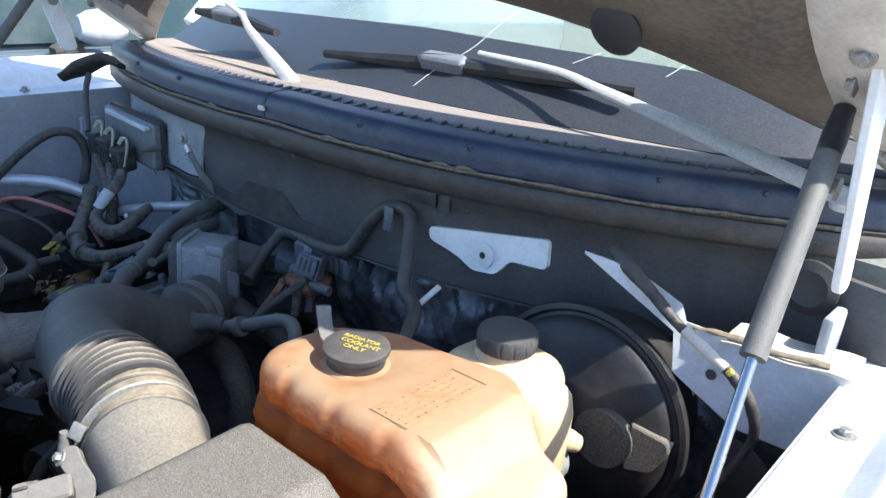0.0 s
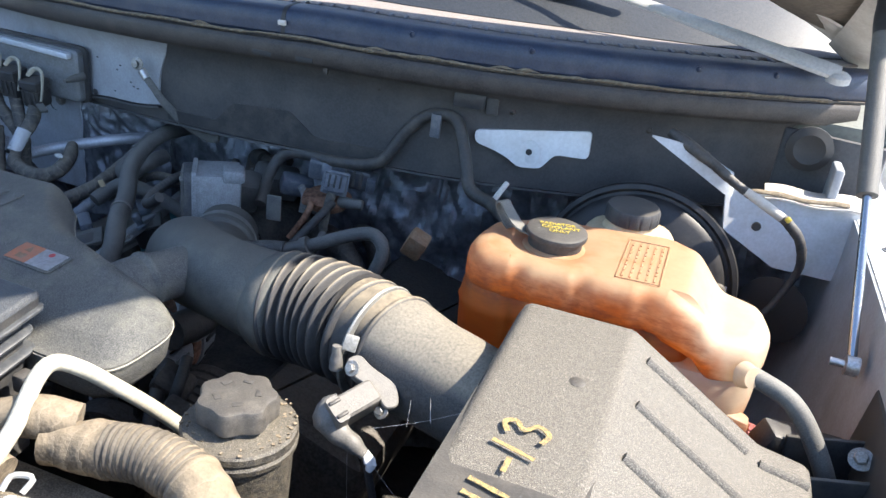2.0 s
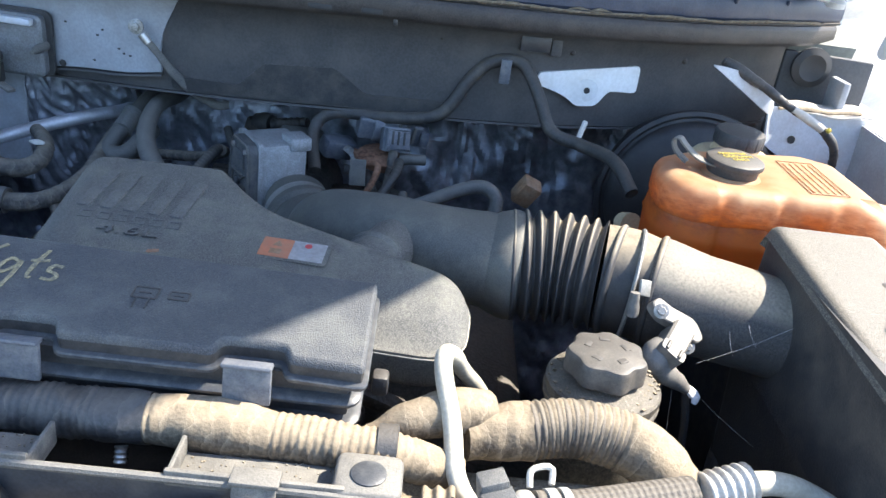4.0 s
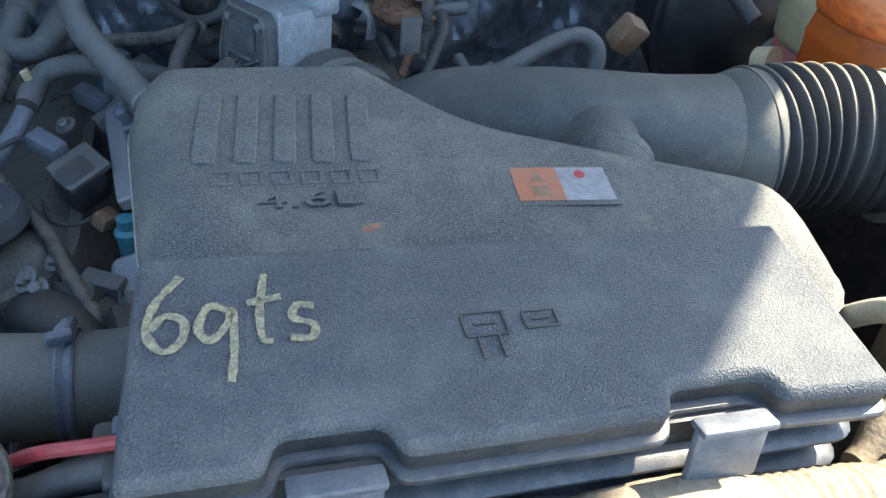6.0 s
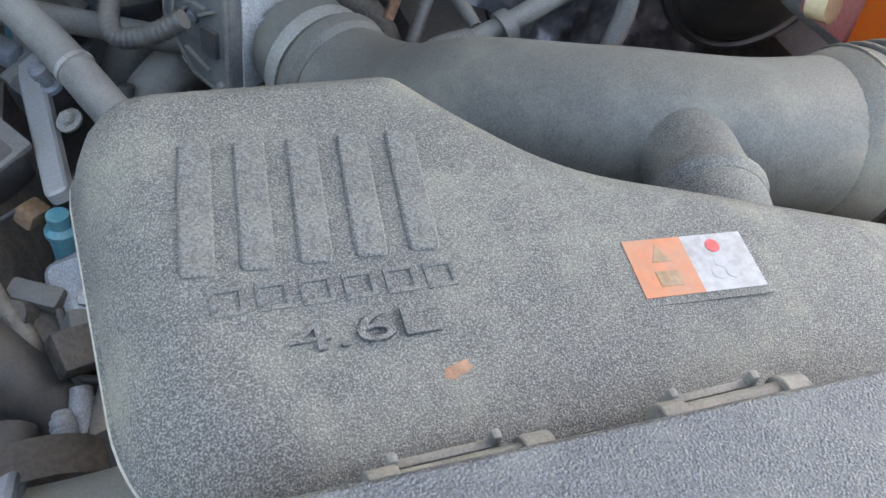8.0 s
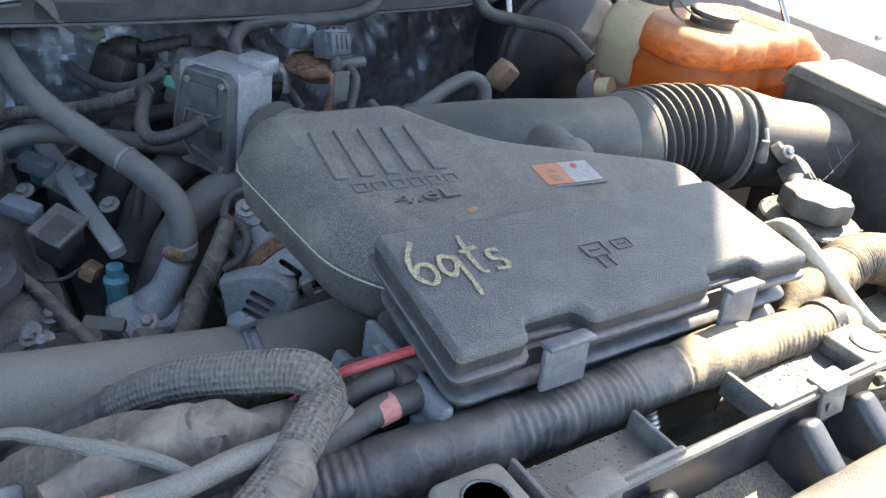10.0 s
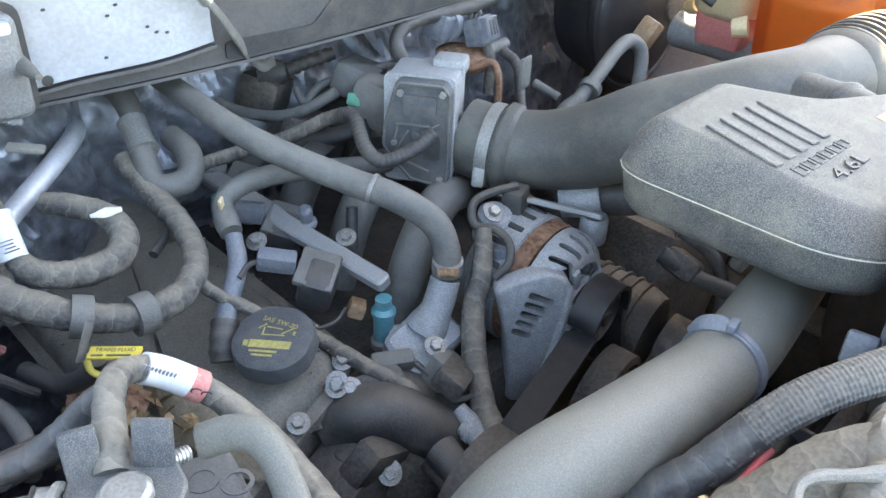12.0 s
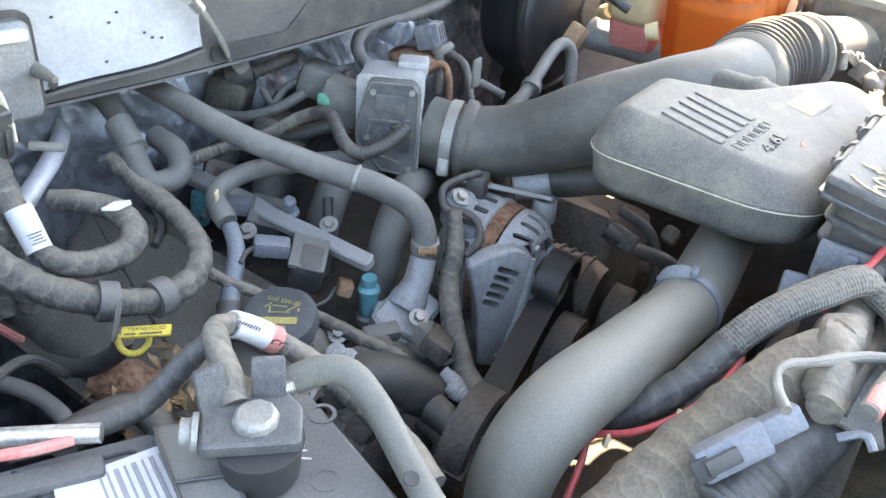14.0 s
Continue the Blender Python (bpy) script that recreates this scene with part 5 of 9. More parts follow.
part("rust_spot", lathe([(0.0, 0.0003), (0.003, 0.0003), (0.0036, 0.0)], on_res(-0.026, 0.200, -0.0001), (0, -0.16, 1), 9, ripple=lambda a, i: 1 + 0.5 * math.sin(2 * a + 1)), RUST, upper, "small rust-brown stain")
lab = part("sticker_backing", layers(rounded(rect(-0.029, -0.0155, 0.029, 0.0155), 0.004, 3), [(0, 0), (0.0006, 0)], flat_on(on_res(0.076, 0.224), (1, -0.06, -0.01), slope)), COVER, upper, "grey sticker border")
S = flat_on(on_res(0.076, 0.224, 0.0007), (1, -0.06, -0.01), slope)
part("orange_half", layers(rect(-0.0255, -0.0125, -0.001, 0.0125), [(0, 0), (0.0003, 0)], S), ORANGE, lab, "orange warning half")
part("white_half", layers(rect(-0.001, -0.0125, 0.0255, 0.0125), [(0, 0), (0.0003, 0)], S), WORNLABEL, lab, "white warning half")
bm = layers([(-0.017, 0.002), (-0.009, 0.002), (-0.013, 0.0095)], [(0.0003, 0), (0.0005, 0)], S)
layers(rect(-0.0175, -0.0085, -0.0085, -0.002), [(0.0003, 0), (0.0005, 0)], S, bm)
part("symbol", bm, BROWN, lab)
bm = bmesh.new()
for x, y in ((0.008, -0.005), (0.014, -0.005), (0.011, 0.0)):
    lathe([(0.0028, 0.0003), (0.0028, 0.0005)], S @ Vector((x, y, 0)), S.to_3x3() @ Vector((0, 0, 1)), 12, bm=bm)
part("symbol", bm, GREYINK, lab)
part("symbol", lathe([(0.003, 0.0003), (0.003, 0.0005)], S @ Vector((0.011, 0.007, 0)), S.to_3x3() @ Vector((0, 0, 1)), 12), RED, lab)
part("neck", tube([(0.120, 0.238, 1.046), (0.133, 0.272, 1.056), (0.146, 0.310, 1.056), (0.156, 0.345, 1.052)], [0.031, 0.0265, 0.0245, 0.0265], 26, 0.004), COVER, res, "short neck joining the intake duct", 60)
part("neck_ring", tube([(0.137, 0.283, 1.057), (0.1405, 0.293, 1.0575)], [0.0262, 0.0285, 0.0262], 26, 0.002), COVER, res, "raised ring round the neck", 60)

# ---- intake duct from throttle body to air box
duct = thing("intake_duct", (0.2, 0.4, 1.0), "grey moulded intake duct with ribbed rubber bellows", "intake duct")
CORR0, CORR1 = Vector((0.262, 0.334, 1.046)), Vector((0.345, 0.320, 1.052))
DUCT_LINE = [(0.012, 0.612, 0.962), (0.027, 0.572, 0.958), (0.060, 0.512, 0.967), (0.078, 0.442, 1.004), (0.120, 0.384, 1.034), (0.185, 0.345, 1.049), CORR0]
duct_run, _ = even_path(DUCT_LINE, 0.004)
band_at = duct_run[8]
band_dir = (duct_run[10] - duct_run[6]).normalized()
part("band_clamp", lathe([(0.0425, -0.0065), (0.0452, -0.0065), (0.0458, 0.0), (0.0452, 0.0065), (0.0425, 0.0065)], band_at, band_dir, 40), DULLBAND, duct, "ribbed steel band clamp")
band_side = band_dir.cross(Vector((0, 0, 1))).normalized()
if band_side.x > 0:
    band_side = -band_side
part("clamp_housing", box(band_at + band_side * 0.043 + Vector((0, 0, -0.018)), (0.012, 0.014, 0.022), 0.003, (0, 20, 30)), DULLBAND, duct, "clamp screw housing")
part("duct_collar", lathe([(0.0420, -0.004), (0.0478, -0.004), (0.0484, 0.0), (0.0470, 0.006), (0.0420, 0.010)], duct_run[12], band_dir, 40), DUCTSKIN, duct, "moulded collar")
part("moulded_duct", tube(DUCT_LINE, [0.0415, 0.0415, 0.0435, 0.0475, 0.0445, 0.0420, 0.0465], 36, 0.006), DUCTSKIN, duct, "smooth grey moulded duct", 60)
turn_in = (CORR0 - Vector(DUCT_LINE[-2])).normalized() + (CORR1 - CORR0).normalized()
part("bellows_collar", lathe([(0.0440, -0.022), (0.0475, -0.016), (0.0505, -0.008), (0.0525, 0.0), (0.0515, 0.008), (0.0490, 0.012)], CORR0, turn_in.normalized(), 40), DUCTSKIN, duct, "smooth collar where the duct meets the bellows", 60)
part("bellows", tube([CORR0, (0.305, 0.331, 1.05), CORR1], 0.049, 40, 0.0010, shape=ridged(0.0118, 0.085)), DUSTRUBBER, duct, "black ribbed rubber bellows", 80)
cuff = part("cuff", tube([CORR1, CORR1 + Vector((0.020, -0.005, 0.0)), (0.392, 0.303, 1.051)], [0.049, 0.050, 0.048], 28, 0.006), DUSTRUBBER, duct, "dust-coated rubber cuff", 60)
ring_band([(0.372, 0.308, 1.0515), (0.384, 0.305, 1.051)], 0.0503, 0.0030, DULLBAND, "clamp_band", duct, 40, "dusty steel hose clamp")
for q in (0.356, 0.392):
    k_ = (q - 0.345) / 0.047
    part("cuff_ridge", lathe([(0.047, -0.004), (0.0520, -0.0022), (0.0528, 0.0), (0.0520, 0.0022), (0.047, 0.004)], CORR1.lerp(Vector((0.392, 0.303, 1.051)), k_), (0.93, -0.36, 0.0), 40), DUSTRUBBER, cuff, "raised ridge of the cuff", 60)
part("clamp_screw", tube([(0.3600, 0.250, 1.075), (0.3602, 0.2495, 1.071), (0.3606, 0.249, 1.064), (0.361, 0.248, 1.054)], [0.0040, 0.0042, 0.0055, 0.0058], 12, 0.002), TAUPE, duct, "dusty upright clamp screw")
part("clamp_tongue", box((0.369, 0.256, 1.077), (0.012, 0.003, 0.014), 0.001, (-25, 15, 25)), DULLBAND, duct, "bent end of the clamp band")
part("maf_tube", tube([(0.388, 0.304, 1.051), (0.40, 0.300, 1.0505), (0.45, 0.286, 1.047), (0.535, 0.262, 1.041)], [0.051, 0.046, 0.045, 0.046], 28, 0.006), MAFGREY, duct, "grey air sensor tube, dust and sunlight in its pale top", 60)
part("hole_plug", lathe([(0.006, 0), (0.006, 0.002), (0.0, 0.002)], (0.400, 0.295, 1.0965), (0, -0.1, 1), 12), INK, duct)
sens = thing("air_flow_sensor", (0.37, 0.26, 1.0), "dusty grey air flow sensor plug with wire boot", "sensor")
part("bracket", layers(rounded([(-0.008, 0.006), (0.004, 0.010), (0.012, 0.0), (0.034, -0.016), (0.034, -0.034), (0.022, -0.036), (0.016, -0.022), (-0.004, -0.008)], 0.005, 3), [(-0.005, 0.001), (-0.004, 0), (0.004, 0), (0.005, 0.001)], flat_on((0.380, 0.244, 1.064), Vector((0.400, 0.257, 1.063)) - Vector((0.380, 0.244, 1.064)), Vector((0.371, 0.261, 1.080)) - Vector((0.380, 0.244, 1.064)))), TAUPE, sens, "moulded two-screw bracket")
SB = flat_on((0.393, 0.223, 1.047), Vector((0.403, 0.240, 1.053)) - Vector((0.385, 0.209, 1.045)), Vector((0.387, 0.237, 1.056)) - Vector((0.393, 0.223, 1.047)))
part("plug", layers(rounded(rect(-0.017, -0.010, 0.017, 0.010), 0.004, 3), [(-0.014, 0.001), (-0.012, 0), (0.008, 0), (0.010, 0.002)], SB), TAUPE, sens, "grey plastic plug body")
part("plug_collar", layers(rounded(rect(-0.025, -0.011, -0.014, 0.011), 0.003, 3), [(-0.013, 0), (0.011, 0)], SB), TAUPE, sens)
for dy in (-0.006, 0.006):
    part("plug_catch", box(SB @ Vector((-0.019, dy, 0.011)), (0.010, 0.003, 0.004), 0.001, SB.to_3x3().to_4x4()), BLACK, sens)
part("boot", tube([(0.383, 0.217, 1.045), (0.375, 0.209, 1.039), (0.381, 0.205, 1.032), (0.395, 0.207, 1.022), (0.409, 0.209, 1.012)], [0.0105, 0.0115, 0.0095, 0.0078, 0.0050], 14, 0.003, rough=0.0018), TAUPE, sens, "perished rubber boot")
part("tape_end", tube([(0.409, 0.210, 1.013), (0.417, 0.206, 1.008), (0.416, 0.203, 1.002)], [0.004, 0.005, 0.002], 8, 0.003, flat=0.5, rough=0.002), LABEL, sens, "torn white tape end")
part("wire", tube([(0.409, 0.211, 1.011), (0.416, 0.211, 0.982), (0.424, 0.216, 0.939)], 0.0035, 8, 0.008), BLACK, sens)
bolts(sens, [(0.381, 0.237, 1.067), (0.410, 0.235, 1.037)], (-0.2, -0.8, 0.5), SMALL_BOLT)

# ---------------------------------------------------------------- driver's side: air box, tanks, brakes
air = thing("air_box", (0.6, 0.2, 0.9), "dusty black air filter box with ribbed lid and marker writing", "air filter box")


def slant(x, y):
    return -0.62 * max(0.0, x - 0.585) + 0.45 * max(0.0, x - 0.70) + 0.06 * (y - 0.3)



def air_top(u, v):
    x, y = 0.490 + 0.255 * u, 0.02 + 0.315 * v
    z = 1.119 + slant(x, y)
    e = min(u, 1 - u) * 0.255
    f = min(v, 1 - v) * 0.315
    for d in (e, f):
        if d < 0.012:
            z -= 0.012 * (1 - math.sqrt(max(0, 1 - (1 - d / 0.012) ** 2)))
    return (x, y, z)


lid2 = part("lid", sheet(air_top, 60, 60, 0.01), DUSTY, air, "dusty pebbled black lid", 60)
part("case", layers(rounded(rect(0.492, 0.022, 0.742, 0.333), 0.012), [(0.86, 0.012), (0.99, 0.002), (1.0, 0.0), (1.016, 0.0)]), BLACK, air)
part("front_wall", layers(rounded(rect(0.4915, 0.0215, 0.588, 0.3335), 0.012), [(0.99, 0.0), (1.108, 0.0005)]), BLACK, air)
# Added to block the sunlit strip seen below the case; its depth is assumed.
part("lower_case", layers(rounded(rect(0.50, 0.05, 0.735, 0.34), 0.03), [(0.52, 0.03), (0.60, 0.01), (0.86, 0.0), (0.868, 0.004)]), BLACK, air, "added black lower half of the air box, blocking a sunlit gap")
for i, y in enumerate((0.295, 0.235, 0.175, 0.115, 0.055)):
    for k, (xa, xb) in enumerate(((0.600, 0.688), (0.700, 0.738))):
        pts = [(x, y + 0.006, 1.1225 + slant(x, y) - 0.003) for x in (xa, (xa + xb) / 2, xb)]
        part("lid_rib", tube(pts, 0.0046, 8, 0.01, flat=0.7), DUSTY, lid2)
part("lid_mark", lathe([(0.0065, 0), (0.0065, 0.001), (0.004, 0.0022), (0.0, 0.0022)], (0.557, 0.235, 1.114), seg=16), CAPGREY, lid2, "small moulded dimple with dust")
W = flat_on((0.545, 0.088, 1.1090), (0.12, 1, 0.06), (-1, 0.12, 0.0))
for line in ([(0.0, 0.0), (0.003, 0.028)], [(0.012, 0.002), (0.015, 0.029)], [(0.030, 0.014), (0.044, 0.015)], [(0.050, 0.001), (0.054, 0.031)],
             [(0.066, 0.026), (0.074, 0.031), (0.079, 0.025), (0.073, 0.017), (0.081, 0.010), (0.076, 0.001), (0.066, 0.003)]):
    part("marker_figure", stroke(line, 0.0036, W @ pose(0, 0, 0.0006)), GOLD, lid2, "ochre hand-written figure")

web = thing("cobweb", (0.42, 0.21, 1.03), "thin pale cobweb strands between sensor and air box", "cobweb")
for a, b in (((0.412, 0.212, 1.036), (0.488, 0.225, 1.072)), ((0.440, 0.214, 1.046), (0.437, 0.226, 1.062)), ((0.402, 0.208, 1.022), (0.470, 0.190, 0.975)), ((0.458, 0.216, 1.055), (0.452, 0.228, 1.068)), ((0.395, 0.206, 1.022), (0.402, 0.200, 0.955))):
    part("strand", tube([a, (Vector(a) + Vector(b)) / 2 + Vector((0, 0, -0.002)), b], 0.00009, 5, 0.01), LABEL, web)

coolant = thing("coolant_tank", (0.54, 0.44, 0.9), "orange-stained translucent coolant expansion tank", "coolant tank")


TP = rounded([(0.412, 0.408), (0.428, 0.384), (0.460, 0.379), (0.471, 0.388), (0.483, 0.379), (0.517, 0.379), (0.528, 0.388), (0.540, 0.380), (0.574, 0.381), (0.585, 0.390), (0.597, 0.383), (0.628, 0.394), (0.650, 0.446), (0.634, 0.502), (0.598, 0.538), (0.53, 0.530), (0.47, 0.525), (0.418, 0.485), (0.411, 0.44)], 0.0085, 4)
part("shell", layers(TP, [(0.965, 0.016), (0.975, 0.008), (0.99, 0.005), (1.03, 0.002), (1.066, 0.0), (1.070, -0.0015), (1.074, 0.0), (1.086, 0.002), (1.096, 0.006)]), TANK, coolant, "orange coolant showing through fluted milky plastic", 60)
TOP = rounded([(0.413, 0.410), (0.430, 0.386), (0.462, 0.382), (0.471, 0.3865), (0.482, 0.382), (0.519, 0.382), (0.528, 0.3865), (0.539, 0.382), (0.576, 0.382), (0.586, 0.3870), (0.598, 0.384), (0.650, 0.380), (0.690, 0.393), (0.703, 0.440), (0.694, 0.488), (0.652, 0.508), (0.622, 0.522), (0.598, 0.540), (0.53, 0.532), (0.47, 0.527), (0.418, 0.487), (0.411, 0.44)], 0.014, 6)


def tank_top(x, y):
    """The moulded top dips round the filler and slopes down to the side chamber."""
    d = math.hypot(x - 0.490, y - 0.447)
    k = min(1.0, max(0.0, (x - 0.618) / 0.040))
    return -0.004 * math.exp(-(d / 0.036) ** 4) + 0.004 * min(1.0, max(0.0, (x - 0.50) / 0.08)) - 0.029 * k * k * (3 - 2 * k)


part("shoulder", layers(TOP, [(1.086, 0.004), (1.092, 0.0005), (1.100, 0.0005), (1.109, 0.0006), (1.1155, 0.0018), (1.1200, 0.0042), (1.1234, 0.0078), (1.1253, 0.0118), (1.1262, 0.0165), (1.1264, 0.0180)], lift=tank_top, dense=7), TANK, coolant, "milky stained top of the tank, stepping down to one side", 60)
TP2 = rounded([(0.590, 0.385), (0.650, 0.380), (0.690, 0.393), (0.703, 0.440), (0.694, 0.488), (0.645, 0.508), (0.590, 0.498)], 0.022, 6)
part("side_chamber", layers(TP2, [(0.965, 0.012), (0.985, 0.006), (1.03, 0.002), (1.058, 0.001), (1.066, 0.004)]), SIDETANK, coolant, "lower side chamber", 60)
part("moulded_dimple", lathe([(0.0, 0.0004), (0.006, 0.0004), (0.0075, 0.0014), (0.009, 0.0)], (0.676, 0.396, 1.082), (0.25, -0.9, 0.35), 18), SIDETANK, coolant)
part("filler_neck", lathe([(0.0325, -0.003), (0.0305, 0.001), (0.0245, 0.003), (0.0245, 0.010)], (0.490, 0.447, 1.124), seg=28), TANK, coolant)
cap = part("cap", lathe([(0.0255, 0.002), (0.0262, 0.004), (0.0262, 0.0125), (0.0292, 0.0135), (0.0298, 0.0155), (0.0292, 0.0185), (0.0275, 0.0195), (0.0, 0.0198)], (0.490, 0.447, 1.124), (0.02, -0.05, 1), 48), BLACK, coolant, "black screw cap with yellow print")
C = flat_on((0.490, 0.447, 1.1441), (0.95, 0.30, -0.02), (-0.3, 0.95, 0.05))
for word, dx, dy, hgt in (("RADIATOR", -0.0165, 0.0055, 0.0050), ("COOLANT", -0.0155, -0.0025, 0.0055), ("ONLY", -0.009, -0.0105, 0.0055)):
    writing("cap_print", word, C @ pose(dx, dy, 0.0003), hgt, YELLOW, cap, 0.0002, 0, "yellow print")
LOOP = smooth_path([(0.472, 0.436, 1.134), (0.452, 0.443, 1.137), (0.437, 0.452, 1.147), (0.431, 0.456, 1.153), (0.427, 0.459, 1.150), (0.431, 0.458, 1.140), (0.443, 0.452, 1.131)], 5)
part("tether_strap", sheet(lambda u, v: LOOP[round(u * (len(LOOP) - 1))] + Vector((0.50, 0.86, 0.0)) * (0.013 * (v - 0.3)), len(LOOP) - 1, 3, 0.0018), HOSE, coolant, "grey flat cap tether bent into a loop", 70)
bm = bmesh.new()
T0 = flat_on((0.5755, 0.449, 1.1307), (0, 1, 0), (-1, 0, -0.033))
for (x, y, a, b) in ((0, 0.0195, 0.098, 0.0007), (0, -0.0195, 0.098, 0.0007), (-0.049, 0, 0.0007, 0.039), (0.049, 0, 0.0007, 0.039)):
    box(T0 @ Vector((x, y, 0)), (a, b, 0.0008), 0, T0.to_3x3().to_4x4(), bm=bm)
for k in range(5):
    x = -0.044
    while x < 0.040:
        w_ = min(random.uniform(0.004, 0.013), 0.044 - x)
        box(T0 @ Vector((x + w_ / 2, 0.0145 - 0.0072 * k, 0)), (w_, 0.0018, 0.0007), 0, T0.to_3x3().to_4x4(), bm=bm)
        x += w_ + 0.0022
part("moulded_text", bm, material("tank_print", (0.34, 0.19, 0.10), 0.5, 0, None, 0, 0.1, 60, 0.0, 300), coolant, "faint embossed warning text")
part("outlet", tube([(0.680, 0.382, 1.078), (0.687, 0.374, 1.081)], [0.012, 0.009], 14, 0.004), SIDETANK, coolant)
part("spout", tube([(0.418, 0.508, 1.03), (0.412, 0.525, 1.025)], [0.014, 0.012], 14, 0.004), CREAM, coolant, "cream plastic outlet spout")
part("mount_foot", box((0.675, 0.40, 0.98), (0.03, 0.02, 0.10), 0.006, (0, 12, 0)), SIDETANK, coolant)
solo("overflow_hose", tube([(0.685, 0.384, 1.079), (0.722, 0.377, 1.067), (0.749, 0.370, 1.036), (0.774, 0.366, 0.989), (0.796, 0.364, 0.921)], 0.0085, 14, 0.008), HOSE, "grey rubber overflow hose bending down from the tank", "hose")

brake = thing("brake_fluid_reservoir", (0.55, 0.6, 1.0), "cream plastic brake fluid reservoir with black cap", "brake reservoir")
part("bottle", layers(rounded([(0.490, 0.552), (0.540, 0.540), (0.592, 0.548), (0.606, 0.580), (0.600, 0.640), (0.545, 0.652), (0.494, 0.630)], 0.026, 6), [(1.006, 0.010), (1.016, 0.003), (1.04, 0.0), (1.074, 0.0), (1.088, 0.002), (1.097, 0.006), (1.103, 0.011), (1.106, 0.016), (1.107, 0.019)]), CREAM, brake, "stained cream plastic bottle", 60)
part("side_lobe", layers(rounded([(0.580, 0.560), (0.612, 0.566), (0.622, 0.600), (0.612, 0.632), (0.585, 0.636)], 0.016, 5), [(0.985, 0.006), (1.0, 0.001), (1.06, 0.0), (1.078, 0.004), (1.086, 0.010), (1.088, 0.013)]), CREAM, brake, "cream side lobe of the bottle", 60)
part("mould_seam", layers(rounded([(0.490, 0.552), (0.540, 0.540), (0.592, 0.548), (0.606, 0.580), (0.600, 0.640), (0.545, 0.652), (0.494, 0.630)], 0.026, 6), [(1.0560, 0.001), (1.0560, -0.0014), (1.0580, -0.0014), (1.0580, 0.001)]), CREAM, brake)
part("lower_bottle", layers(rounded([(0.50, 0.548), (0.60, 0.548), (0.60, 0.63), (0.50, 0.63)], 0.014), [(0.965, 0.008), (1.0, 0.002), (1.014, 0.004)]), PINKFLUID, brake, "pink-stained lower part")
part("neck", lathe([(0.031, 0), (0.028, 0.006), (0.027, 0.014)], (0.547, 0.594, 1.106), seg=24), CREAM, brake)
part("cap", lathe([(0.027, 0.008), (0.030, 0.010), (0.030, 0.022), (0.028, 0.026), (0.018, 0.028), (0.0, 0.0285)], (0.547, 0.594, 1.108), (0, -0.06, 1), 120, ripple=lambda a, i: 1 - (0.035 if 1 <= i <= 2 and math.sin(a * 15) > 0.75 else 0)), BLACK, brake, "black ridged screw cap")
part("level_plug", tube([(0.578, 0.660, 1.000), (0.588, 0.676, 0.992), (0.594, 0.684, 0.987)], [0.012, 0.013, 0.010], 16, 0.003), CREAM, brake, "cream level sensor plug")

booster = thing("brake_booster", (0.6, 0.76, 0.98), "large black round brake booster", "brake booster")
BC = (0.557, 0.790, 0.978)
part("shell", lathe([(0.0, 0.078), (0.050, 0.078), (0.056, 0.074), (0.085, 0.066), (0.108, 0.057), (0.117, 0.051), (0.119, 0.046), (0.123, 0.045), (0.127, 0.049), (0.133, 0.047), (0.134, 0.040), (0.131, 0.034), (0.126, 0.030), (0.122, 0.0), (0.105, -0.05)], BC, (0, -1, 0.05), 64), GLOSSBLACK, booster, "dusty black pressed shell")
part("front_boss", lathe([(0.034, 0.060), (0.034, 0.0795), (0.032, 0.0815), (0.0, 0.0820)], (0.607, 0.790, 0.984), (0, -1, 0.05), 32), DUSTY, booster, "flat round boss")
part("boss_wing", layers(rounded([(0.0, -0.028), (0.030, -0.024), (0.047, 0.006), (0.042, 0.020), (0.0, 0.030)], 0.005), [(0.055, 0), (0.0745, 0.001), (0.076, 0.003)], flat_on((0.612, 0.790, 0.984), (1, 0.30, 0), (0, 0.05, 1))), DUSTY, booster)
part("sticker", box((0.664, 0.742, 0.980), (0.014, 0.002, 0.05), 0.0, (4, 10, 12)), LABEL, booster, "small white label")
solo("master_cylinder", tube([(0.565, 0.68, 0.96), (0.558, 0.60, 0.957), (0.552, 0.52, 0.953)], [0.028, 0.024, 0.020], 18, 0.01), CASTING, "dull cast brake master cylinder under the reservoir", "master cylinder")

loom = thing("harness", (0.68, 0.72, 1.05), "black taped wiring loom with yellow clip", "wiring loom")
part("loom", tube([(0.560, 0.752, 1.186), (0.584, 0.746, 1.176), (0.620, 0.738, 1.160), (0.655, 0.731, 1.141), (0.700, 0.731, 1.120), (0.721, 0.732, 1.108), (0.742, 0.736, 1.085), (0.750, 0.744, 1.048), (0.735, 0.742, 1.00), (0.715, 0.735, 0.96)], [0.006, 0.0072, 0.0064, 0.0054, 0.0056, 0.0062, 0.0060, 0.0046, 0.0042, 0.0040], 14, 0.003, shape=taped(0.008, 0.07)), RUBBER, loom)
part("plug", tube([(0.562, 0.750, 1.187), (0.590, 0.744, 1.174), (0.612, 0.739, 1.164)], [0.006, 0.0085, 0.0082, 0.006], 12, 0.004, flat=0.8), RUBBER, loom, "black wire plug")
part("pale_sleeve", tube([(0.664, 0.730, 1.137), (0.690, 0.7295, 1.125), (0.712, 0.730, 1.114)], [0.0055, 0.0062, 0.0058], 14, 0.004), BEIGE, loom, "pale grey plastic sleeve")
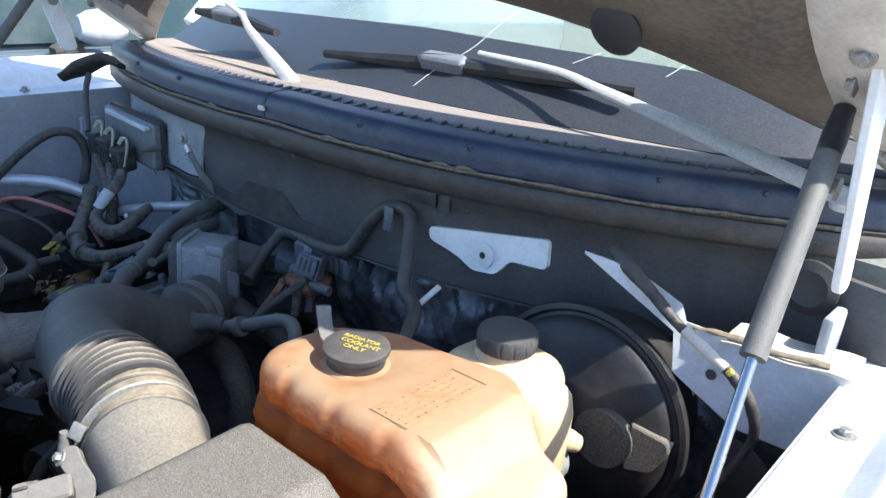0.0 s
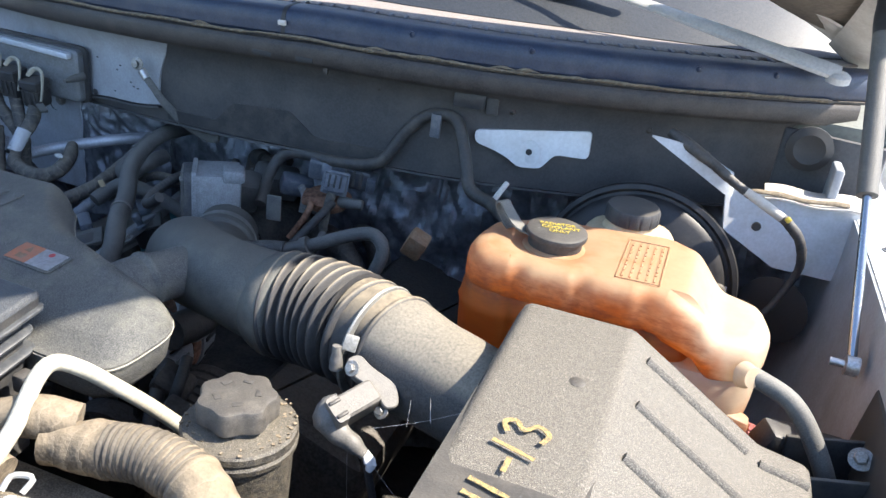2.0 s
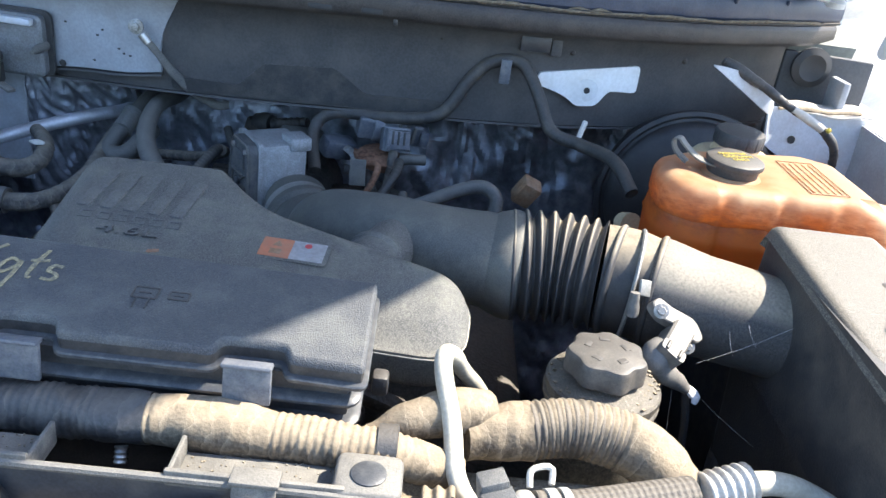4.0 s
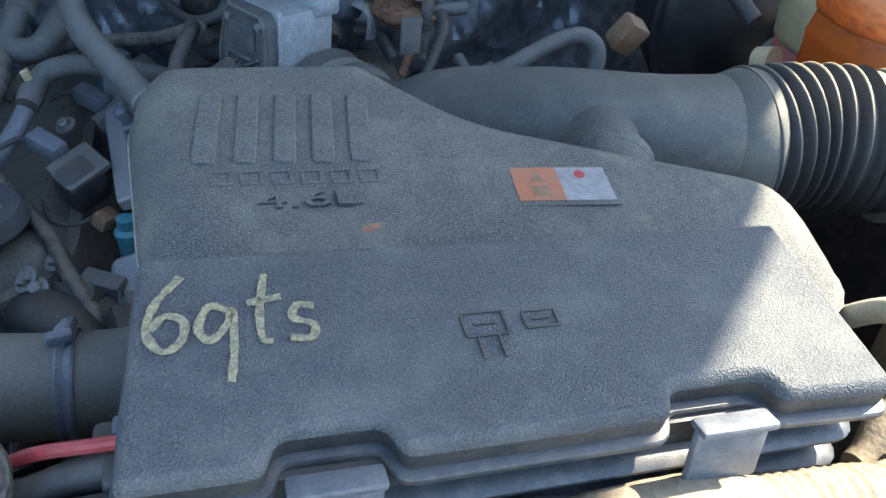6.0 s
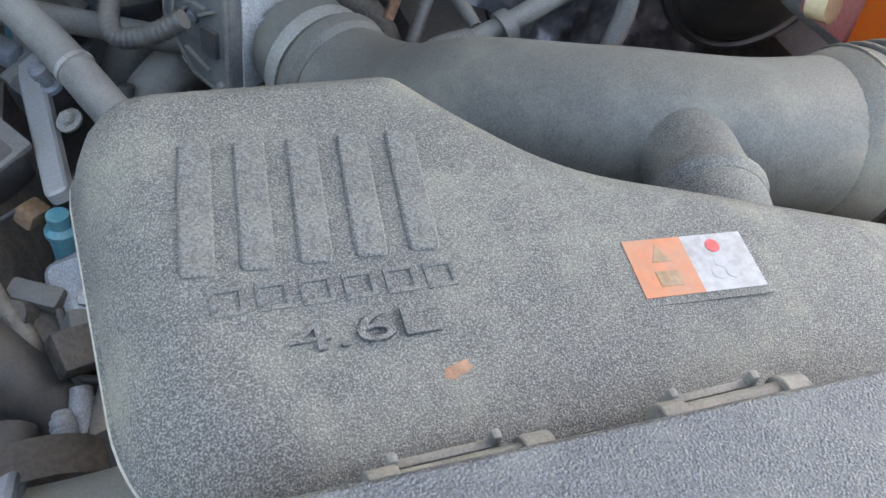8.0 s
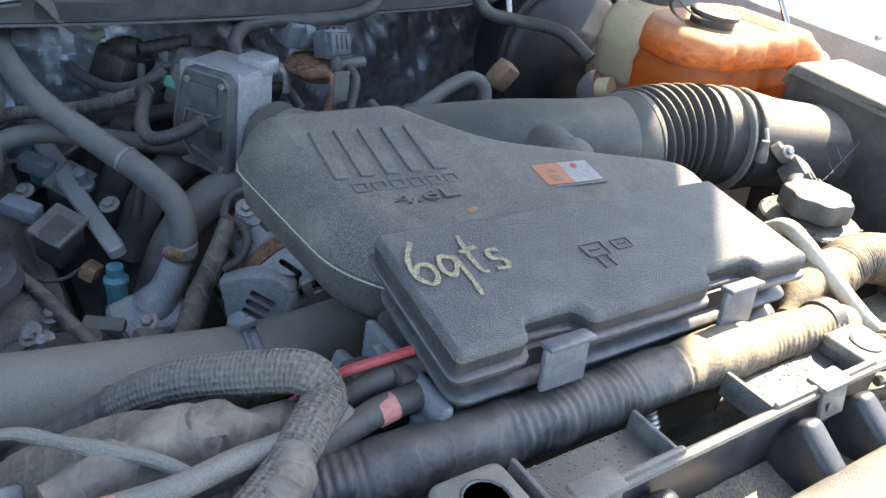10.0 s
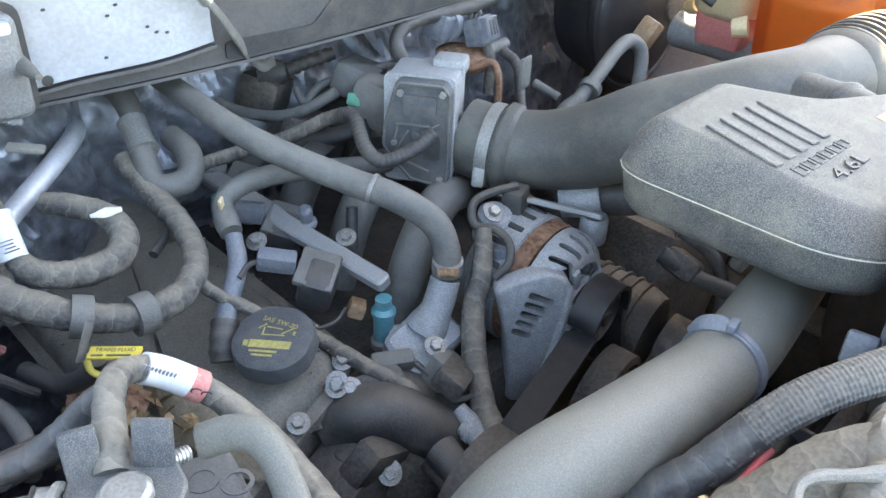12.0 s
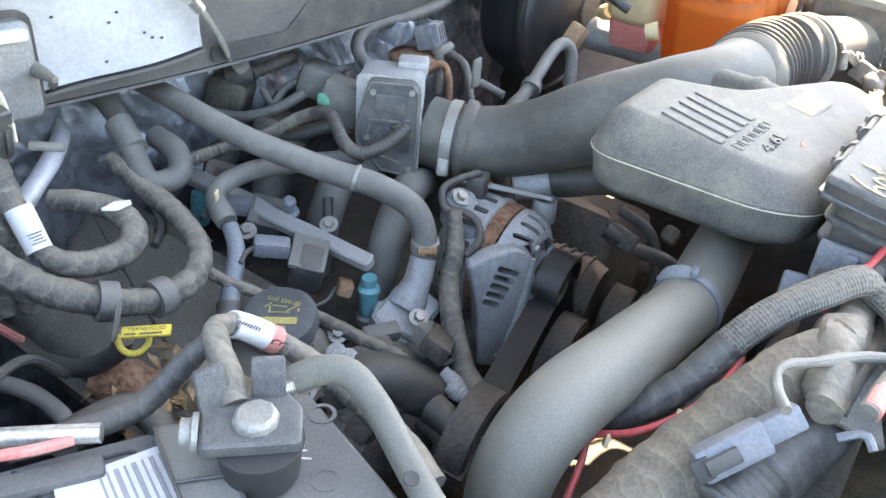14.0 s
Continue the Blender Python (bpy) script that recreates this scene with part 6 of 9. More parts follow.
part("clip", box((0.719, 0.724, 1.115), (0.006, 0.005, 0.007), 0.0015, (0, 40, 20)), YELLOW, loom, "yellow plastic clip")

deck = thing("apron_bracket", (0.75, 0.3, 0.95), "black ribbed plastic splash bracket beside the fender", "bracket")
part("plate", box((0.765, 0.30, 0.985), (0.07, 0.36, 0.006), 0.002), BLACK, deck)
for y in (0.14, 0.20, 0.27, 0.34, 0.40):
    part("web", box((0.768, y, 1.008), (0.075, 0.005, 0.045), 0.002, (0, -6, 12)), BLACK, deck)
part("rail", box((0.790, 0.28, 1.03), (0.008, 0.34, 0.07), 0.003, (0, 6, -3)), BLACK, deck)
bolts(deck, [(0.778, 0.245, 1.030), (0.775, 0.16, 1.022), (0.785, 0.37, 1.036)], (-0.3, -0.6, 0.8))
part("connector", box((0.725, 0.405, 1.01), (0.035, 0.026, 0.026), 0.004, (10, 20, 30)), BLACK, deck)
part("wire_loop", tube([(0.735, 0.39, 1.0), (0.715, 0.42, 0.99), (0.70, 0.43, 1.0), (0.705, 0.41, 1.012)], 0.004, 8, 0.005), PINK, deck)

# ---- power steering reservoir
ps = thing("steering_fluid_reservoir", (0.325, 0.16, 0.9), "dusty black steering fluid reservoir with lobed cap", "fluid reservoir")
part("bottle", lathe([(0.030, -0.17), (0.036, -0.12), (0.040, -0.04), (0.041, -0.014), (0.0440, -0.013), (0.0445, -0.009), (0.0430, -0.007), (0.0430, -0.005), (0.0440, -0.004), (0.0438, 0.001), (0.0420, 0.003), (0.024, 0.006), (0.020, 0.010)], (0.325, 0.163, 1.040), seg=36), OILY, ps, "dirt-caked black bottle")
part("cap", lathe([(0.026, 0.004), (0.029, 0.006), (0.029, 0.020), (0.0275, 0.023), (0.024, 0.0245), (0.0, 0.0245)], (0.323, 0.163, 1.0445), seg=84, ripple=lambda a, i: 1 + 0.065 * math.cos(a * 7) * (1 if i < 4 else 0.6)), CAPGREY, ps, "grey-brown lobed screw cap")
glyph2 = finish(box((0, 0, 0), (0.008, 0.005, 0.0006), 0.0002), BLACK)
dirt = bmesh.new()
for i in range(60):
    a_, r_ = random.uniform(0, 6.283), random.uniform(0.031, 0.043)
    box((0.325 + r_ * math.cos(a_), 0.163 + r_ * math.sin(a_), 1.0442), (random.uniform(0.001, 0.003), random.uniform(0.001, 0.003), 0.001), 0, (0, 0, random.uniform(0, 90)), bm=dirt)
tagged(part("dirt_crumbs", dirt, TAN, ps, "brown dirt crumbs on the shoulder"), "brown dirt crumbs on the shoulder", "", "", "stuff")
spread("cap_symbol", glyph2, ps, [Matrix.Translation((0.323 + 0.0155 * math.cos(a), 0.163 + 0.0155 * math.sin(a), 1.0692)) @ pose(0, 0, 0, 0, 0, math.degrees(a) + 90) for a in (0.4, 1.6, 2.7, 4.0, 5.3)])

# ---------------------------------------------------------------- looms and pipes along the front
loom2 = thing("main_loom", (0.0, 0.06, 1.03), "thick dust-coated taped wiring loom across the front", "wiring loom")


def conduit(s, n, a):
    """Stretches of corrugated conduit between cloth tape turns."""
    return 1 + (0.035 * math.sin(2 * math.pi * s / 0.0052) if 0.03 < s % 0.16 < 0.12 else 0.02 + 0.03 * noise.noise(Vector((s * 60, math.cos(a) * 2, math.sin(a) * 2))))


part("tan_stretch", tube([(0.215, 0.052, 1.034), (0.168, 0.050, 1.046), (0.10, 0.053, 1.048), (0.06, 0.054, 1.050), (0.0, 0.058, 1.046), (-0.03, 0.059, 1.045)], [0.011, 0.0145, 0.015, 0.017, 0.0155, 0.0150], 28, 0.0013, shape=conduit, rough=0.0016), TAN, loom2, "tan dust-coated conduit with cloth tape turns", 60)
# Black tape; the shade on this half of the loom is partly in its colour.
part("dark_stretch", tube([(0.022, 0.057, 1.0475), (-0.02, 0.0585, 1.0455), (-0.07, 0.060, 1.044), (-0.14, 0.068, 1.038), (-0.21, 0.086, 1.022), (-0.29, 0.115, 1.002), (-0.35, 0.13, 0.985)], [0.0162, 0.0163, 0.0160, 0.017, 0.021, 0.024, 0.022], 28, 0.0013, shape=conduit, rough=0.0022), LOOMBLACK, loom2, "black cloth-taped stretch", 60)
part("branch_sleeve", tube([(0.155, 0.070, 1.044), (0.181, 0.079, 1.050), (0.212, 0.091, 1.053), (0.233, 0.101, 1.049)], [0.006, 0.013, 0.016, 0.014], 18, 0.004, rough=0.0008), TAN, loom2, "gathered tan cloth sleeve")
part("dark_band", lathe([(0.0135, -0.0065), (0.0156, -0.006), (0.0156, 0.006), (0.0135, 0.0065)], (0.169, 0.052, 1.048), (1, 0, 0.05), 20), BLACK, loom2, "black tape band")
part("stud", tube([(0.005, 0.050, 1.030), (0.006, 0.044, 1.021)], 0.004, 10, 0.0008, shape=ridged(0.003, 0.12)), STEEL, loom2, "small threaded stud")
TAPED = [(0.218, 0.086, 1.037), (0.255, 0.096, 1.038), (0.294, 0.101, 1.042), (0.328, 0.097, 1.038), (0.351, 0.088, 1.030), (0.370, 0.082, 1.005), (0.389, 0.075, 0.958)]


def bound(s, n, a):
    """Ribs in the bare middle stretch, loose tape turns on both sides of it."""
    if 0.048 < s < 0.112:
        return 0.95 + 0.03 * math.sin(2 * math.pi * s / 0.0056)
    return 1 + 0.03 * noise.noise(Vector((s * 55, math.cos(a) * 2, math.sin(a) * 2))) + 0.012 * math.sin(2 * math.pi * s / 0.014 + 2 * noise.noise(Vector((s * 30, a, 0))))


part("taped_hose", tube(TAPED, [0.016, 0.020, 0.0205, 0.0215, 0.021, 0.020, 0.019], 28, 0.0014, shape=bound, rough=0.0012), TAN, loom2, "tan cloth-taped hose", 60)
run_t, _ = even_path(TAPED, 0.0014)
bare = [p for i, p in enumerate(run_t) if 0.046 < i * 0.0014 < 0.114]
part("ribbed_conduit", tube(bare[::6], [0.0196, 0.0199, 0.0202], 28, 0.0009, shape=ridged(0.0056, 0.035)), RIBBED, loom2, "bare ribbed conduit", 70)

ac = thing("refrigerant_line", (0.25, 0.03, 1.0), "pale bent metal refrigerant line with clips", "pipe")
part("pipe", tube([(0.257, 0.215, 0.962), (0.240, 0.191, 0.996), (0.230, 0.175, 1.018), (0.217, 0.155, 1.043), (0.208, 0.132, 1.069), (0.200, 0.115, 1.081), (0.200, 0.098, 1.076), (0.208, 0.070, 1.058), (0.213, 0.040, 1.042), (0.226, 0.022, 1.034), (0.245, 0.016, 1.034), (0.262, 0.020, 1.036)], 0.0062, 16, 0.004), PIPE, ac, "pale sand-coloured bent pipe")
part("clip_block", box((0.236, 0.005, 1.054), (0.020, 0.016, 0.017), 0.0015, (0, -10, 15)), BAR, ac, "dark grey plastic clip block")
part("clip_block", box((0.232, 0.016, 1.058), (0.017, 0.013, 0.019), 0.0015, (0, -10, 15)), BAR, ac)
part("clip_stem", box((0.238, 0.000, 1.035), (0.016, 0.014, 0.024), 0.002, (0, 10, 20)), BLACK, ac)
part("wire_loop", tube([(0.253, 0.017, 1.061), (0.254, 0.025, 1.067), (0.266, 0.029, 1.067), (0.266, 0.020, 1.062)], 0.002, 8, 0.003), CLIPSTEEL, ac, "bent wire clip")
part("crimp", tube([(0.244, 0.005, 1.052), (0.257, 0.007, 1.052)], [0.010, 0.0125, 0.0125, 0.009], 18, 0.002), CLIPSTEEL, ac, "steel spring lock collar")
ring_band([(0.266, 0.008, 1.052), (0.280, 0.011, 1.052)], 0.0128, 0.006, CLIPSTEEL, "crimp_ring", ac, 20)
ring_band([(0.274, 0.010, 1.052), (0.288, 0.013, 1.052)], 0.0128, 0.005, CLIPSTEEL, "crimp_ring", ac, 20)
part("rubber_hose", tube([(0.257, 0.007, 1.052), (0.280, 0.011, 1.052), (0.316, 0.021, 1.053), (0.354, 0.031, 1.055)], 0.0122, 20, 0.0015), BRAIDHOSE, ac, "braided brown-black rubber hose", 70)
part("crimp", tube([(0.381, 0.072, 1.021), (0.414, 0.082, 1.026)], 0.0142, 18, 0.0012, shape=ridged(0.0068, 0.10)), CLIPSTEEL, ac, "ribbed steel ferrule", 70)
part("pipe_end", tube([(0.407, 0.082, 1.024), (0.440, 0.089, 1.023), (0.471, 0.092, 1.011), (0.501, 0.083, 0.998)], 0.0085, 14, 0.004), PIPE, ac)

deckpipes = thing("cooler_line", (0.25, 0.02, 1.0), "thin tan cooler pipe with ribbed coupling", "pipe")
part("pipe", tube([(0.166, 0.004, 1.034), (0.190, 0.000, 1.037), (0.214, 0.003, 1.041), (0.239, 0.003, 1.041)], 0.0035, 10, 0.006), TAN, deckpipes)
part("pipe", tube([(0.172, 0.024, 1.030), (0.198, 0.024, 1.031), (0.227, 0.024, 1.033)], 0.006, 12, 0.006), TAN, deckpipes)
part("coupling", tube([(0.193, 0.021, 1.034), (0.213, 0.021, 1.037)], 0.011, 16, 0.001, shape=ridged(0.008, 0.12)), TAN, deckpipes, "ribbed coupling", 70)
debris = bmesh.new()
for i in range(120):
    a = Vector((0.303, 0.004, 1.026)) + Vector((random.gauss(0, 0.022), random.gauss(0, 0.008), 0.0))
    a.z = 1.003 + random.uniform(0, 0.004)
    box(a, (random.uniform(0.002, 0.006), random.uniform(0.001, 0.003), 0.0012), 0, (random.uniform(-40, 40), random.uniform(-40, 40), random.uniform(0, 180)), bm=debris)
solo("leaf_litter", debris, LEAF, "dry leaf crumbs lying on the plastic deck", "debris", kind="stuff")
tray = thing("deck_bracket", (0.38, 0.0, 1.0), "black plastic bracket on the radiator deck", "bracket")
part("block", box((0.256, -0.016, 1.035), (0.022, 0.014, 0.014), 0.002), BLACK, tray)
part("rail", box((0.34, -0.010, 1.006), (0.10, 0.006, 0.012), 0.002), BLACK, tray)
part("panel", layers(rounded([(0.345, 0.035), (0.40, 0.028), (0.43, 0.04), (0.425, 0.075), (0.36, 0.078)], 0.014), [(0.998, 0.0), (1.005, 0.001), (1.010, 0.006)]), DUSTFLOOR, tray, "dusty rounded panel edge")

# ---- wiring heap beside the fuse box


def woven(s, n, a):
    """Crossing strands of a braid, with slow lumps along its run."""
    k, m = math.sin(2 * math.pi * s / 0.0065 + 5 * a), math.sin(2 * math.pi * s / 0.0065 - 5 * a)
    return 1 + 0.008 * max(k, m) + 0.09 * noise.noise(Vector((s * 25, 0.3, 0.7)))


heap = thing("wiring_heap", (-0.25, 0.12, 0.95), "heap of sleeved cables beside the fuse box", "wiring loom")
part("braided_sleeve", hose([(-0.305, 0.225, 0.964), (-0.295, 0.201, 0.985), (-0.276, 0.180, 1.010), (-0.253, 0.165, 1.037), (-0.232, 0.151, 1.053), (-0.205, 0.133, 1.063), (-0.182, 0.116, 1.069), (-0.175, 0.105, 1.061), (-0.191, 0.088, 1.061), (-0.210, 0.072, 1.057), (-0.234, 0.058, 1.052)], [0.010, 0.0125, 0.0135, 0.014, 0.014, 0.0145, 0.015, 0.0145, 0.014, 0.014, 0.013], 30, 0.0016, flat=0.8, shape=woven), MESH, heap, "grey braided sleeve bent over", 60)
part("red_wire", hose([(-0.364, 0.211, 0.948), (-0.340, 0.215, 0.964), (-0.327, 0.217, 0.974), (-0.322, 0.193, 0.989), (-0.305, 0.174, 1.002), (-0.281, 0.161, 1.015), (-0.255, 0.157, 1.027)], 0.0032, 10, 0.006), RED, heap, "red wire")
part("red_wire", hose([(-0.108, 0.110, 1.070), (-0.136, 0.114, 1.065), (-0.162, 0.121, 1.056), (-0.181, 0.130, 1.037)], 0.0035, 10, 0.006), RED, heap, "red wire")
for q, mt, r in (([(-0.105, 0.107, 1.060), (-0.143, 0.111, 1.053), (-0.171, 0.112, 1.043), (-0.198, 0.123, 1.028)], RUBBER, 0.009), ([(-0.107, 0.096, 1.052), (-0.148, 0.093, 1.053), (-0.178, 0.090, 1.047), (-0.214, 0.093, 1.041), (-0.248, 0.097, 1.038), (-0.275, 0.098, 1.031)], RUBBER, 0.0095)):
    part("battery_cable", hose(q, r, 14, 0.006, rough=0.0008), mt, heap, "black battery cable")
part("red_band", hose([(-0.143, 0.093, 1.053), (-0.153, 0.092, 1.052)], 0.0098, 14, 0.004), PINK, heap, "faded red band")
part("cable_tie", tube([(-0.307, 0.091, 1.040), (-0.302, 0.080, 1.046), (-0.307, 0.073, 1.042)], 0.0025, 8, 0.004), BLUEGREY, heap)
part("twisted_wire", hose([(-0.340, 0.117, 1.067), (-0.320, 0.127, 1.065), (-0.305, 0.129, 1.067), (-0.283, 0.114, 1.065), (-0.257, 0.095, 1.063), (-0.244, 0.076, 1.063)], 0.0042, 10, 0.004, rough=0.001), HOSE, heap, "twisted grey wire pair")
part("taped_trunk", tube([(-0.233, 0.109, 1.060), (-0.263, 0.125, 1.040), (-0.291, 0.139, 1.015), (-0.323, 0.153, 0.993), (-0.364, 0.167, 0.975), (-0.403, 0.176, 0.959)], [0.010, 0.020, 0.025, 0.027, 0.027, 0.026], 26, 0.003, shape=taped(0.02, 0.012), flat=0.9), BUNDLE, heap, "thick tan cloth-taped bundle", 60)
part("tape_wrap", hose([(-0.306, 0.226, 0.964), (-0.295, 0.201, 0.985), (-0.276, 0.180, 1.010), (-0.256, 0.167, 1.034)], [0.0112, 0.0132, 0.0143, 0.0146], 24, 0.0022, flat=0.85, shape=taped(0.012, 0.03)), LOOMBLACK, heap, "dark tape wound over the sleeve", 60)
C0 = flat_on((-0.338, 0.135, 1.025), Vector((-0.313, 0.118, 1.044)) - Vector((-0.354, 0.151, 1.017)), Vector((-0.336, 0.143, 1.034)) - Vector((-0.337, 0.133, 1.024)))
part("connector_body", box(C0 @ Vector((0, 0, 0)), (0.042, 0.020, 0.016), 0.003, C0.to_3x3().to_4x4()), BLUEGREY, heap, "grey plastic connector")
part("connector_nose", box(C0 @ Vector((0.030, 0.001, 0)), (0.026, 0.015, 0.012), 0.002, C0.to_3x3().to_4x4()), BLUEGREY, heap)
part("connector_catch", box(C0 @ Vector((-0.008, 0, 0.010)), (0.020, 0.009, 0.004), 0.001, C0.to_3x3().to_4x4()), BLACK, heap)
part("connector_socket", box(C0 @ Vector((-0.020, 0, 0.0085)), (0.010, 0.013, 0.002), 0.0005, C0.to_3x3().to_4x4()), INK, heap)
part("side_plate", box((-0.246, 0.095, 1.033), (0.07, 0.04, 0.004), 0.002, (25, -12, 20)), COVER, heap, "grey sheet of splash guard")
part("wrapped_branch", tube([(-0.297, 0.101, 1.046), (-0.265, 0.107, 1.050), (-0.235, 0.112, 1.049), (-0.199, 0.108, 1.043), (-0.165, 0.110, 1.043)], [0.010, 0.015, 0.017, 0.014, 0.010], 20, 0.003, shape=taped(0.016, 0.05), rough=0.004), TAPE, heap, "cloth-wrapped cable branch")
part("pale_cable", tube([(-0.300, 0.083, 1.058), (-0.278, 0.081, 1.059), (-0.253, 0.077, 1.063), (-0.228, 0.082, 1.062), (-0.198, 0.088, 1.057), (-0.166, 0.096, 1.053)], 0.0055, 14, 0.005), HOSE, heap, "grey cable")
part("faded_sleeve", tube([(-0.298, 0.082, 1.058), (-0.273, 0.080, 1.059)], 0.0060, 14, 0.005), PINK, heap, "faded red sleeve")
part("taped_knot", tube([(-0.203, 0.080, 1.060), (-0.210, 0.067, 1.055), (-0.223, 0.060, 1.051), (-0.240, 0.057, 1.048)], [0.010, 0.012, 0.011, 0.009], 16, 0.003, shape=taped(0.008, 0.09), rough=0.002), TAPE, heap, "knotted tape end")
for px in ((-0.306, 0.173, 1.002), (-0.326, 0.207, 0.977)):
    part("tape_tag", box(px, (0.007, 0.003, 0.010), 0.0005, (10, 20, 30)), CREAM, heap)

# ---- large cold air pipe
pipe = thing("air_inlet_pipe", (-0.25, 0.25, 0.95), "olive-grey rubber inlet pipe with strap clamp", "pipe")
INLET = [(0.03, 0.246, 0.978), (-0.069, 0.231, 0.988), (-0.164, 0.221, 0.990), (-0.268, 0.227, 0.997), (-0.335, 0.236, 0.996), (-0.368, 0.243, 0.972), (-0.379, 0.245, 0.93), (-0.384, 0.240, 0.87), (-0.386, 0.235, 0.80)]
part("pipe", tube(INLET, [0.0262, 0.0258, 0.0258, 0.0264, 0.0268, 0.0268, 0.0270, 0.027], 36, 0.006), DUCT, pipe, "smooth olive-grey pipe", 60)
inlet_run, _ = even_path(INLET, 0.004)
at_strap = min(range(1, len(inlet_run) - 1), key=lambda i: abs(inlet_run[i].x + 0.1675))
SC, SD = inlet_run[at_strap], (inlet_run[at_strap + 1] - inlet_run[at_strap - 1]).normalized()
part("strap", lathe([(0.0255, -0.0045), (0.0278, -0.0045), (0.0284, -0.003), (0.0272, 0.0), (0.0284, 0.003), (0.0278, 0.0045), (0.0255, 0.0045)], SC, SD, 40), LATCH, pipe, "blue-grey plastic strap clamp")
STRAP_UP = SD.cross(Vector((0, 0, 1))).normalized()
part("strap_buckle", tube([SC + (Vector((0, 0, 1)) * math.cos(a) + STRAP_UP * math.sin(a)) * 0.0292 for a in (-0.1, 0.3, 0.7, 1.1)], [0.003, 0.0062, 0.006, 0.003], 10, 0.004, flat=0.6), BLUEGREY, pipe)
part("strap_catch", box(SC + Vector((0, 0, 0.0315)), (0.012, 0.006, 0.006), 0.0015, (0, 0, 10)), BLUEGREY, pipe)

# ---------------------------------------------------------------- engine
engine = thing("engine_block", (-0.05, 0.6, 0.6), "dark grimy V8 engine under hoses and wiring", "engine")
part("block", box((-0.03, 0.73, 0.64), (0.34, 0.52, 0.28), 0.03), GRIME, engine)
part("valve_cover", layers(rounded([(-0.09, -0.17), (0.10, -0.14), (0.10, 0.27), (-0.09, 0.27)], 0.04), [(-0.10, 0.0), (0.012, 0.0), (0.013, -0.008), (0.020, -0.008), (0.022, 0.004), (0.036, 0.010), (0.043, 0.020), (0.046, 0.034)], flat_on((-0.315, 0.66, 0.790), (0.94, 0, 0.34), (0, 1, 0.03))), VALVECOVER, engine, "dark dusty valve cover")
part("valve_cover", layers(rounded(rect(-0.10, -0.27, 0.09, 0.27), 0.03), [(-0.10, 0.0), (0.02, 0.004), (0.04, 0.014), (0.046, 0.03)], flat_on((0.24, 0.68, 0.79), (0.94, 0, -0.34), (0, 1, 0.03))), IRON, engine)
part("front_cover", box((-0.04, 0.475, 0.60), (0.50, 0.05, 0.40), 0.03), GRIME, engine)
part("intake_plenum", hose([(-0.03, 0.72, 0.90), (-0.01, 0.80, 0.91), (0.02, 0.90, 0.91)], [0.05, 0.062, 0.05], 20, 0.012), GRIME, engine, "dark intake plenum")
for k in range(4):
    y = 0.575 + 0.095 * k
    part("runner", hose([(0.00, y + 0.03, 0.90), (-0.055, y + 0.01, 0.915), (-0.105, y - 0.005, 0.88), (-0.135, y - 0.01, 0.81)], [0.024, 0.028, 0.027, 0.026], 18, 0.008), HOSE, engine, "grey plastic intake runner")
    part("runner", hose([(0.03, y + 0.03, 0.90), (0.085, y + 0.02, 0.905), (0.13, y + 0.01, 0.87), (0.15, y, 0.80)], [0.024, 0.027, 0.026, 0.025], 16, 0.01), IRON, engine)
bolts(engine, [(-0.160, 0.609, 0.904), (-0.230, 0.659, 0.905), (-0.257, 0.506, 0.836)], (-0.4, -0.3, 0.9))
part("pin_post", hose([(-0.117, 0.652, 0.905), (-0.128, 0.641, 0.864)], [0.008, 0.009], 14, 0.005), BLACK, engine, "black plastic post")

oil = thing("oil_filler_cap", (-0.285, 0.552, 0.85), "dark slate oil filler cap with yellow print", "oil cap")
OA = Vector((-0.22, -0.12, 0.97)).normalized()
OC = Vector((-0.290, 0.548, 0.883))
cap2 = part("cap", lathe([(0.030, -0.018), (0.0365, -0.014), (0.0365, -0.002), (0.035, 0.003), (0.031, 0.005), (0.0, 0.005)], OC, OA, 48, ripple=lambda a, i: 1 - 0.03 * (1 if 1 <= i <= 3 and math.cos(4 * a) > 0.6 else 0)), LID, oil)
OR_ = Vector((0.62, -0.78, 0.0))
OR_ = (OR_ - OA * OR_.dot(OA)).normalized()
OM = flat_on(OC + OA * 0.0053, OR_, OA.cross(OR_))
writing("cap_print", "SAE 5W-20", OM @ pose(-0.0135, 0.0165, 0.0002, 0, 0, -14), 0.0050, PRINT, cap2, 0.0002)
bm = bmesh.new()
box(OM @ Vector((0.0, -0.009, 0)), (0.036, 0.008, 0.0006), 0, OM.to_3x3().to_4x4(), bm=bm)
box(OM @ Vector((-0.021, -0.009, 0)), (0.004, 0.006, 0.0006), 0, OM.to_3x3().to_4x4(), bm=bm)
part("print_bar", bm, PRINT, cap2, "yellow printed name bar")
bm = bmesh.new()
for (x, y, a, b, r) in ((0.0, 0.001, 0.020, 0.0012, 0), (-0.009, 0.005, 0.0012, 0.008, 0), (0.0, 0.0085, 0.014, 0.0012, -8), (0.012, 0.006, 0.012, 0.0012, 35), (-0.011, 0.010, 0.008, 0.0012, 40), (0.018, 0.004, 0.002, 0.004, 0)):
    box(OM @ Vector((x, y, 0)), (a, b, 0.0006), 0, OM.to_3x3().to_4x4() @ pose(0, 0, 0, 0, 0, r), bm=bm)
part("oil_can_symbol", bm, PRINT, cap2)
bm = bmesh.new()
for k in range(2):
    box(OM @ Vector((-0.004, -0.0165 - 0.004 * k, 0)), (0.024 - 0.006 * k, 0.0022, 0.0006), 0, OM.to_3x3().to_4x4(), bm=bm)
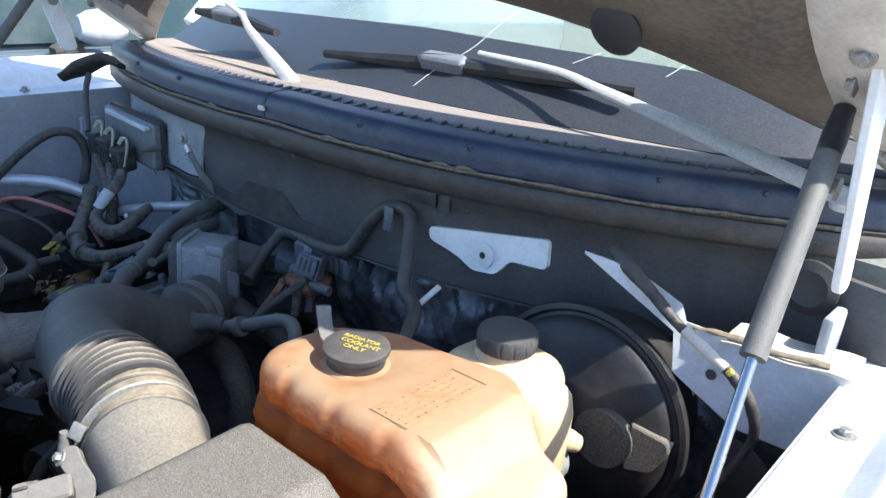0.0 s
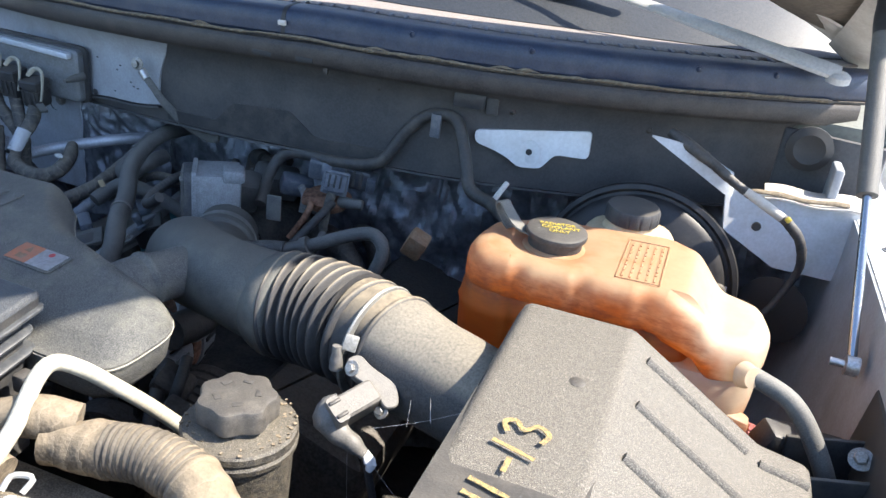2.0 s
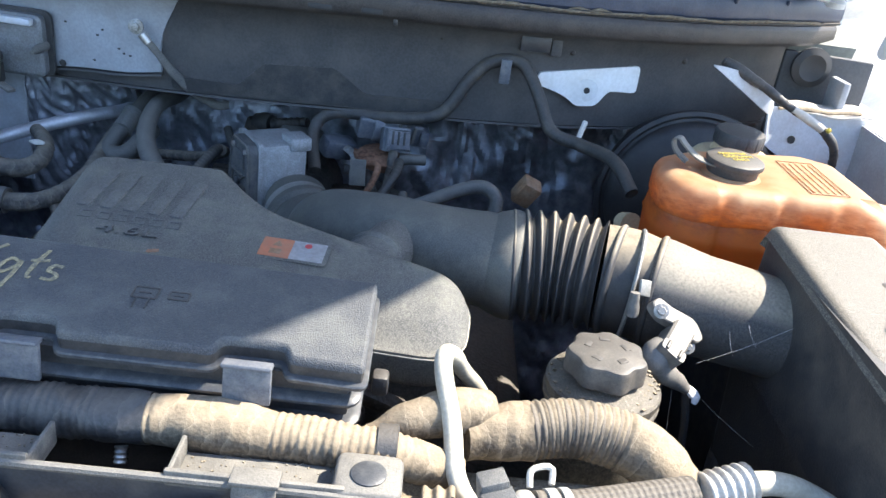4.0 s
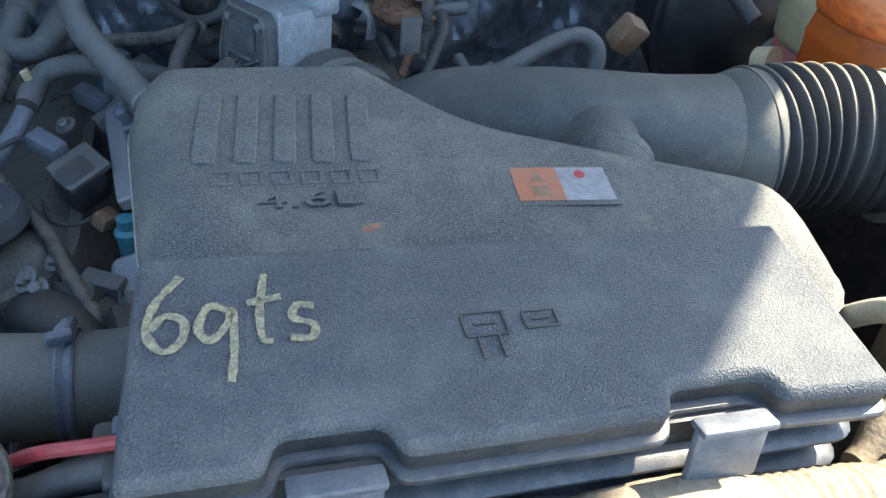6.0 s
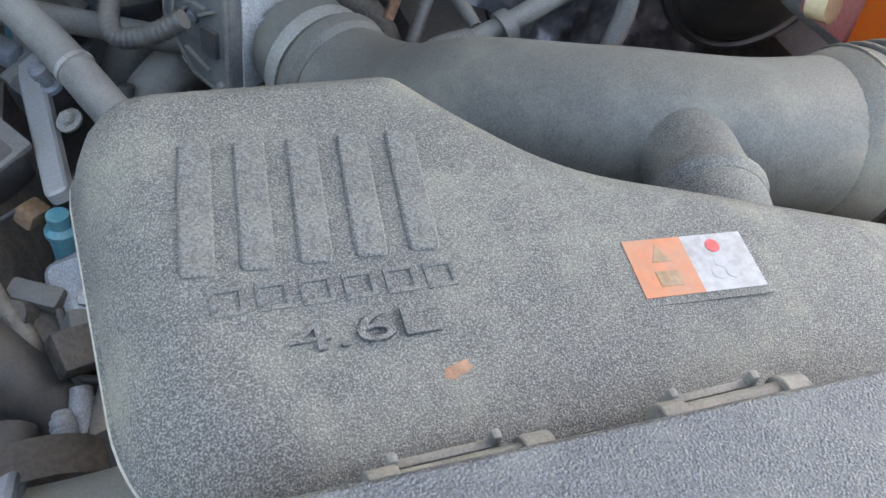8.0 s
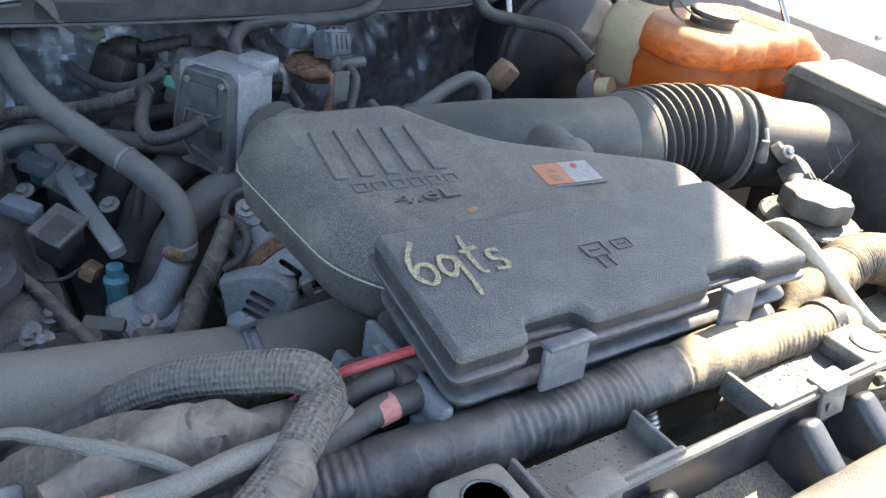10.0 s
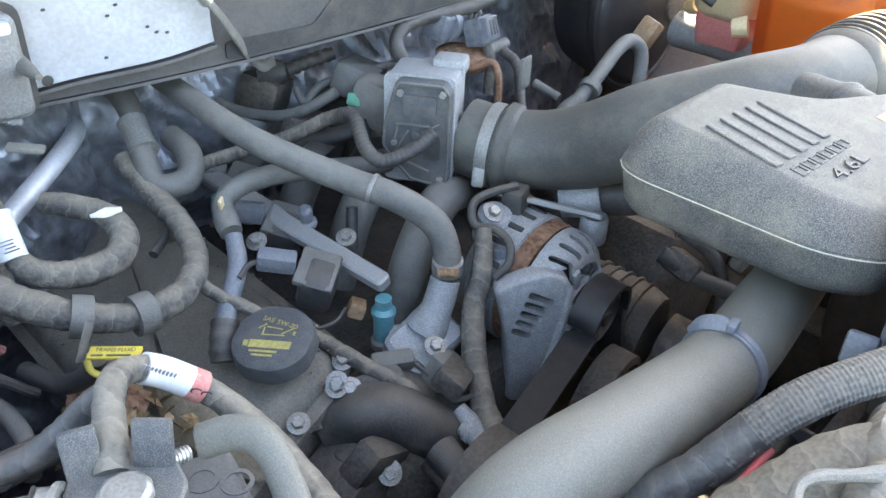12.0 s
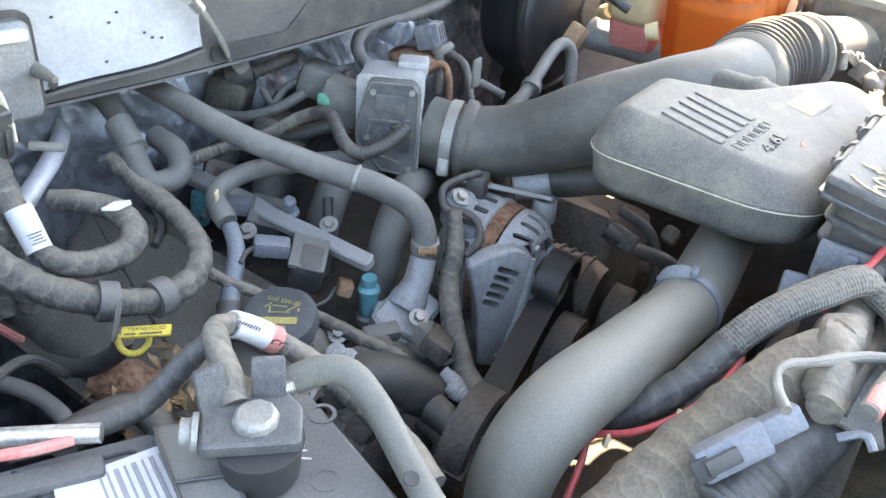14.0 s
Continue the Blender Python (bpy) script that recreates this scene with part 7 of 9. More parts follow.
part("print_bar", bm, PRINT, cap2)

rail = thing("fuel_rail", (-0.17, 0.62, 0.87), "grey flat fuel rail with injectors", "fuel rail")
RA, RB = Vector((-0.202, 0.803, 0.913)), Vector((-0.170, 0.539, 0.890))
d = (RB - RA).normalized()
RM = flat_on(RA.lerp(RB, 0.5), d, Vector((-0.3, -0.2, 0.9)).cross(d))
L = (RB - RA).length
part("bar", layers(rounded([(-L / 2, -0.007), (-L * 0.10, -0.007), (-0.005, -0.0095), (L / 2, -0.0085), (L / 2, 0.0085), (-0.005, 0.0095), (-L * 0.10, 0.013), (-L / 2, 0.012)], 0.006), [(-0.007, 0.001), (-0.006, 0), (0.004, 0), (0.006, 0.002)], RM), PRESSED, rail, "dull pressed steel bar")
part("valve_stem", lathe([(0.009, 0), (0.009, 0.004), (0.005, 0.006), (0.0055, 0.014), (0.007, 0.015), (0.007, 0.022), (0.004, 0.026), (0.0, 0.026)], (-0.172, 0.654, 0.905), (-0.3, -0.2, 0.9), 16), BLUEGREY, rail, "capped service valve")
inj = part("injector", lathe([(0.008, 0), (0.010, 0.004), (0.010, 0.030), (0.012, 0.032), (0.012, 0.036), (0.008, 0.040), (0.008, 0.050)], (-0.173, 0.539, 0.826), (-0.03, -0.03, 1), 18), TEAL, rail, "teal plastic injector")
part("injector_foot", lathe([(0.013, 0), (0.013, 0.008), (0.010, 0.010)], (-0.173, 0.539, 0.818), (-0.03, -0.03, 1), 18), HOSE, inj)
for t in (0.1, 0.45):
    q = RA.lerp(RB, t) + Vector((0.0, -0.0, -0.055))
    part("injector", lathe([(0.008, 0), (0.010, 0.004), (0.010, 0.030), (0.007, 0.045)], q, (-0.12, -0.1, 0.97), 14), TEAL, rail)
part("plug", box((-0.193, 0.555, 0.864), (0.020, 0.016, 0.016), 0.003, (20, 10, 50)), BROWN, rail, "brown wire plug")
part("plug_wire", hose([(-0.201, 0.561, 0.865), (-0.218, 0.557, 0.859), (-0.239, 0.565, 0.858), (-0.248, 0.583, 0.866)], 0.0028, 8, 0.005), BLACK, rail)

coil = thing("ignition_coil", (-0.2, 0.6, 0.82), "black ignition coil with grey plug", "ignition coil", "ignition coils")
part("body", box((-0.213, 0.587, 0.884), (0.040, 0.034, 0.042), 0.008, (15, -18, 35)), BLACK, coil)
part("cap", box((-0.213, 0.586, 0.901), (0.044, 0.038, 0.008), 0.003, (15, -18, 35)), HOSE, coil)
part("plug", box((-0.240, 0.611, 0.911), (0.036, 0.018, 0.018), 0.003, (10, 10, -40)), BLUEGREY, coil, "blue-grey plug")
part("wire", hose([(-0.250, 0.616, 0.914), (-0.265, 0.617, 0.915), (-0.280, 0.611, 0.910)], 0.0035, 8, 0.004), BLACK, coil)
for place in ((0.03, 0.095, 0.0), (0.045, 0.19, 0.005)):
    copy_thing(coil, Matrix.Translation(Vector(coil.location) + Vector(place)))

thermo = thing("thermostat_housing", (-0.13, 0.51, 0.8), "rough cast thermostat housing with hose clamp", "thermostat housing")
part("neck", hose([(-0.122, 0.508, 0.889), (-0.134, 0.506, 0.863), (-0.147, 0.508, 0.841)], [0.019, 0.020, 0.028], 20, 0.005), CASTING, thermo)
part("flange", layers(rounded(rect(-0.035, -0.026, 0.035, 0.026), 0.012), [(-0.03, 0.004), (-0.008, 0), (0.008, 0), (0.012, 0.004)], axis_matrix((-0.152, 0.505, 0.832), (-0.2, -0.45, 0.85), 30)), CASTING, thermo)
bolts(thermo, [(-0.161, 0.481, 0.844), (-0.168, 0.522, 0.838)], (-0.2, -0.45, 0.85))
part("clamp", lathe([(0.0135, -0.006), (0.0150, -0.006), (0.0153, 0), (0.0150, 0.006), (0.0135, 0.006)], (-0.118, 0.510, 0.902), (-0.1, -0.1, 1), 28), DULLBAND, thermo, "dull worm hose clamp")
part("clamp_screw", tube([(-0.136, 0.506, 0.903), (-0.122, 0.492, 0.903)], [0.0045, 0.0045], 10, 0.001, shape=ridged(0.003, 0.10)), BROWN, thermo, "tan screw of the worm clamp")

heater = thing("heater_hose", (-0.2, 0.7, 0.95), "long grey rubber heater hose across the engine", "hose")
part("hose", tube([(-0.212, 0.935, 1.030), (-0.213, 0.862, 1.016), (-0.222, 0.768, 1.016), (-0.206, 0.682, 0.996), (-0.160, 0.608, 0.969), (-0.138, 0.566, 0.960), (-0.117, 0.532, 0.940), (-0.115, 0.515, 0.915), (-0.119, 0.509, 0.890)], [0.0122, 0.0118, 0.0118, 0.0118, 0.0125, 0.0130, 0.0134, 0.0134, 0.0132], 24, 0.005), HOSE, heater, "smooth grey hose", 60)
ring_band([(-0.147, 0.583, 0.965), (-0.135, 0.562, 0.959)], 0.0134, 0.004, DULLBAND, "band", heater)

pcv = thing("breather_hose", (-0.28, 0.62, 0.88), "grey breather hose with elbow and black tail", "hose")
part("upper", hose([(-0.020, 0.627, 0.942), (-0.078, 0.657, 0.940), (-0.144, 0.674, 0.949), (-0.197, 0.681, 0.957), (-0.232, 0.684, 0.954), (-0.249, 0.681, 0.944), (-0.255, 0.664, 0.935)], 0.0135, 18, 0.005), HOSE, pcv)
part("collar", hose([(-0.254, 0.671, 0.938), (-0.259, 0.653, 0.930)], [0.0150, 0.0155, 0.014], 18, 0.003), HOSE, pcv)
part("paint_mark", box((-0.257, 0.669, 0.952), (0.008, 0.003, 0.016), 0.001, (10, -20, 30)), CREAM, pcv)
part("tail", hose([(-0.260, 0.648, 0.929), (-0.271, 0.627, 0.913), (-0.291, 0.612, 0.894), (-0.306, 0.600, 0.877)], [0.0105, 0.0115, 0.0125, 0.0125], 18, 0.004), BLUEGREY, pcv, "blackened grey tube")
part("tail_boot", hose([(-0.304, 0.602, 0.880), (-0.311, 0.594, 0.871), (-0.320, 0.581, 0.855)], [0.0155, 0.0165, 0.0175, 0.0165], 20, 0.003, shape=ridged(0.012, 0.06)), RUBBER, pcv, "black rubber boot")

# ---- throttle body
tb = thing("throttle_body", (-0.02, 0.61, 0.93), "grey cast throttle body with bolted cover plate", "throttle body")
TX, TY = Vector((0.55, -0.83, 0.0)).normalized(), Vector((-0.02, 0.04, 1.0)).normalized()
b = Vector((-0.040, 0.590, 1.040))
a, c = b - TX * 0.070, b - TY * 0.112
TM = flat_on((a + c) / 2, TX, TY)
w, h = (b - a).length, (b - c).length
TZ = TM.to_3x3() @ Vector((0, 0, 1))
if TZ.x > 0:
    TZ = -TZ
COVER_EDGE = [(-0.30, 0.50), (0.40, 0.50), (0.50, 0.42), (0.50, -0.44), (0.38, -0.50), (-0.08, -0.46), (-0.52, -0.14), (-0.48, 0.10)]
COVER_POLY = rounded([(x * w, y * h) for x, y in COVER_EDGE], 0.007)
plate = part("cover_plate", layers(COVER_POLY, [(-0.006, 0), (0.004, 0), (0.0065, 0.002)], TM), BAR, tb, "dark plastic sensor cover")
part("plate_rim", tube([TM @ Vector((p.x * 0.94, p.y * 0.955, 0.0068)) for p in COVER_POLY[::2]] + [TM @ Vector((COVER_POLY[0].x * 0.94, COVER_POLY[0].y * 0.955, 0.0068))], 0.0016, 8, 0.004), HOSE, plate, "pale raised rim")
part("plate_panel", layers(rounded(rect(-0.20 * w, 0.18 * h, 0.30 * w, 0.38 * h), 0.004), [(0.006, 0), (0.009, 0.0005), (0.0095, 0.002)], TM), BAR, plate)
part("plate_window", layers(rounded(rect(0.12 * w, -0.22 * h, 0.36 * w, -0.02 * h), 0.002), [(0.006, 0), (0.010, 0.0005)], TM), BLACK, plate)
part("plate_pivot", lathe([(0.005, 0.006), (0.005, 0.010), (0.003, 0.011), (0.0, 0.0105)], TM.translation, TZ if (TM.to_3x3() @ Vector((0, 0, 1))).dot(TZ) > 0 else -TZ, 14), BAR, plate)
part("gasket", layers(rounded(rect(-w * 0.52, -h * 0.52, w * 0.52, h * 0.52), 0.008), [(-0.012, 0), (-0.006, 0)], TM), CASTING, tb)
B0 = TM @ Vector((0.0, 0.0, -0.040))
part("casting", box(B0, (w * 1.02, h * 0.98, 0.064), 0.006, TM.to_3x3().to_4x4()), CASTING, tb, "pitted grey casting")
part("casting_lug", box(TM @ Vector((w * 0.30, h * 0.48, -0.062)), (w * 0.5, 0.018, 0.03), 0.004, TM.to_3x3().to_4x4()), CASTING, tb)
bolts(tb, [TM @ Vector((x * w * 0.42, y * h * 0.43, 0.004)) for x, y in ((0.9, 0.95), (-0.55, 0.9), (0.9, -0.95), (-0.75, -0.2))], TM.to_3x3() @ Vector((0, 0, 1)), SMALL_BOLT)
for x, y, ln, turn in ((-0.05, 0.10, 0.5, 0), (-0.22, -0.08, 0.45, 60), (0.02, -0.30, 0.4, -20), (-0.30, -0.02, 0.35, 75), (0.22, 0.08, 0.3, 30)):
    part("plate_rib", box(TM @ Vector((x * w, y * h, 0.0075)), (ln * w, 0.0022, 0.0045), 0.0007, TM.to_3x3().to_4x4() @ pose(0, 0, 0, 0, 0, turn)), HOSE, plate)
part("white_sticker", box(TM @ Vector((w * 0.512, -h * 0.15, -0.03)), (0.001, h * 0.35, 0.014), 0, TM.to_3x3().to_4x4()), LABEL, tb, "white bar code label")
part("conduit", hose([(-0.106, 0.678, 0.998), (-0.108, 0.654, 1.000), (-0.121, 0.624, 0.984), (-0.117, 0.602, 0.976), (-0.095, 0.585, 0.987), (-0.074, 0.575, 1.003)], 0.0095, 14, 0.0016, shape=ridged(0.005, 0.07)), RUBBER, tb, "ribbed black conduit", 70)

# ---- alternator
alt = thing("alternator", (-0.03, 0.47, 0.85), "grey cast alternator with vent slots and pulley", "alternator")
AC = Vector((-0.014, 0.464, 0.850))
AX = Vector((0.12, -0.98, -0.08)).normalized()
part("stator", lathe([(0.066, -0.026), (0.068, -0.022), (0.068, -0.010), (0.066, -0.006)], AC, AX, 48), RUST, alt, "brown laminated stator ring")
part("rear_housing", lathe([(0.040, -0.078), (0.058, -0.072), (0.069, -0.058), (0.0705, -0.024), (0.066, -0.022)], AC, AX, 48), CASTING, alt, "pitted cast rear housing")
HC = AC - AX * 0.003
housing = part("front_housing", ring([(0.061, 0.0), (0.0670, 0.0), (0.0676, 0.008), (0.0655, 0.018), (0.0600, 0.027), (0.0520, 0.033), (0.0450, 0.035), (0.0430, 0.031), (0.0500, 0.0275), (0.0560, 0.0205), (0.0605, 0.010)], HC, AX, 72), CASTING, alt, "pitted cast front housing with long vent slots")
gaps = bmesh.new()
for k in range(22):
    box((0, 0, 0), (0.026, 0.0062, 0.026), 0.0028, axis_matrix(HC, AX, k * 360 / 22) @ pose(0.0600, 0, 0.0205, 0, -46, 0) @ pose(0, 0, 0, 20, 0, 0), bm=gaps)
cut(housing, gaps)
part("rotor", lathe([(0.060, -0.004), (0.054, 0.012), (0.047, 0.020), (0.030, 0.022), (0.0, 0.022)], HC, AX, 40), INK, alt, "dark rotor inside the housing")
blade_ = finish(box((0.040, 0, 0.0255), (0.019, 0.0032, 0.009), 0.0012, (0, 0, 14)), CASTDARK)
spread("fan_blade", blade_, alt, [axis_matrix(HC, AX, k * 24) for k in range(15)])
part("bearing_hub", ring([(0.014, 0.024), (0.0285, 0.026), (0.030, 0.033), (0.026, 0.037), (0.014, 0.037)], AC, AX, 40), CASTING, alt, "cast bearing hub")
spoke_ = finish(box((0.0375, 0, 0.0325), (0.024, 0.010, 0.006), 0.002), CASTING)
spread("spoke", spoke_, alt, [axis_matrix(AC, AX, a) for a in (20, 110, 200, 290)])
# Black blocks for the shade in the rear vent slots; nothing is cut out.
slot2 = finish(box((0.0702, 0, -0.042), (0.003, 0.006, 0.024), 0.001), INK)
spread("vent_slot_shade", slot2, alt, [axis_matrix(AC, AX, k * 18) for k in range(20)])
part("pulley", lathe([(0.020, 0.033), (0.029, 0.042), (0.0305, 0.043), (0.0305, 0.066), (0.026, 0.068), (0.024, 0.060), (0.008, 0.058), (0.008, 0.070), (0.0, 0.070)], AC, AX, 40), IRON, alt, "dark grooved pulley")
# cast wing that carries the alternator on the engine front
WING = rounded([(-0.028, 0.002), (0.002, 0.014), (0.026, 0.020), (0.046, 0.008), (0.054, -0.030), (0.054, -0.100), (0.042, -0.122), (0.020, -0.134), (-0.008, -0.130), (-0.011, -0.090), (-0.014, -0.050), (-0.022, -0.016)], 0.007, 3)
WO = Vector((-0.0735, 0.4545, 0.884))
WM = flat_on(WO, (1, -0.80, 0.0), (0.0, 0.09, 1.0))
wing = part("mount_wing", layers(WING, [(-0.014, 0.003), (-0.012, 0.0), (0.004, 0.0), (0.0075, 0.0015), (0.009, 0.004)], WM), CASTING, alt, "pitted cast mounting wing with five slots")
gaps = bmesh.new()
for k in range(5):
    layers(rounded(rect(-0.0135 + 0.0008 * k, -0.0034, 0.0135 - 0.0008 * k, 0.0034), 0.0030, 3), [(-0.05, 0), (0.05, 0)], WM @ Matrix.Translation((0.0185 - 0.0042 * k, -0.0085 - 0.0096 * k, 0)) @ pose(0, 0, 0, 0, 0, -22), bm=gaps)
cut(wing, gaps)
cut(housing, layers(rect(-0.07, -0.16, 0.049, 0.016), [(-0.016, 0), (0.06, 0)], WM))
# Added black plate behind the wing, darkening its slots as shade would.
part("slot_shade_plate", layers([(-0.008, 0.0), (0.04, 0.004), (0.04, -0.07), (-0.006, -0.07)], [(-0.0175, 0), (-0.0148, 0)], WM), INK, wing)
part("wing_rib", tube([WM @ Vector((0.046, 0.004, 0.007)), WM @ Vector((0.042, -0.030, 0.009)), WM @ Vector((0.034, -0.070, 0.009)), WM @ Vector((0.018, -0.122, 0.006))], [0.003, 0.004, 0.0045, 0.004], 10, 0.006), CASTING, wing)
part("mount_ear", lathe([(0.014, -0.02), (0.015, -0.016), (0.015, 0.006), (0.013, 0.010)], (0.057, 0.466, 0.898), (0, 0, 1), 20), CASTING, alt)
part("mount_ear", lathe([(0.017, -0.03), (0.018, -0.02), (0.018, 0.004), (0.015, 0.008)], (-0.043, 0.519, 0.921), (-0.1, -0.3, 0.9), 20), CASTING, alt)

bolts(alt, [(0.057, 0.466, 0.907), (-0.053, 0.514, 0.932), WM @ Vector((0.020, -0.118, 0.007))], (-0.1, -0.5, 0.8))
BD = (Vector((0.052, 0.457, 0.911)) - Vector((-0.024, 0.538, 0.935))).normalized()
part("top_bracket", layers(rounded([(-0.055, -0.009), (0.020, -0.008), (0.046, -0.006), (0.056, -0.010), (0.060, 0.0), (0.056, 0.010), (0.046, 0.006), (0.020, 0.008), (-0.055, 0.009)], 0.004, 3), [(-0.003, 0.001), (-0.002, 0), (0.002, 0), (0.003, 0.001)], flat_on((0.014, 0.4975, 0.9245), BD, Vector((0.2, 0.3, 0.9)).cross(BD))), PRESSED, alt, "flat dusty brace")
part("brace_hole", lathe([(0.0, 0.0), (0.010, 0.0008), (0.011, 0.0)], (-0.004, 0.516, 0.9330), (0.2, 0.1, 0.95), 18), BROWN, alt)
part("terminal_wire", hose([(-0.016, 0.515, 0.949), (-0.041, 0.525, 0.947), (-0.061, 0.532, 0.939), (-0.072, 0.520, 0.924), (-0.063, 0.499, 0.923), (-0.063, 0.482, 0.916), (-0.073, 0.472, 0.903), (-0.088, 0.477, 0.890)], 0.0058, 10, 0.004), RUBBER, alt, "looped grey terminal wire")
part("regulator_plug", box((-0.015, 0.517, 0.933), (0.028, 0.022, 0.026), 0.003, (0, 0, 20)), BLACK, alt)
part("side_plug", box((-0.061, 0.491, 0.900), (0.020, 0.016, 0.018), 0.003, (0, 0, 20)), BLUEGREY, alt, "small blue-grey plug")

belt = thing("drive_belt", (0.02, 0.40, 0.72), "black ribbed drive belt over the pulleys", "drive belt")
P0 = AC + AX * 0.055
SIDE = AX.cross(Vector((0, 0, 1))).normalized()
RISE = SIDE.cross(AX).normalized()
if SIDE.x > 0:
    SIDE = -SIDE
PT, PH, PCR, PI = Vector((0.069, 0.398, 0.671)), Vector((0.085, 0.360, 0.777)), Vector((-0.204, 0.375, 0.775)), Vector((0.13, 0.38, 0.70))
for nm, ctr, r in (("tensioner_pulley", PT, 0.040), ("pump_pulley", PH, 0.036), ("crank_pulley", PCR, 0.055), ("idler_pulley", PI, 0.04), ("fan_pulley", Vector((-0.006, 0.385, 0.748)), 0.056)):
    p_ = thing(nm, ctr, "dark grimy belt pulley on the engine front", "pulley", "belt pulleys")
    part("wheel", lathe([(r * 0.3, -0.02), (r, -0.014), (r, 0.014), (r * 0.86, 0.016), (r * 0.8, 0.006), (r * 0.35, 0.004), (r * 0.3, 0.014), (0.0, 0.014)], ctr, AX, 40), IRON, p_)
    part("hub", lathe([(r * 0.34, 0.012), (r * 0.34, 0.018), (r * 0.2, 0.019), (0.0, 0.019)], ctr, AX, 12, ripple=lambda a, i: 1 + 0.2 * math.cos(6 * a)), HOSE, p_, "grey star-shaped hub")
    bolts(p_, [ctr + AX * 0.019], AX)


def ribbon(pts):
    """A belt run: as wide as the pulleys, lying along the points."""
    q, _ = even_path(pts, 0.006)
    return sheet(lambda u, v: q[round(u * (len(q) - 1))] + AX * (0.030 * (v - 0.5) + 0.004), len(q) - 1, 6, 0.005)


arc = [P0 + (SIDE * math.cos(a) + RISE * math.sin(a)) * 0.034 for a in (-0.35, 0.2, 0.8, 1.4, 2.0, 2.6, 3.3, 3.7)]
part("run", ribbon([PCR + SIDE * 0.056, (PCR + SIDE * 0.052).lerp(arc[0], 0.5)] + arc + [PT + SIDE * 0.040 + RISE * 0.016]), BLADE, belt)
part("run", ribbon([PT + (SIDE * math.cos(a) + RISE * math.sin(a)) * 0.043 for a in (0.9, 1.4, 2.0, 2.6, 3.2)] + [PI + RISE * 0.043]), BLADE, belt)

# ---- front of engine: water pipes, wiring
front = thing("front_loom", (-0.1, 0.4, 0.85), "black taped loom running down beside the alternator", "wiring loom")
part("trunk", hose([(-0.074, 0.506, 0.926), (-0.092, 0.489, 0.897), (-0.112, 0.479, 0.864), (-0.133, 0.456, 0.834), (-0.155, 0.419, 0.800), (-0.164, 0.376, 0.785), (-0.167, 0.327, 0.788), (-0.167, 0.279, 0.797)], [0.011, 0.0140, 0.0155, 0.0155, 0.016, 0.0165, 0.0165, 0.016], 18, 0.003, shape=taped(0.007, 0.04)), TAPE, front, "tape-wound trunk", 60)
part("plug", box((-0.195, 0.502, 0.832), (0.040, 0.018, 0.018), 0.004, (15, 0, -30)), HOSE, front, "grey plug")
part("plug", box((-0.163, 0.466, 0.826), (0.034, 0.026, 0.030), 0.004, (15, 20, 10)), HOSE, front)
part("plug_wire", hose([(-0.181, 0.486, 0.833), (-0.177, 0.461, 0.824), (-0.173, 0.443, 0.811), (-0.156, 0.433, 0.813)], 0.004, 8, 0.004), BLACK, front)
part("lower_loom", hose([(-0.274, 0.582, 0.888), (-0.241, 0.545, 0.856), (-0.222, 0.506, 0.840), (-0.201, 0.469, 0.821), (-0.198, 0.449, 0.796), (-0.214, 0.441, 0.770)], [0.006, 0.009, 0.010, 0.009, 0.010, 0.009], 14, 0.004, shape=taped(0.01, 0.06)), TAPE, front)
part("sensor", hose([(-0.173, 0.436, 0.805), (-0.173, 0.406, 0.793)], [0.010, 0.012, 0.008], 12, 0.003), CASTING, front, "threaded metal sensor")
outlet = thing("water_outlet", (-0.2, 0.42, 0.75), "black rubber water hose and cast pump boss", "hose")
part("hose", hose([(-0.265, 0.508, 0.791), (-0.241, 0.481, 0.813), (-0.214, 0.457, 0.803), (-0.190, 0.433, 0.772), (-0.194, 0.413, 0.729)], [0.030, 0.036, 0.036, 0.034, 0.03], 22, 0.008), RUBBER, outlet)
part("boss", hose([(-0.215, 0.422, 0.785), (-0.218, 0.393, 0.773)], [0.022, 0.018], 16, 0.005), IRON, outlet)
part("bracket", box((-0.258, 0.455, 0.785), (0.06, 0.03, 0.05), 0.01, (20, 30, 10)), IRON, outlet)
bolts(outlet, [(-0.255, 0.508, 0.840), (-0.257, 0.436, 0.787)], (-0.5, -0.5, 0.6))
elbow = solo("radiator_hose", hose([(0.070, 0.492, 0.920), (0.085, 0.459, 0.923), (0.100, 0.416, 0.937), (0.100, 0.368, 0.946)], [0.022, 0.026, 0.026, 0.026], 20, 0.006), RUBBER, "black radiator hose running behind the alternator", "hose")
solo("water_neck", hose([(0.051, 0.507, 0.911), (0.073, 0.473, 0.923)], [0.024, 0.027, 0.025], 18, 0.005), CASTING, "rough grey cast water neck", "water neck")
solo("bracket", box((0.151, 0.339, 0.869), (0.07, 0.02, 0.02), 0.006, (20, 30, 15)), IRON, "grimy metal bracket deep in the engine bay", "bracket")

# ---- rear of engine
egr = thing("valve_cluster", (0.08, 0.76, 1.0), "grey electric valves with copper pipe behind the throttle", "valve")
EV = flat_on((0.118, 0.738, 1.037), (1, 0.27, -0.12), (0.1, -0.2, 1))
EVT = EV.to_3x3().to_4x4()
valve = part("valve_body", layers(rounded(rect(-0.046, -0.016, 0.046, 0.015), 0.004, 2), [(-0.017, 0.002), (-0.015, 0), (0.010, 0), (0.012, 0.003)], EV), LATCH, egr, "blue-grey electric valve body")
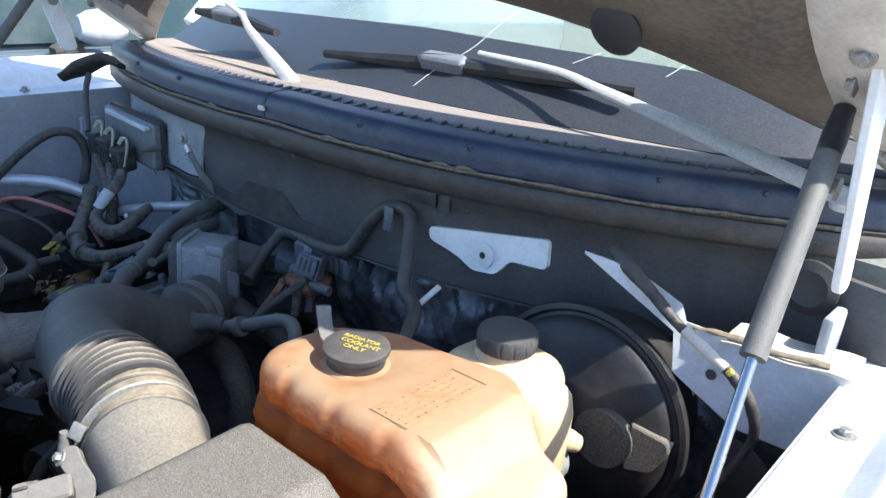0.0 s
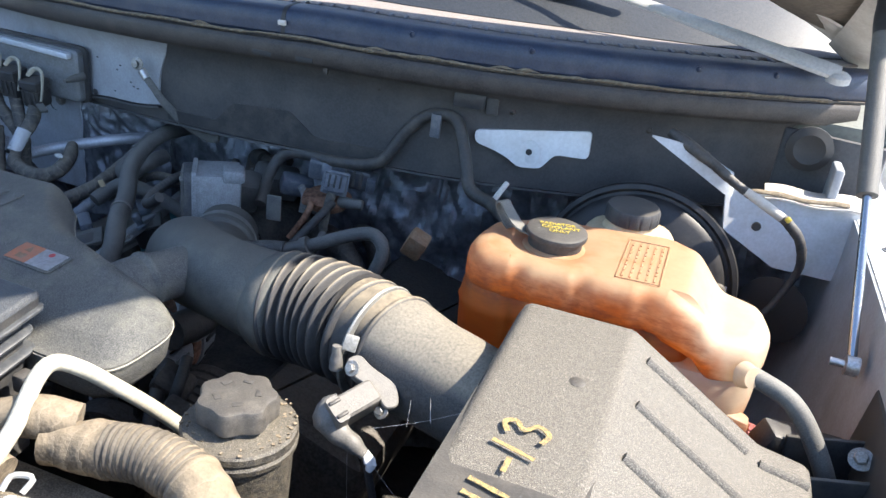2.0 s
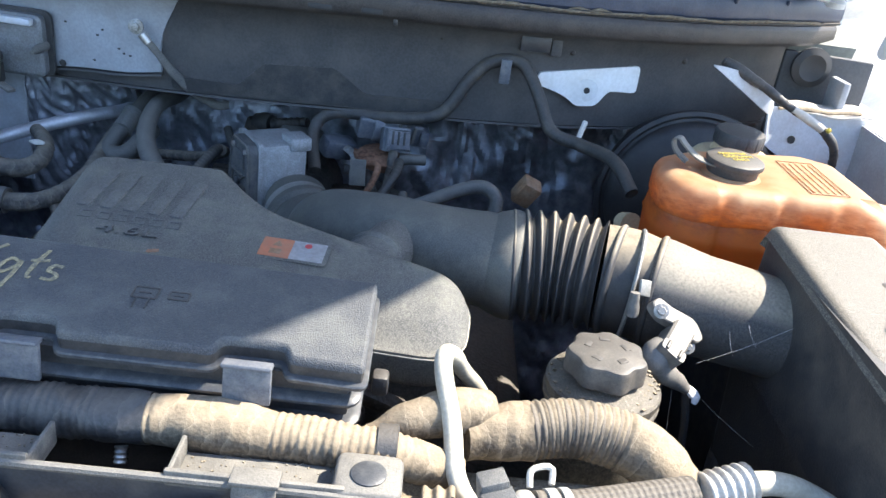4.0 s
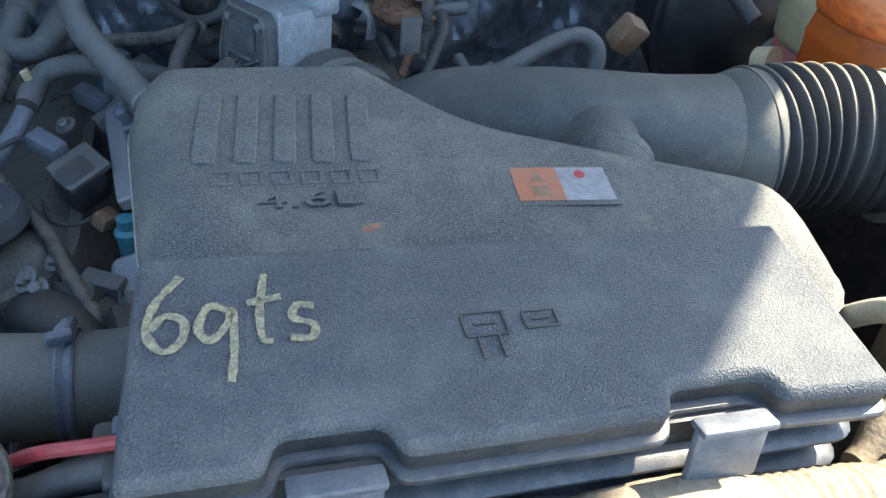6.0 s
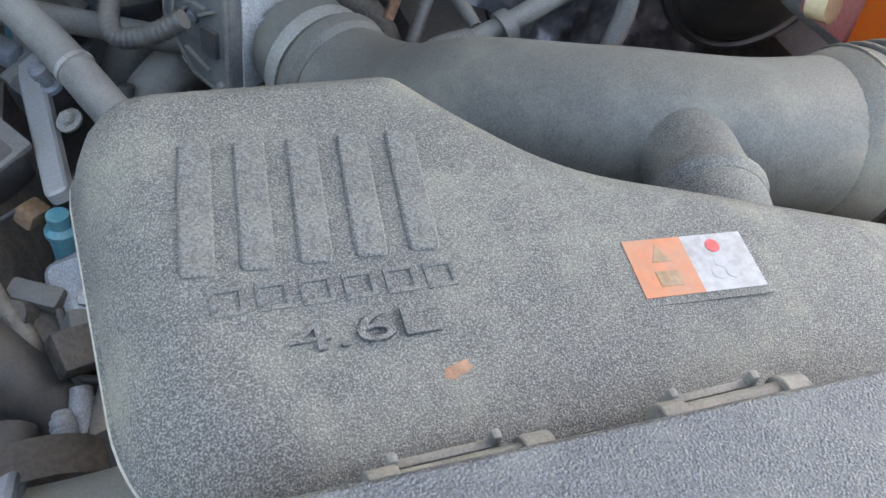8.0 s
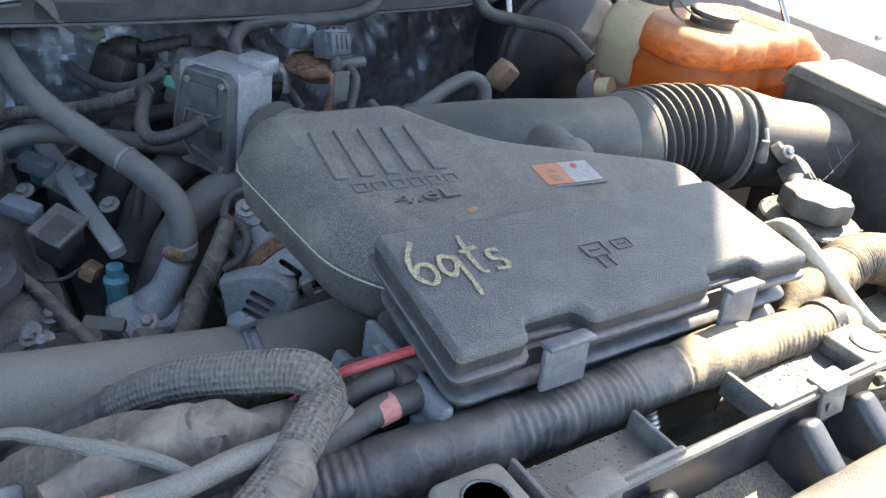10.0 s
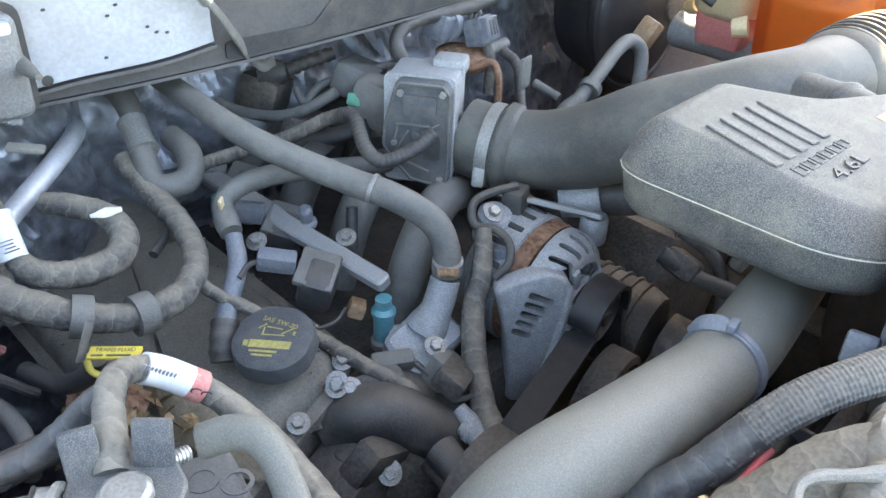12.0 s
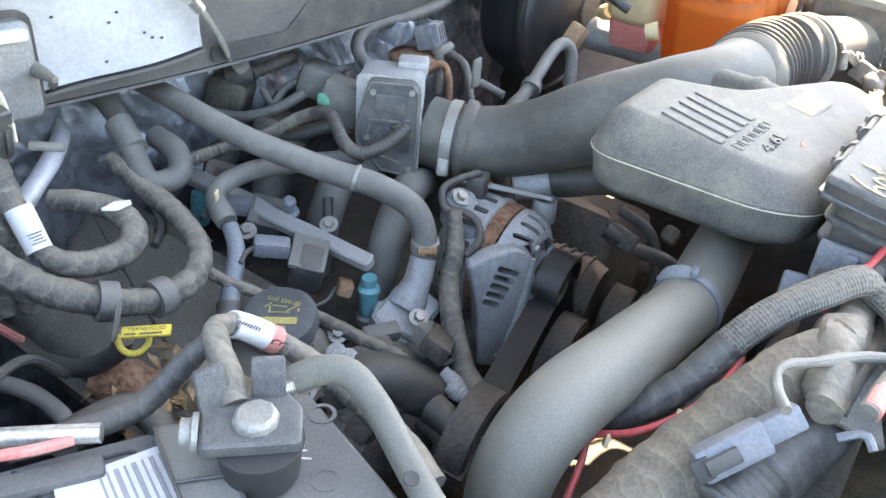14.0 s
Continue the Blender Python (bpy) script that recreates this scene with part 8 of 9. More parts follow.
part("valve_collar", tube([EV @ Vector((-0.026, 0, 0)), EV @ Vector((-0.012, 0, 0))], [0.0195, 0.021, 0.021, 0.0195], 20, 0.003), LATCH, valve, "round moulded collar")
for k in range(3):
    part("valve_rib", box(EV @ Vector((0.010 + 0.011 * k, 0.002, 0.0135)), (0.005, 0.026, 0.004), 0.001, EVT), HOSE, valve)
part("valve_end", box(EV @ Vector((0.048, -0.002, 0.004)), (0.014, 0.024, 0.026), 0.003, EVT), LATCH, valve)
PV = flat_on((0.129, 0.700, 1.034), (0.95, 0.3, -0.1), (0.05, 0.35, 0.93))
PVT = PV.to_3x3().to_4x4()
plug = part("valve_plug", layers(rounded(rect(-0.019, -0.017, 0.019, 0.017), 0.003, 2), [(-0.018, 0.002), (0.004, 0), (0.004, 0.003), (0.012, 0.003), (0.013, 0.005)], PV), LATCH, egr, "grey multi-way plug with locking slots")
for dx in (-0.008, 0.0, 0.008):
    part("plug_slot", box(PV @ Vector((dx, 0.002, 0.0132)), (0.003, 0.018, 0.0012), 0.0004, PVT), INK, plug)
part("plug_cable", tube([(0.128, 0.693, 1.020), (0.126, 0.684, 1.000), (0.122, 0.682, 0.962)], [0.007, 0.006, 0.006], 12, 0.004), TAPE, plug)
part("vacuum_disc", lathe([(0.0, -0.012), (0.028, -0.012), (0.034, -0.004), (0.035, 0.002), (0.030, 0.006), (0.012, 0.010), (0.0, 0.010)], (0.111, 0.714, 1.003), (0.05, -0.1, 1), 32), RUST, egr, "rust-brown vacuum disc")
part("disc_outlet", tube([(0.138, 0.702, 1.007), (0.156, 0.699, 1.009), (0.172, 0.702, 1.009)], [0.009, 0.0075, 0.0075], 12, 0.004), HOSE, egr, "short grey outlet")
part("bent_bracket", tube([(0.050, 0.735, 1.005), (0.064, 0.722, 1.004), (0.074, 0.712, 0.996), (0.073, 0.708, 0.972)], 0.0055, 8, 0.003, flat=0.35), DULL, egr, "bent steel bracket")
part("copper_pipe", hose([(0.072, 0.725, 1.002), (0.088, 0.686, 1.001), (0.108, 0.668, 1.008), (0.108, 0.655, 0.994), (0.092, 0.639, 0.961)], 0.006, 12, 0.004), RUST, egr, "rusty copper pipe")
part("conduit", hose([(0.138, 0.675, 1.013), (0.135, 0.650, 1.003), (0.115, 0.624, 0.973), (0.096, 0.599, 0.944)], 0.008, 12, 0.002, shape=ridged(0.006, 0.05)), RUBBER, egr)
part("steel_stub", hose([(0.148, 0.632, 0.983), (0.153, 0.597, 0.974)], [0.008, 0.007], 12, 0.004), HOSE, egr)
part("bracket", box((0.089, 0.601, 1.018), (0.02, 0.004, 0.035), 0.001, (0, 0, 10)), HOSE, egr)
part("vacuum_elbow", hose([(0.057, 0.735, 0.970), (0.087, 0.739, 0.965), (0.102, 0.725, 0.943)], 0.009, 12, 0.004), HOSE, egr, "grey bent elbow")

fw = thing("vacuum_hose", (0.2, 0.73, 1.1), "black rubber hose clipped across the firewall", "hose")
part("hose", hose([(0.025, 0.670, 0.987), (0.013, 0.723, 1.025), (0.038, 0.734, 1.051), (0.116, 0.724, 1.057), (0.184, 0.719, 1.072), (0.221, 0.725, 1.125), (0.248, 0.729, 1.150), (0.286, 0.727, 1.152), (0.311, 0.703, 1.120), (0.333, 0.676, 1.080), (0.370, 0.657, 1.072), (0.407, 0.608, 1.071), (0.426, 0.562, 1.048)], 0.0112, 16, 0.006), RUBBER, fw, "", 60)
part("clip", box((0.264, 0.713, 1.142), (0.014, 0.004, 0.032), 0.001), LATCH, fw, "grey strap clip")
part("post", hose([(0.378, 0.690, 1.094), (0.365, 0.661, 1.067)], 0.0048, 10, 0.005), PALE, fw, "pale plastic post")
ph = thing("purge_hose", (0.1, 0.6, 1.0), "grey hose with spring clamp on the intake duct", "hose")
part("hose", hose([(0.129, 0.560, 0.982), (0.170, 0.565, 0.999), (0.221, 0.572, 1.023), (0.250, 0.572, 1.029), (0.265, 0.564, 1.011), (0.250, 0.552, 0.963)], 0.0112, 16, 0.005), HOSE, ph)
ring_band([(0.160, 0.562, 0.994), (0.191, 0.568, 1.009)], 0.0125, 0.010, HOSE, "spring_clamp", ph, 18)
part("plug", box((0.301, 0.582, 1.027), (0.026, 0.024, 0.034), 0.004, (20, 25, 10)), BROWN, ph, "tan brown plug")
part("stub", hose([(0.078, 0.535, 0.975), (0.105, 0.553, 0.981), (0.132, 0.559, 0.986)], [0.019, 0.015, 0.0125], 16, 0.004), COVER, ph)
solo("vapour_hose", hose([(-0.142, 0.860, 0.966), (-0.133, 0.841, 0.959), (-0.113, 0.797, 0.959), (-0.092, 0.764, 0.971), (-0.066, 0.737, 0.994)], 0.0085, 14, 0.005), HOSE, "pale grey vapour hose behind the throttle body", "hose")
solo("hose_clip", box((-0.061, 0.711, 0.992), (0.020, 0.016, 0.014), 0.003, (10, 20, 40)), GREEN, "green plastic hose clip", "clip")
vl = thing("vapour_valve", (-0.08, 0.85, 0.98), "black purge valve with ribbed hose and wire", "valve")
part("body", hose([(-0.093, 0.848, 0.987), (-0.066, 0.830, 0.992)], [0.018, 0.022, 0.018], 18, 0.004), RUBBER, vl)
part("tail", hose([(-0.066, 0.830, 0.992), (-0.038, 0.822, 1.000), (-0.010, 0.813, 1.006)], 0.0105, 14, 0.002, shape=ridged(0.010, 0.1)), RUBBER, vl)
part("small_hose", hose([(-0.072, 0.805, 0.980), (-0.076, 0.782, 0.970), (-0.048, 0.783, 0.986), (0.011, 0.759, 0.998), (0.038, 0.748, 1.001)], 0.006, 12, 0.004), HOSE, vl)
cond = thing("engine_conduit", (-0.2, 0.72, 0.93), "ribbed black wiring conduit over the engine", "wiring loom")
part("conduit", hose([(-0.292, 0.717, 0.907), (-0.266, 0.746, 0.928), (-0.230, 0.759, 0.947), (-0.189, 0.752, 0.953), (-0.142, 0.726, 0.966), (-0.107, 0.702, 0.985), (-0.101, 0.671, 0.999)], 0.0095, 14, 0.002, shape=ridged(0.006, 0.06)), TAPE, cond, "", 70)
part("conduit", hose([(-0.131, 0.759, 0.937), (-0.094, 0.726, 0.950), (-0.063, 0.688, 0.969)], 0.012, 14, 0.004), BLACK, cond)
for px, s, mt in (((-0.080, 0.779, 0.945), (0.06, 0.04, 0.03), IRON), ((-0.007, 0.769, 0.986), (0.07, 0.05, 0.04), HOSE), ((-0.034, 0.707, 0.984), (0.06, 0.05, 0.05), HOSE), ((-0.087, 0.735, 0.931), (0.10, 0.03, 0.03), BLACK), ((0.046, 0.738, 1.001), (0.05, 0.03, 0.03), LATCH), ((-0.082, 0.855, 0.961), (0.06, 0.05, 0.05), IRON)):
    part("plug", box(px, s, 0.008, (15, 10, 35)), mt, cond)

# ---- grime-covered parts on the engine front
pump = thing("water_pump", (-0.10, 0.40, 0.72), "black cast water pump with bolts and short hose", "pump")
part("body", lathe([(0.075, -0.05), (0.078, -0.02), (0.070, 0.0), (0.045, 0.018), (0.030, 0.022), (0.0, 0.024)], (-0.216, 0.453, 0.770), (-0.35, -0.75, 0.5), 32, ripple=lambda a, i: 1 + 0.06 * math.cos(3 * a)), IRON, pump, "rounded dark casting")
part("spigot", hose([(-0.216, 0.416, 0.797), (-0.218, 0.398, 0.795), (-0.219, 0.385, 0.791)], [0.022, 0.020, 0.020], 18, 0.005), BLACK, pump, "short black spigot")
part("flange", layers(rounded(rect(-0.05, -0.018, 0.05, 0.018), 0.012), [(-0.006, 0), (0.006, 0.002)], axis_matrix((-0.243, 0.500, 0.819), (-0.4, -0.45, 0.8), 20)), IRON, pump)
bolts(pump, [(-0.247, 0.500, 0.833), (-0.258, 0.435, 0.785), (-0.234, 0.474, 0.823)], (-0.4, -0.5, 0.75))
part("threaded_sensor", hose([(-0.185, 0.420, 0.802), (-0.184, 0.395, 0.798)], [0.009, 0.012, 0.011, 0.007], 14, 0.0015, shape=ridged(0.005, 0.08)), CASTING, pump, "threaded metal sensor")
part("sensor_bracket", box((-0.165, 0.451, 0.829), (0.045, 0.030, 0.020), 0.003, (25, 15, 25)), IRON, pump, "dark metal bracket")
part("tensioner_arm", hose([(-0.158, 0.391, 0.769), (-0.136, 0.390, 0.776), (-0.109, 0.399, 0.780)], [0.016, 0.020, 0.014], 14, 0.005, flat=0.6), IRON, belt, "dark cast belt tensioner arm")
comp = thing("compressor", (0.12, 0.36, 0.80), "dark cast compressor behind the belt pulleys", "compressor")
part("body", lathe([(0.045, -0.10), (0.052, -0.09), (0.052, -0.02), (0.046, 0.0), (0.03, 0.004)], PH + Vector((0.0, 0.03, 0.0)), AX, 32), IRON, comp, "ribbed dark casting")
part("clutch_plate", lathe([(0.036, 0.020), (0.036, 0.024), (0.018, 0.026), (0.0, 0.026)], PH, AX, 32), HOSE, comp)
for k in range(5):
    part("cooling_rib", lathe([(0.0535, -0.080 + 0.014 * k), (0.0555, -0.079 + 0.014 * k), (0.0555, -0.076 + 0.014 * k), (0.0535, -0.075 + 0.014 * k)], PH + Vector((0.0, 0.03, 0.0)), AX, 32), IRON, comp)
part("manifold", box((0.096, 0.378, 0.872), (0.045, 0.04, 0.026), 0.008, (20, 30, 15)), IRON, comp, "dark cast manifold block")
for q, r in (([(0.076, 0.394, 0.887), (0.090, 0.357, 0.869), (0.110, 0.319, 0.855), (0.125, 0.295, 0.814)], 0.012), ([(0.106, 0.392, 0.903), (0.118, 0.353, 0.879), (0.111, 0.333, 0.833), (0.101, 0.339, 0.772)], 0.009)):
    part("line", hose(q, r, 12, 0.006), RUBBER, comp, "black refrigerant line")
shroud = thing("fan_shroud_rib", (0.05, 0.20, 0.75), "black plastic fan shroud edge behind the radiator", "fan shroud")
part("edge", hose([(-0.42, 0.205, 0.84), (-0.2, 0.20, 0.85), (-0.05, 0.20, 0.85), (0.04, 0.20, 0.845)], 0.016, 12, 0.01), BLACK, shroud)
for x in (-0.36, -0.28, -0.20, -0.12, -0.04, 0.04):
    part("rib", box((x, 0.19, 0.75), (0.006, 0.025, 0.24), 0.002), BLACK, shroud)

bolts(engine, [(-0.375, 0.515, 0.800), (-0.30, 0.505, 0.822), (-0.235, 0.525, 0.842)], (-0.3, -0.3, 0.9))
part("head_front", box((-0.29, 0.47, 0.72), (0.20, 0.07, 0.13), 0.02, (0, -20, 8)), GRIME, engine, "dark front face of the cylinder head")

# ---------------------------------------------------------------- passenger side
module = thing("control_module", (-0.40, 0.75, 1.05), "cast metal control module with grey plugs", "control module")
part("case", layers(rounded(rect(-0.100, -0.042, 0.098, 0.043), 0.010), [(-0.011, 0.002), (-0.009, 0), (0.006, 0), (0.009, 0.003), (0.010, 0.005)], flat_on((-0.465, 0.764, 1.086), (1, -0.05, 0), (0, 0, 1))), CASTDARK, module, "speckled cast case")
part("gasket", layers(rounded(rect(-0.104, -0.044, 0.106, 0.048), 0.014), [(-0.003, 0), (0.003, 0)], flat_on((-0.465, 0.772, 1.086), (1, -0.05, 0), (0, 0, 1))), BLACK, module, "black foam gasket round the case")
part("cover_ledge", box((-0.455, 0.748, 1.122), (0.16, 0.012, 0.010), 0.003, (0, 1, -3)), PRIMER, module, "pale ribbed ledge above the plugs")
part("post", hose([(-0.370, 0.763, 1.087), (-0.369, 0.723, 1.085)], [0.010, 0.008, 0.004], 14, 0.004), HOSE, module, "pointed stud")
PLUGS = ((-0.514, 0.722, 1.072), (-0.474, 0.722, 1.067), (-0.434, 0.727, 1.056))
for q in PLUGS:
    M = pose(*q, 8, 0, 4)
    plug = part("plug", layers(rounded(rect(-0.0165, -0.016, 0.0165, 0.016), 0.003, 2), [(-0.024, 0.004), (-0.020, 0.001), (0.004, 0.0), (0.004, 0.0025), (0.010, 0.0025), (0.010, -0.001), (0.019, -0.001), (0.021, 0.001)], M), BLACK, module, "black square multi-pin plug")
    for dx in (-0.010, 0.0, 0.010):
        part("plug_rib", box(M @ Vector((dx, -0.0163, -0.006)), (0.0035, 0.0025, 0.022), 0.0006, M.to_3x3().to_4x4()), BLACK, plug)
    part("plug_lever", tube([M @ Vector((-0.012, 0.002, 0.024)), M @ Vector((0.0, 0.006, 0.036)), M @ Vector((0.015, 0.004, 0.033)), M @ Vector((0.019, -0.006, 0.008)), M @ Vector((0.018, -0.012, -0.010))], [0.0035, 0.0045, 0.0045, 0.0035, 0.003], 8, 0.004, flat=0.6), PIPE, plug, "pale tan locking lever")
for (px, py, pz), (bx, by) in zip(PLUGS[:2], ((-0.462, 0.716), (-0.447, 0.706))):
    part("plug_cable", tube([(px, py, pz - 0.018), (px + 0.008, py - 0.004, pz - 0.05), (bx, by, 0.97), (bx + 0.004, by - 0.01, 0.90)], [0.010, 0.0105, 0.010, 0.010], 14, 0.004, shape=taped(0.01, 0.05)), TAPE, module, "taped cable hanging from the plug")
part("tab", box((-0.398, 0.702, 1.040), (0.028, 0.012, 0.005), 0.002, (0, 10, -30)), HOSE, module)

kc = thing("labelled_loom", (-0.42, 0.68, 0.95), "black looped loom with white printed label", "wiring loom")
part("upper", hose([(-0.434, 0.726, 1.040), (-0.434, 0.714, 1.010), (-0.436, 0.692, 0.985), (-0.433, 0.674, 0.961)], [0.013, 0.015, 0.0125, 0.012], 16, 0.004, shape=taped(0.01, 0.05)), TAPE, kc)
part("label_sleeve", hose([(-0.434, 0.697, 0.997), (-0.435, 0.673, 0.967)], [0.0150, 0.0142], 18, 0.006), LABEL, kc, "white label sleeve")
LK = flat_on((-0.442, 0.669, 0.980), Vector((-0.431, 0.664, 0.983)) - Vector((-0.442, 0.669, 0.980)), (-0.3, -0.2, 1))
bm = bmesh.new()
for k in range(4):
    box(LK @ Vector((0.006 - 0.0008 * (k % 2), 0.0085 - 0.0038 * k, 0.0004)), (0.012 - 0.002 * (k % 3), 0.0013, 0.0004), 0, LK.to_3x3().to_4x4(), bm=bm)
part("label_bars", bm, GREYINK, kc, "rows of small grey print")
part("coil", hose([(-0.433, 0.676, 0.966), (-0.423, 0.662, 0.954), (-0.394, 0.656, 0.945), (-0.365, 0.658, 0.945), (-0.348, 0.674, 0.953), (-0.350, 0.697, 0.963), (-0.366, 0.722, 0.968), (-0.384, 0.744, 0.969)], [0.012, 0.0155, 0.016, 0.016, 0.0155, 0.015, 0.014, 0.012], 18, 0.004, shape=taped(0.012, 0.04)), TAPE, kc, "looped loom", 60)
part("tab", hose([(-0.367, 0.689, 0.973), (-0.343, 0.680, 0.975)], [0.002, 0.006, 0.003], 8, 0.004, flat=0.4), PALE, kc, "pale plastic tab")

bigl = thing("engine_loom", (-0.38, 0.62, 0.92), "thick black cloth-taped engine loom", "wiring loom")
part("trunk", hose([(-0.482, 0.685, 0.996), (-0.470, 0.672, 0.971), (-0.449, 0.650, 0.947), (-0.417, 0.623, 0.931), (-0.378, 0.609, 0.919), (-0.335, 0.612, 0.918), (-0.305, 0.638, 0.925), (-0.290, 0.687, 0.935), (-0.290, 0.741, 0.949), (-0.289, 0.791, 0.963)], [0.0165, 0.017, 0.017, 0.0155, 0.0155, 0.015, 0.0145, 0.015, 0.015, 0.014], 20, 0.004, shape=taped(0.014, 0.05)), TAPE, bigl, "", 60)
for px in (((-0.414, 0.621, 0.930), (-0.402, 0.616, 0.926)), ((-0.371, 0.609, 0.918), (-0.356, 0.609, 0.917))):
    ring_band(px, 0.0162, 0.016, HOSE, "tape_band", bigl)
part("strap", hose([(-0.416, 0.599, 0.937), (-0.426, 0.591, 0.926), (-0.432, 0.588, 0.916)], 0.010, 8, 0.005, flat=0.2), HOSE, bigl, "hanging grey strap")
part("branch", hose([(-0.312, 0.632, 0.919), (-0.306, 0.619, 0.905), (-0.286, 0.598, 0.889), (-0.269, 0.573, 0.877)], 0.008, 12, 0.004, shape=taped()), TAPE, bigl)
part("branch", hose([(-0.294, 0.690, 0.932), (-0.289, 0.728, 0.939), (-0.299, 0.704, 0.922), (-0.321, 0.687, 0.916)], 0.006, 10, 0.004), BLACK, bigl)

dip = thing("dipstick", (-0.40, 0.58, 0.85), "yellow transmission dipstick ring and tag", "dipstick")
part("ring", hose([(-0.426, 0.594, 0.916), (-0.427, 0.586, 0.905), (-0.420, 0.578, 0.901), (-0.410, 0.574, 0.908), (-0.407, 0.577, 0.917)], 0.0036, 10, 0.003), YELLOW, dip)
DM = flat_on((-0.412, 0.571, 0.923), Vector((-0.399, 0.559, 0.923)) - Vector((-0.425, 0.584, 0.922)), Vector((-0.408, 0.578, 0.923)) - Vector((-0.415, 0.567, 0.921)))
part("tag", box(DM @ Vector((0, 0, 0)), (0.039, 0.012, 0.003), 0.001, DM.to_3x3().to_4x4()), YELLOW, dip, "yellow plastic tag")
writing("tag_print", "TRANS FLUID", DM @ pose(-0.0150, 0.0004, 0.0016), 0.0036, CAPGREY, dip, 0.0001)
bm = bmesh.new()
for x, wd in ((-0.012, 0.009), (0.004, 0.018)):
    box(DM @ Vector((x, -0.0035, 0.0017)), (wd, 0.0016, 0.0004), 0, DM.to_3x3().to_4x4(), bm=bm)
part("tag_bars", bm, CAPGREY, dip)
part("tube", hose([(-0.419, 0.594, 0.909), (-0.422, 0.609, 0.884), (-0.433, 0.648, 0.854), (-0.445, 0.705, 0.839)], 0.0115, 16, 0.006), BLACK, dip, "black dipstick tube")

man = thing("exhaust_shield", (-0.40, 0.52, 0.78), "tan heat shield over rusty exhaust manifold with leaves", "heat shield")
part("shield", sheet(lambda u, v: Vector((-0.360, 0.645, 0.846)).lerp(Vector((-0.326, 0.513, 0.834)), u).lerp(Vector((-0.393, 0.553, 0.791)).lerp(Vector((-0.335, 0.464, 0.811)), u), v) + Vector((0, 0, 0.012 * math.sin(3 * u) * math.sin(3 * v))), 12, 10, 0.003), TAN, man, "dusty tan sheet")
part("rusty_cup", hose([(-0.426, 0.643, 0.839), (-0.411, 0.621, 0.836), (-0.393, 0.603, 0.822)], [0.022, 0.03, 0.028], 18, 0.005, rough=0.004), RUST, man, "flaking rusty iron")
leaves = bmesh.new()
for i in range(90):
    q = Vector((-0.409, 0.591, 0.837)) + Vector((random.gauss(0, 0.03), random.gauss(0, 0.03), random.gauss(0, 0.012)))
    r = random.uniform(0.004, 0.013)
    rot = Euler((random.uniform(-1, 1), random.uniform(-1, 1), random.uniform(0, 6))).to_matrix()
    vs = [leaves.verts.new(q + rot @ Vector(p)) for p in ((-r, 0, 0), (-r * 0.3, r * 0.4, 0.002), (r, 0, 0), (-r * 0.3, -r * 0.4, 0.002))]
    leaves.faces.new(vs)
tagged(part("leaf_litter", leaves, LEAF, man, "dry brown leaves"), "dry brown leaves", "", "", "stuff")
part("lower_hose", hose([(-0.516, 0.524, 0.910), (-0.479, 0.549, 0.887), (-0.447, 0.554, 0.875), (-0.438, 0.533, 0.865), (-0.451, 0.503, 0.857)], 0.016, 16, 0.005), RUBBER, man)
solo("coolant_hose", hose([(-0.510, 0.695, 0.862), (-0.493, 0.661, 0.867), (-0.483, 0.629, 0.867), (-0.483, 0.589, 0.866), (-0.492, 0.558, 0.862)], 0.0095, 14, 0.006), HOSE, "thin grey hose low beside the battery", "hose")

acp = thing("silver_pipe", (-0.33, 0.75, 0.95), "silver metal refrigerant pipe with bracket plate", "pipe")
part("pipe", hose([(-0.301, 0.896, 0.977), (-0.303, 0.860, 0.976), (-0.341, 0.811, 0.975), (-0.392, 0.769, 0.965), (-0.449, 0.728, 0.949), (-0.490, 0.705, 0.933), (-0.535, 0.689, 0.937)], 0.0125, 18, 0.006), SILVER, acp)
part("plate", box((-0.311, 0.886, 0.956), (0.045, 0.006, 0.085), 0.003, (0, 8, 25)), CASTING, acp, "pitted bracket plate")
part("dark_plate", box((-0.316, 0.914, 0.948), (0.05, 0.006, 0.11), 0.003, (0, 8, 25)), BLACK, acp)
bolts(acp, [(-0.311, 0.889, 0.977)], (-0.6, -0.8, 0.1))
hh = thing("heater_connector", (-0.27, 0.80, 0.96), "dark heater hose with pale collar at the firewall", "hose")
part("hose", hose([(-0.255, 0.872, 1.008), (-0.257, 0.840, 1.003), (-0.265, 0.806, 0.991), (-0.278, 0.768, 0.968), (-0.281, 0.741, 0.951), (-0.255, 0.731, 0.954), (-0.239, 0.754, 0.968), (-0.236, 0.792, 0.972)], [0.0165, 0.0165, 0.0155, 0.016, 0.0165, 0.0165, 0.0165, 0.016], 20, 0.005), HOSE, hh, "", 60)
part("collar", hose([(-0.268, 0.806, 0.992), (-0.274, 0.773, 0.974)], [0.0192, 0.0180, 0.0178, 0.0190], 22, 0.002), DULLBAND, hh, "dull crimped collar")
bc = thing("ground_cable", (-0.2, 0.78, 1.05), "ground strap bolted to the firewall", "cable")
part("strap", tube([(-0.222, 0.727, 1.128), (-0.205, 0.728, 1.108), (-0.185, 0.735, 1.080), (-0.160, 0.752, 1.050), (-0.135, 0.770, 1.030), (-0.118, 0.776, 1.030)], [0.0055, 0.005, 0.0065, 0.0070, 0.0065, 0.006], 12, 0.003, flat=0.4, rough=0.0008), HOSE, bc, "flat dusty braided strap")
part("ferrule", tube([(-0.222, 0.727, 1.128), (-0.213, 0.7275, 1.117)], 0.0062, 12, 0.003), STEEL, bc, "crimped metal ferrule")
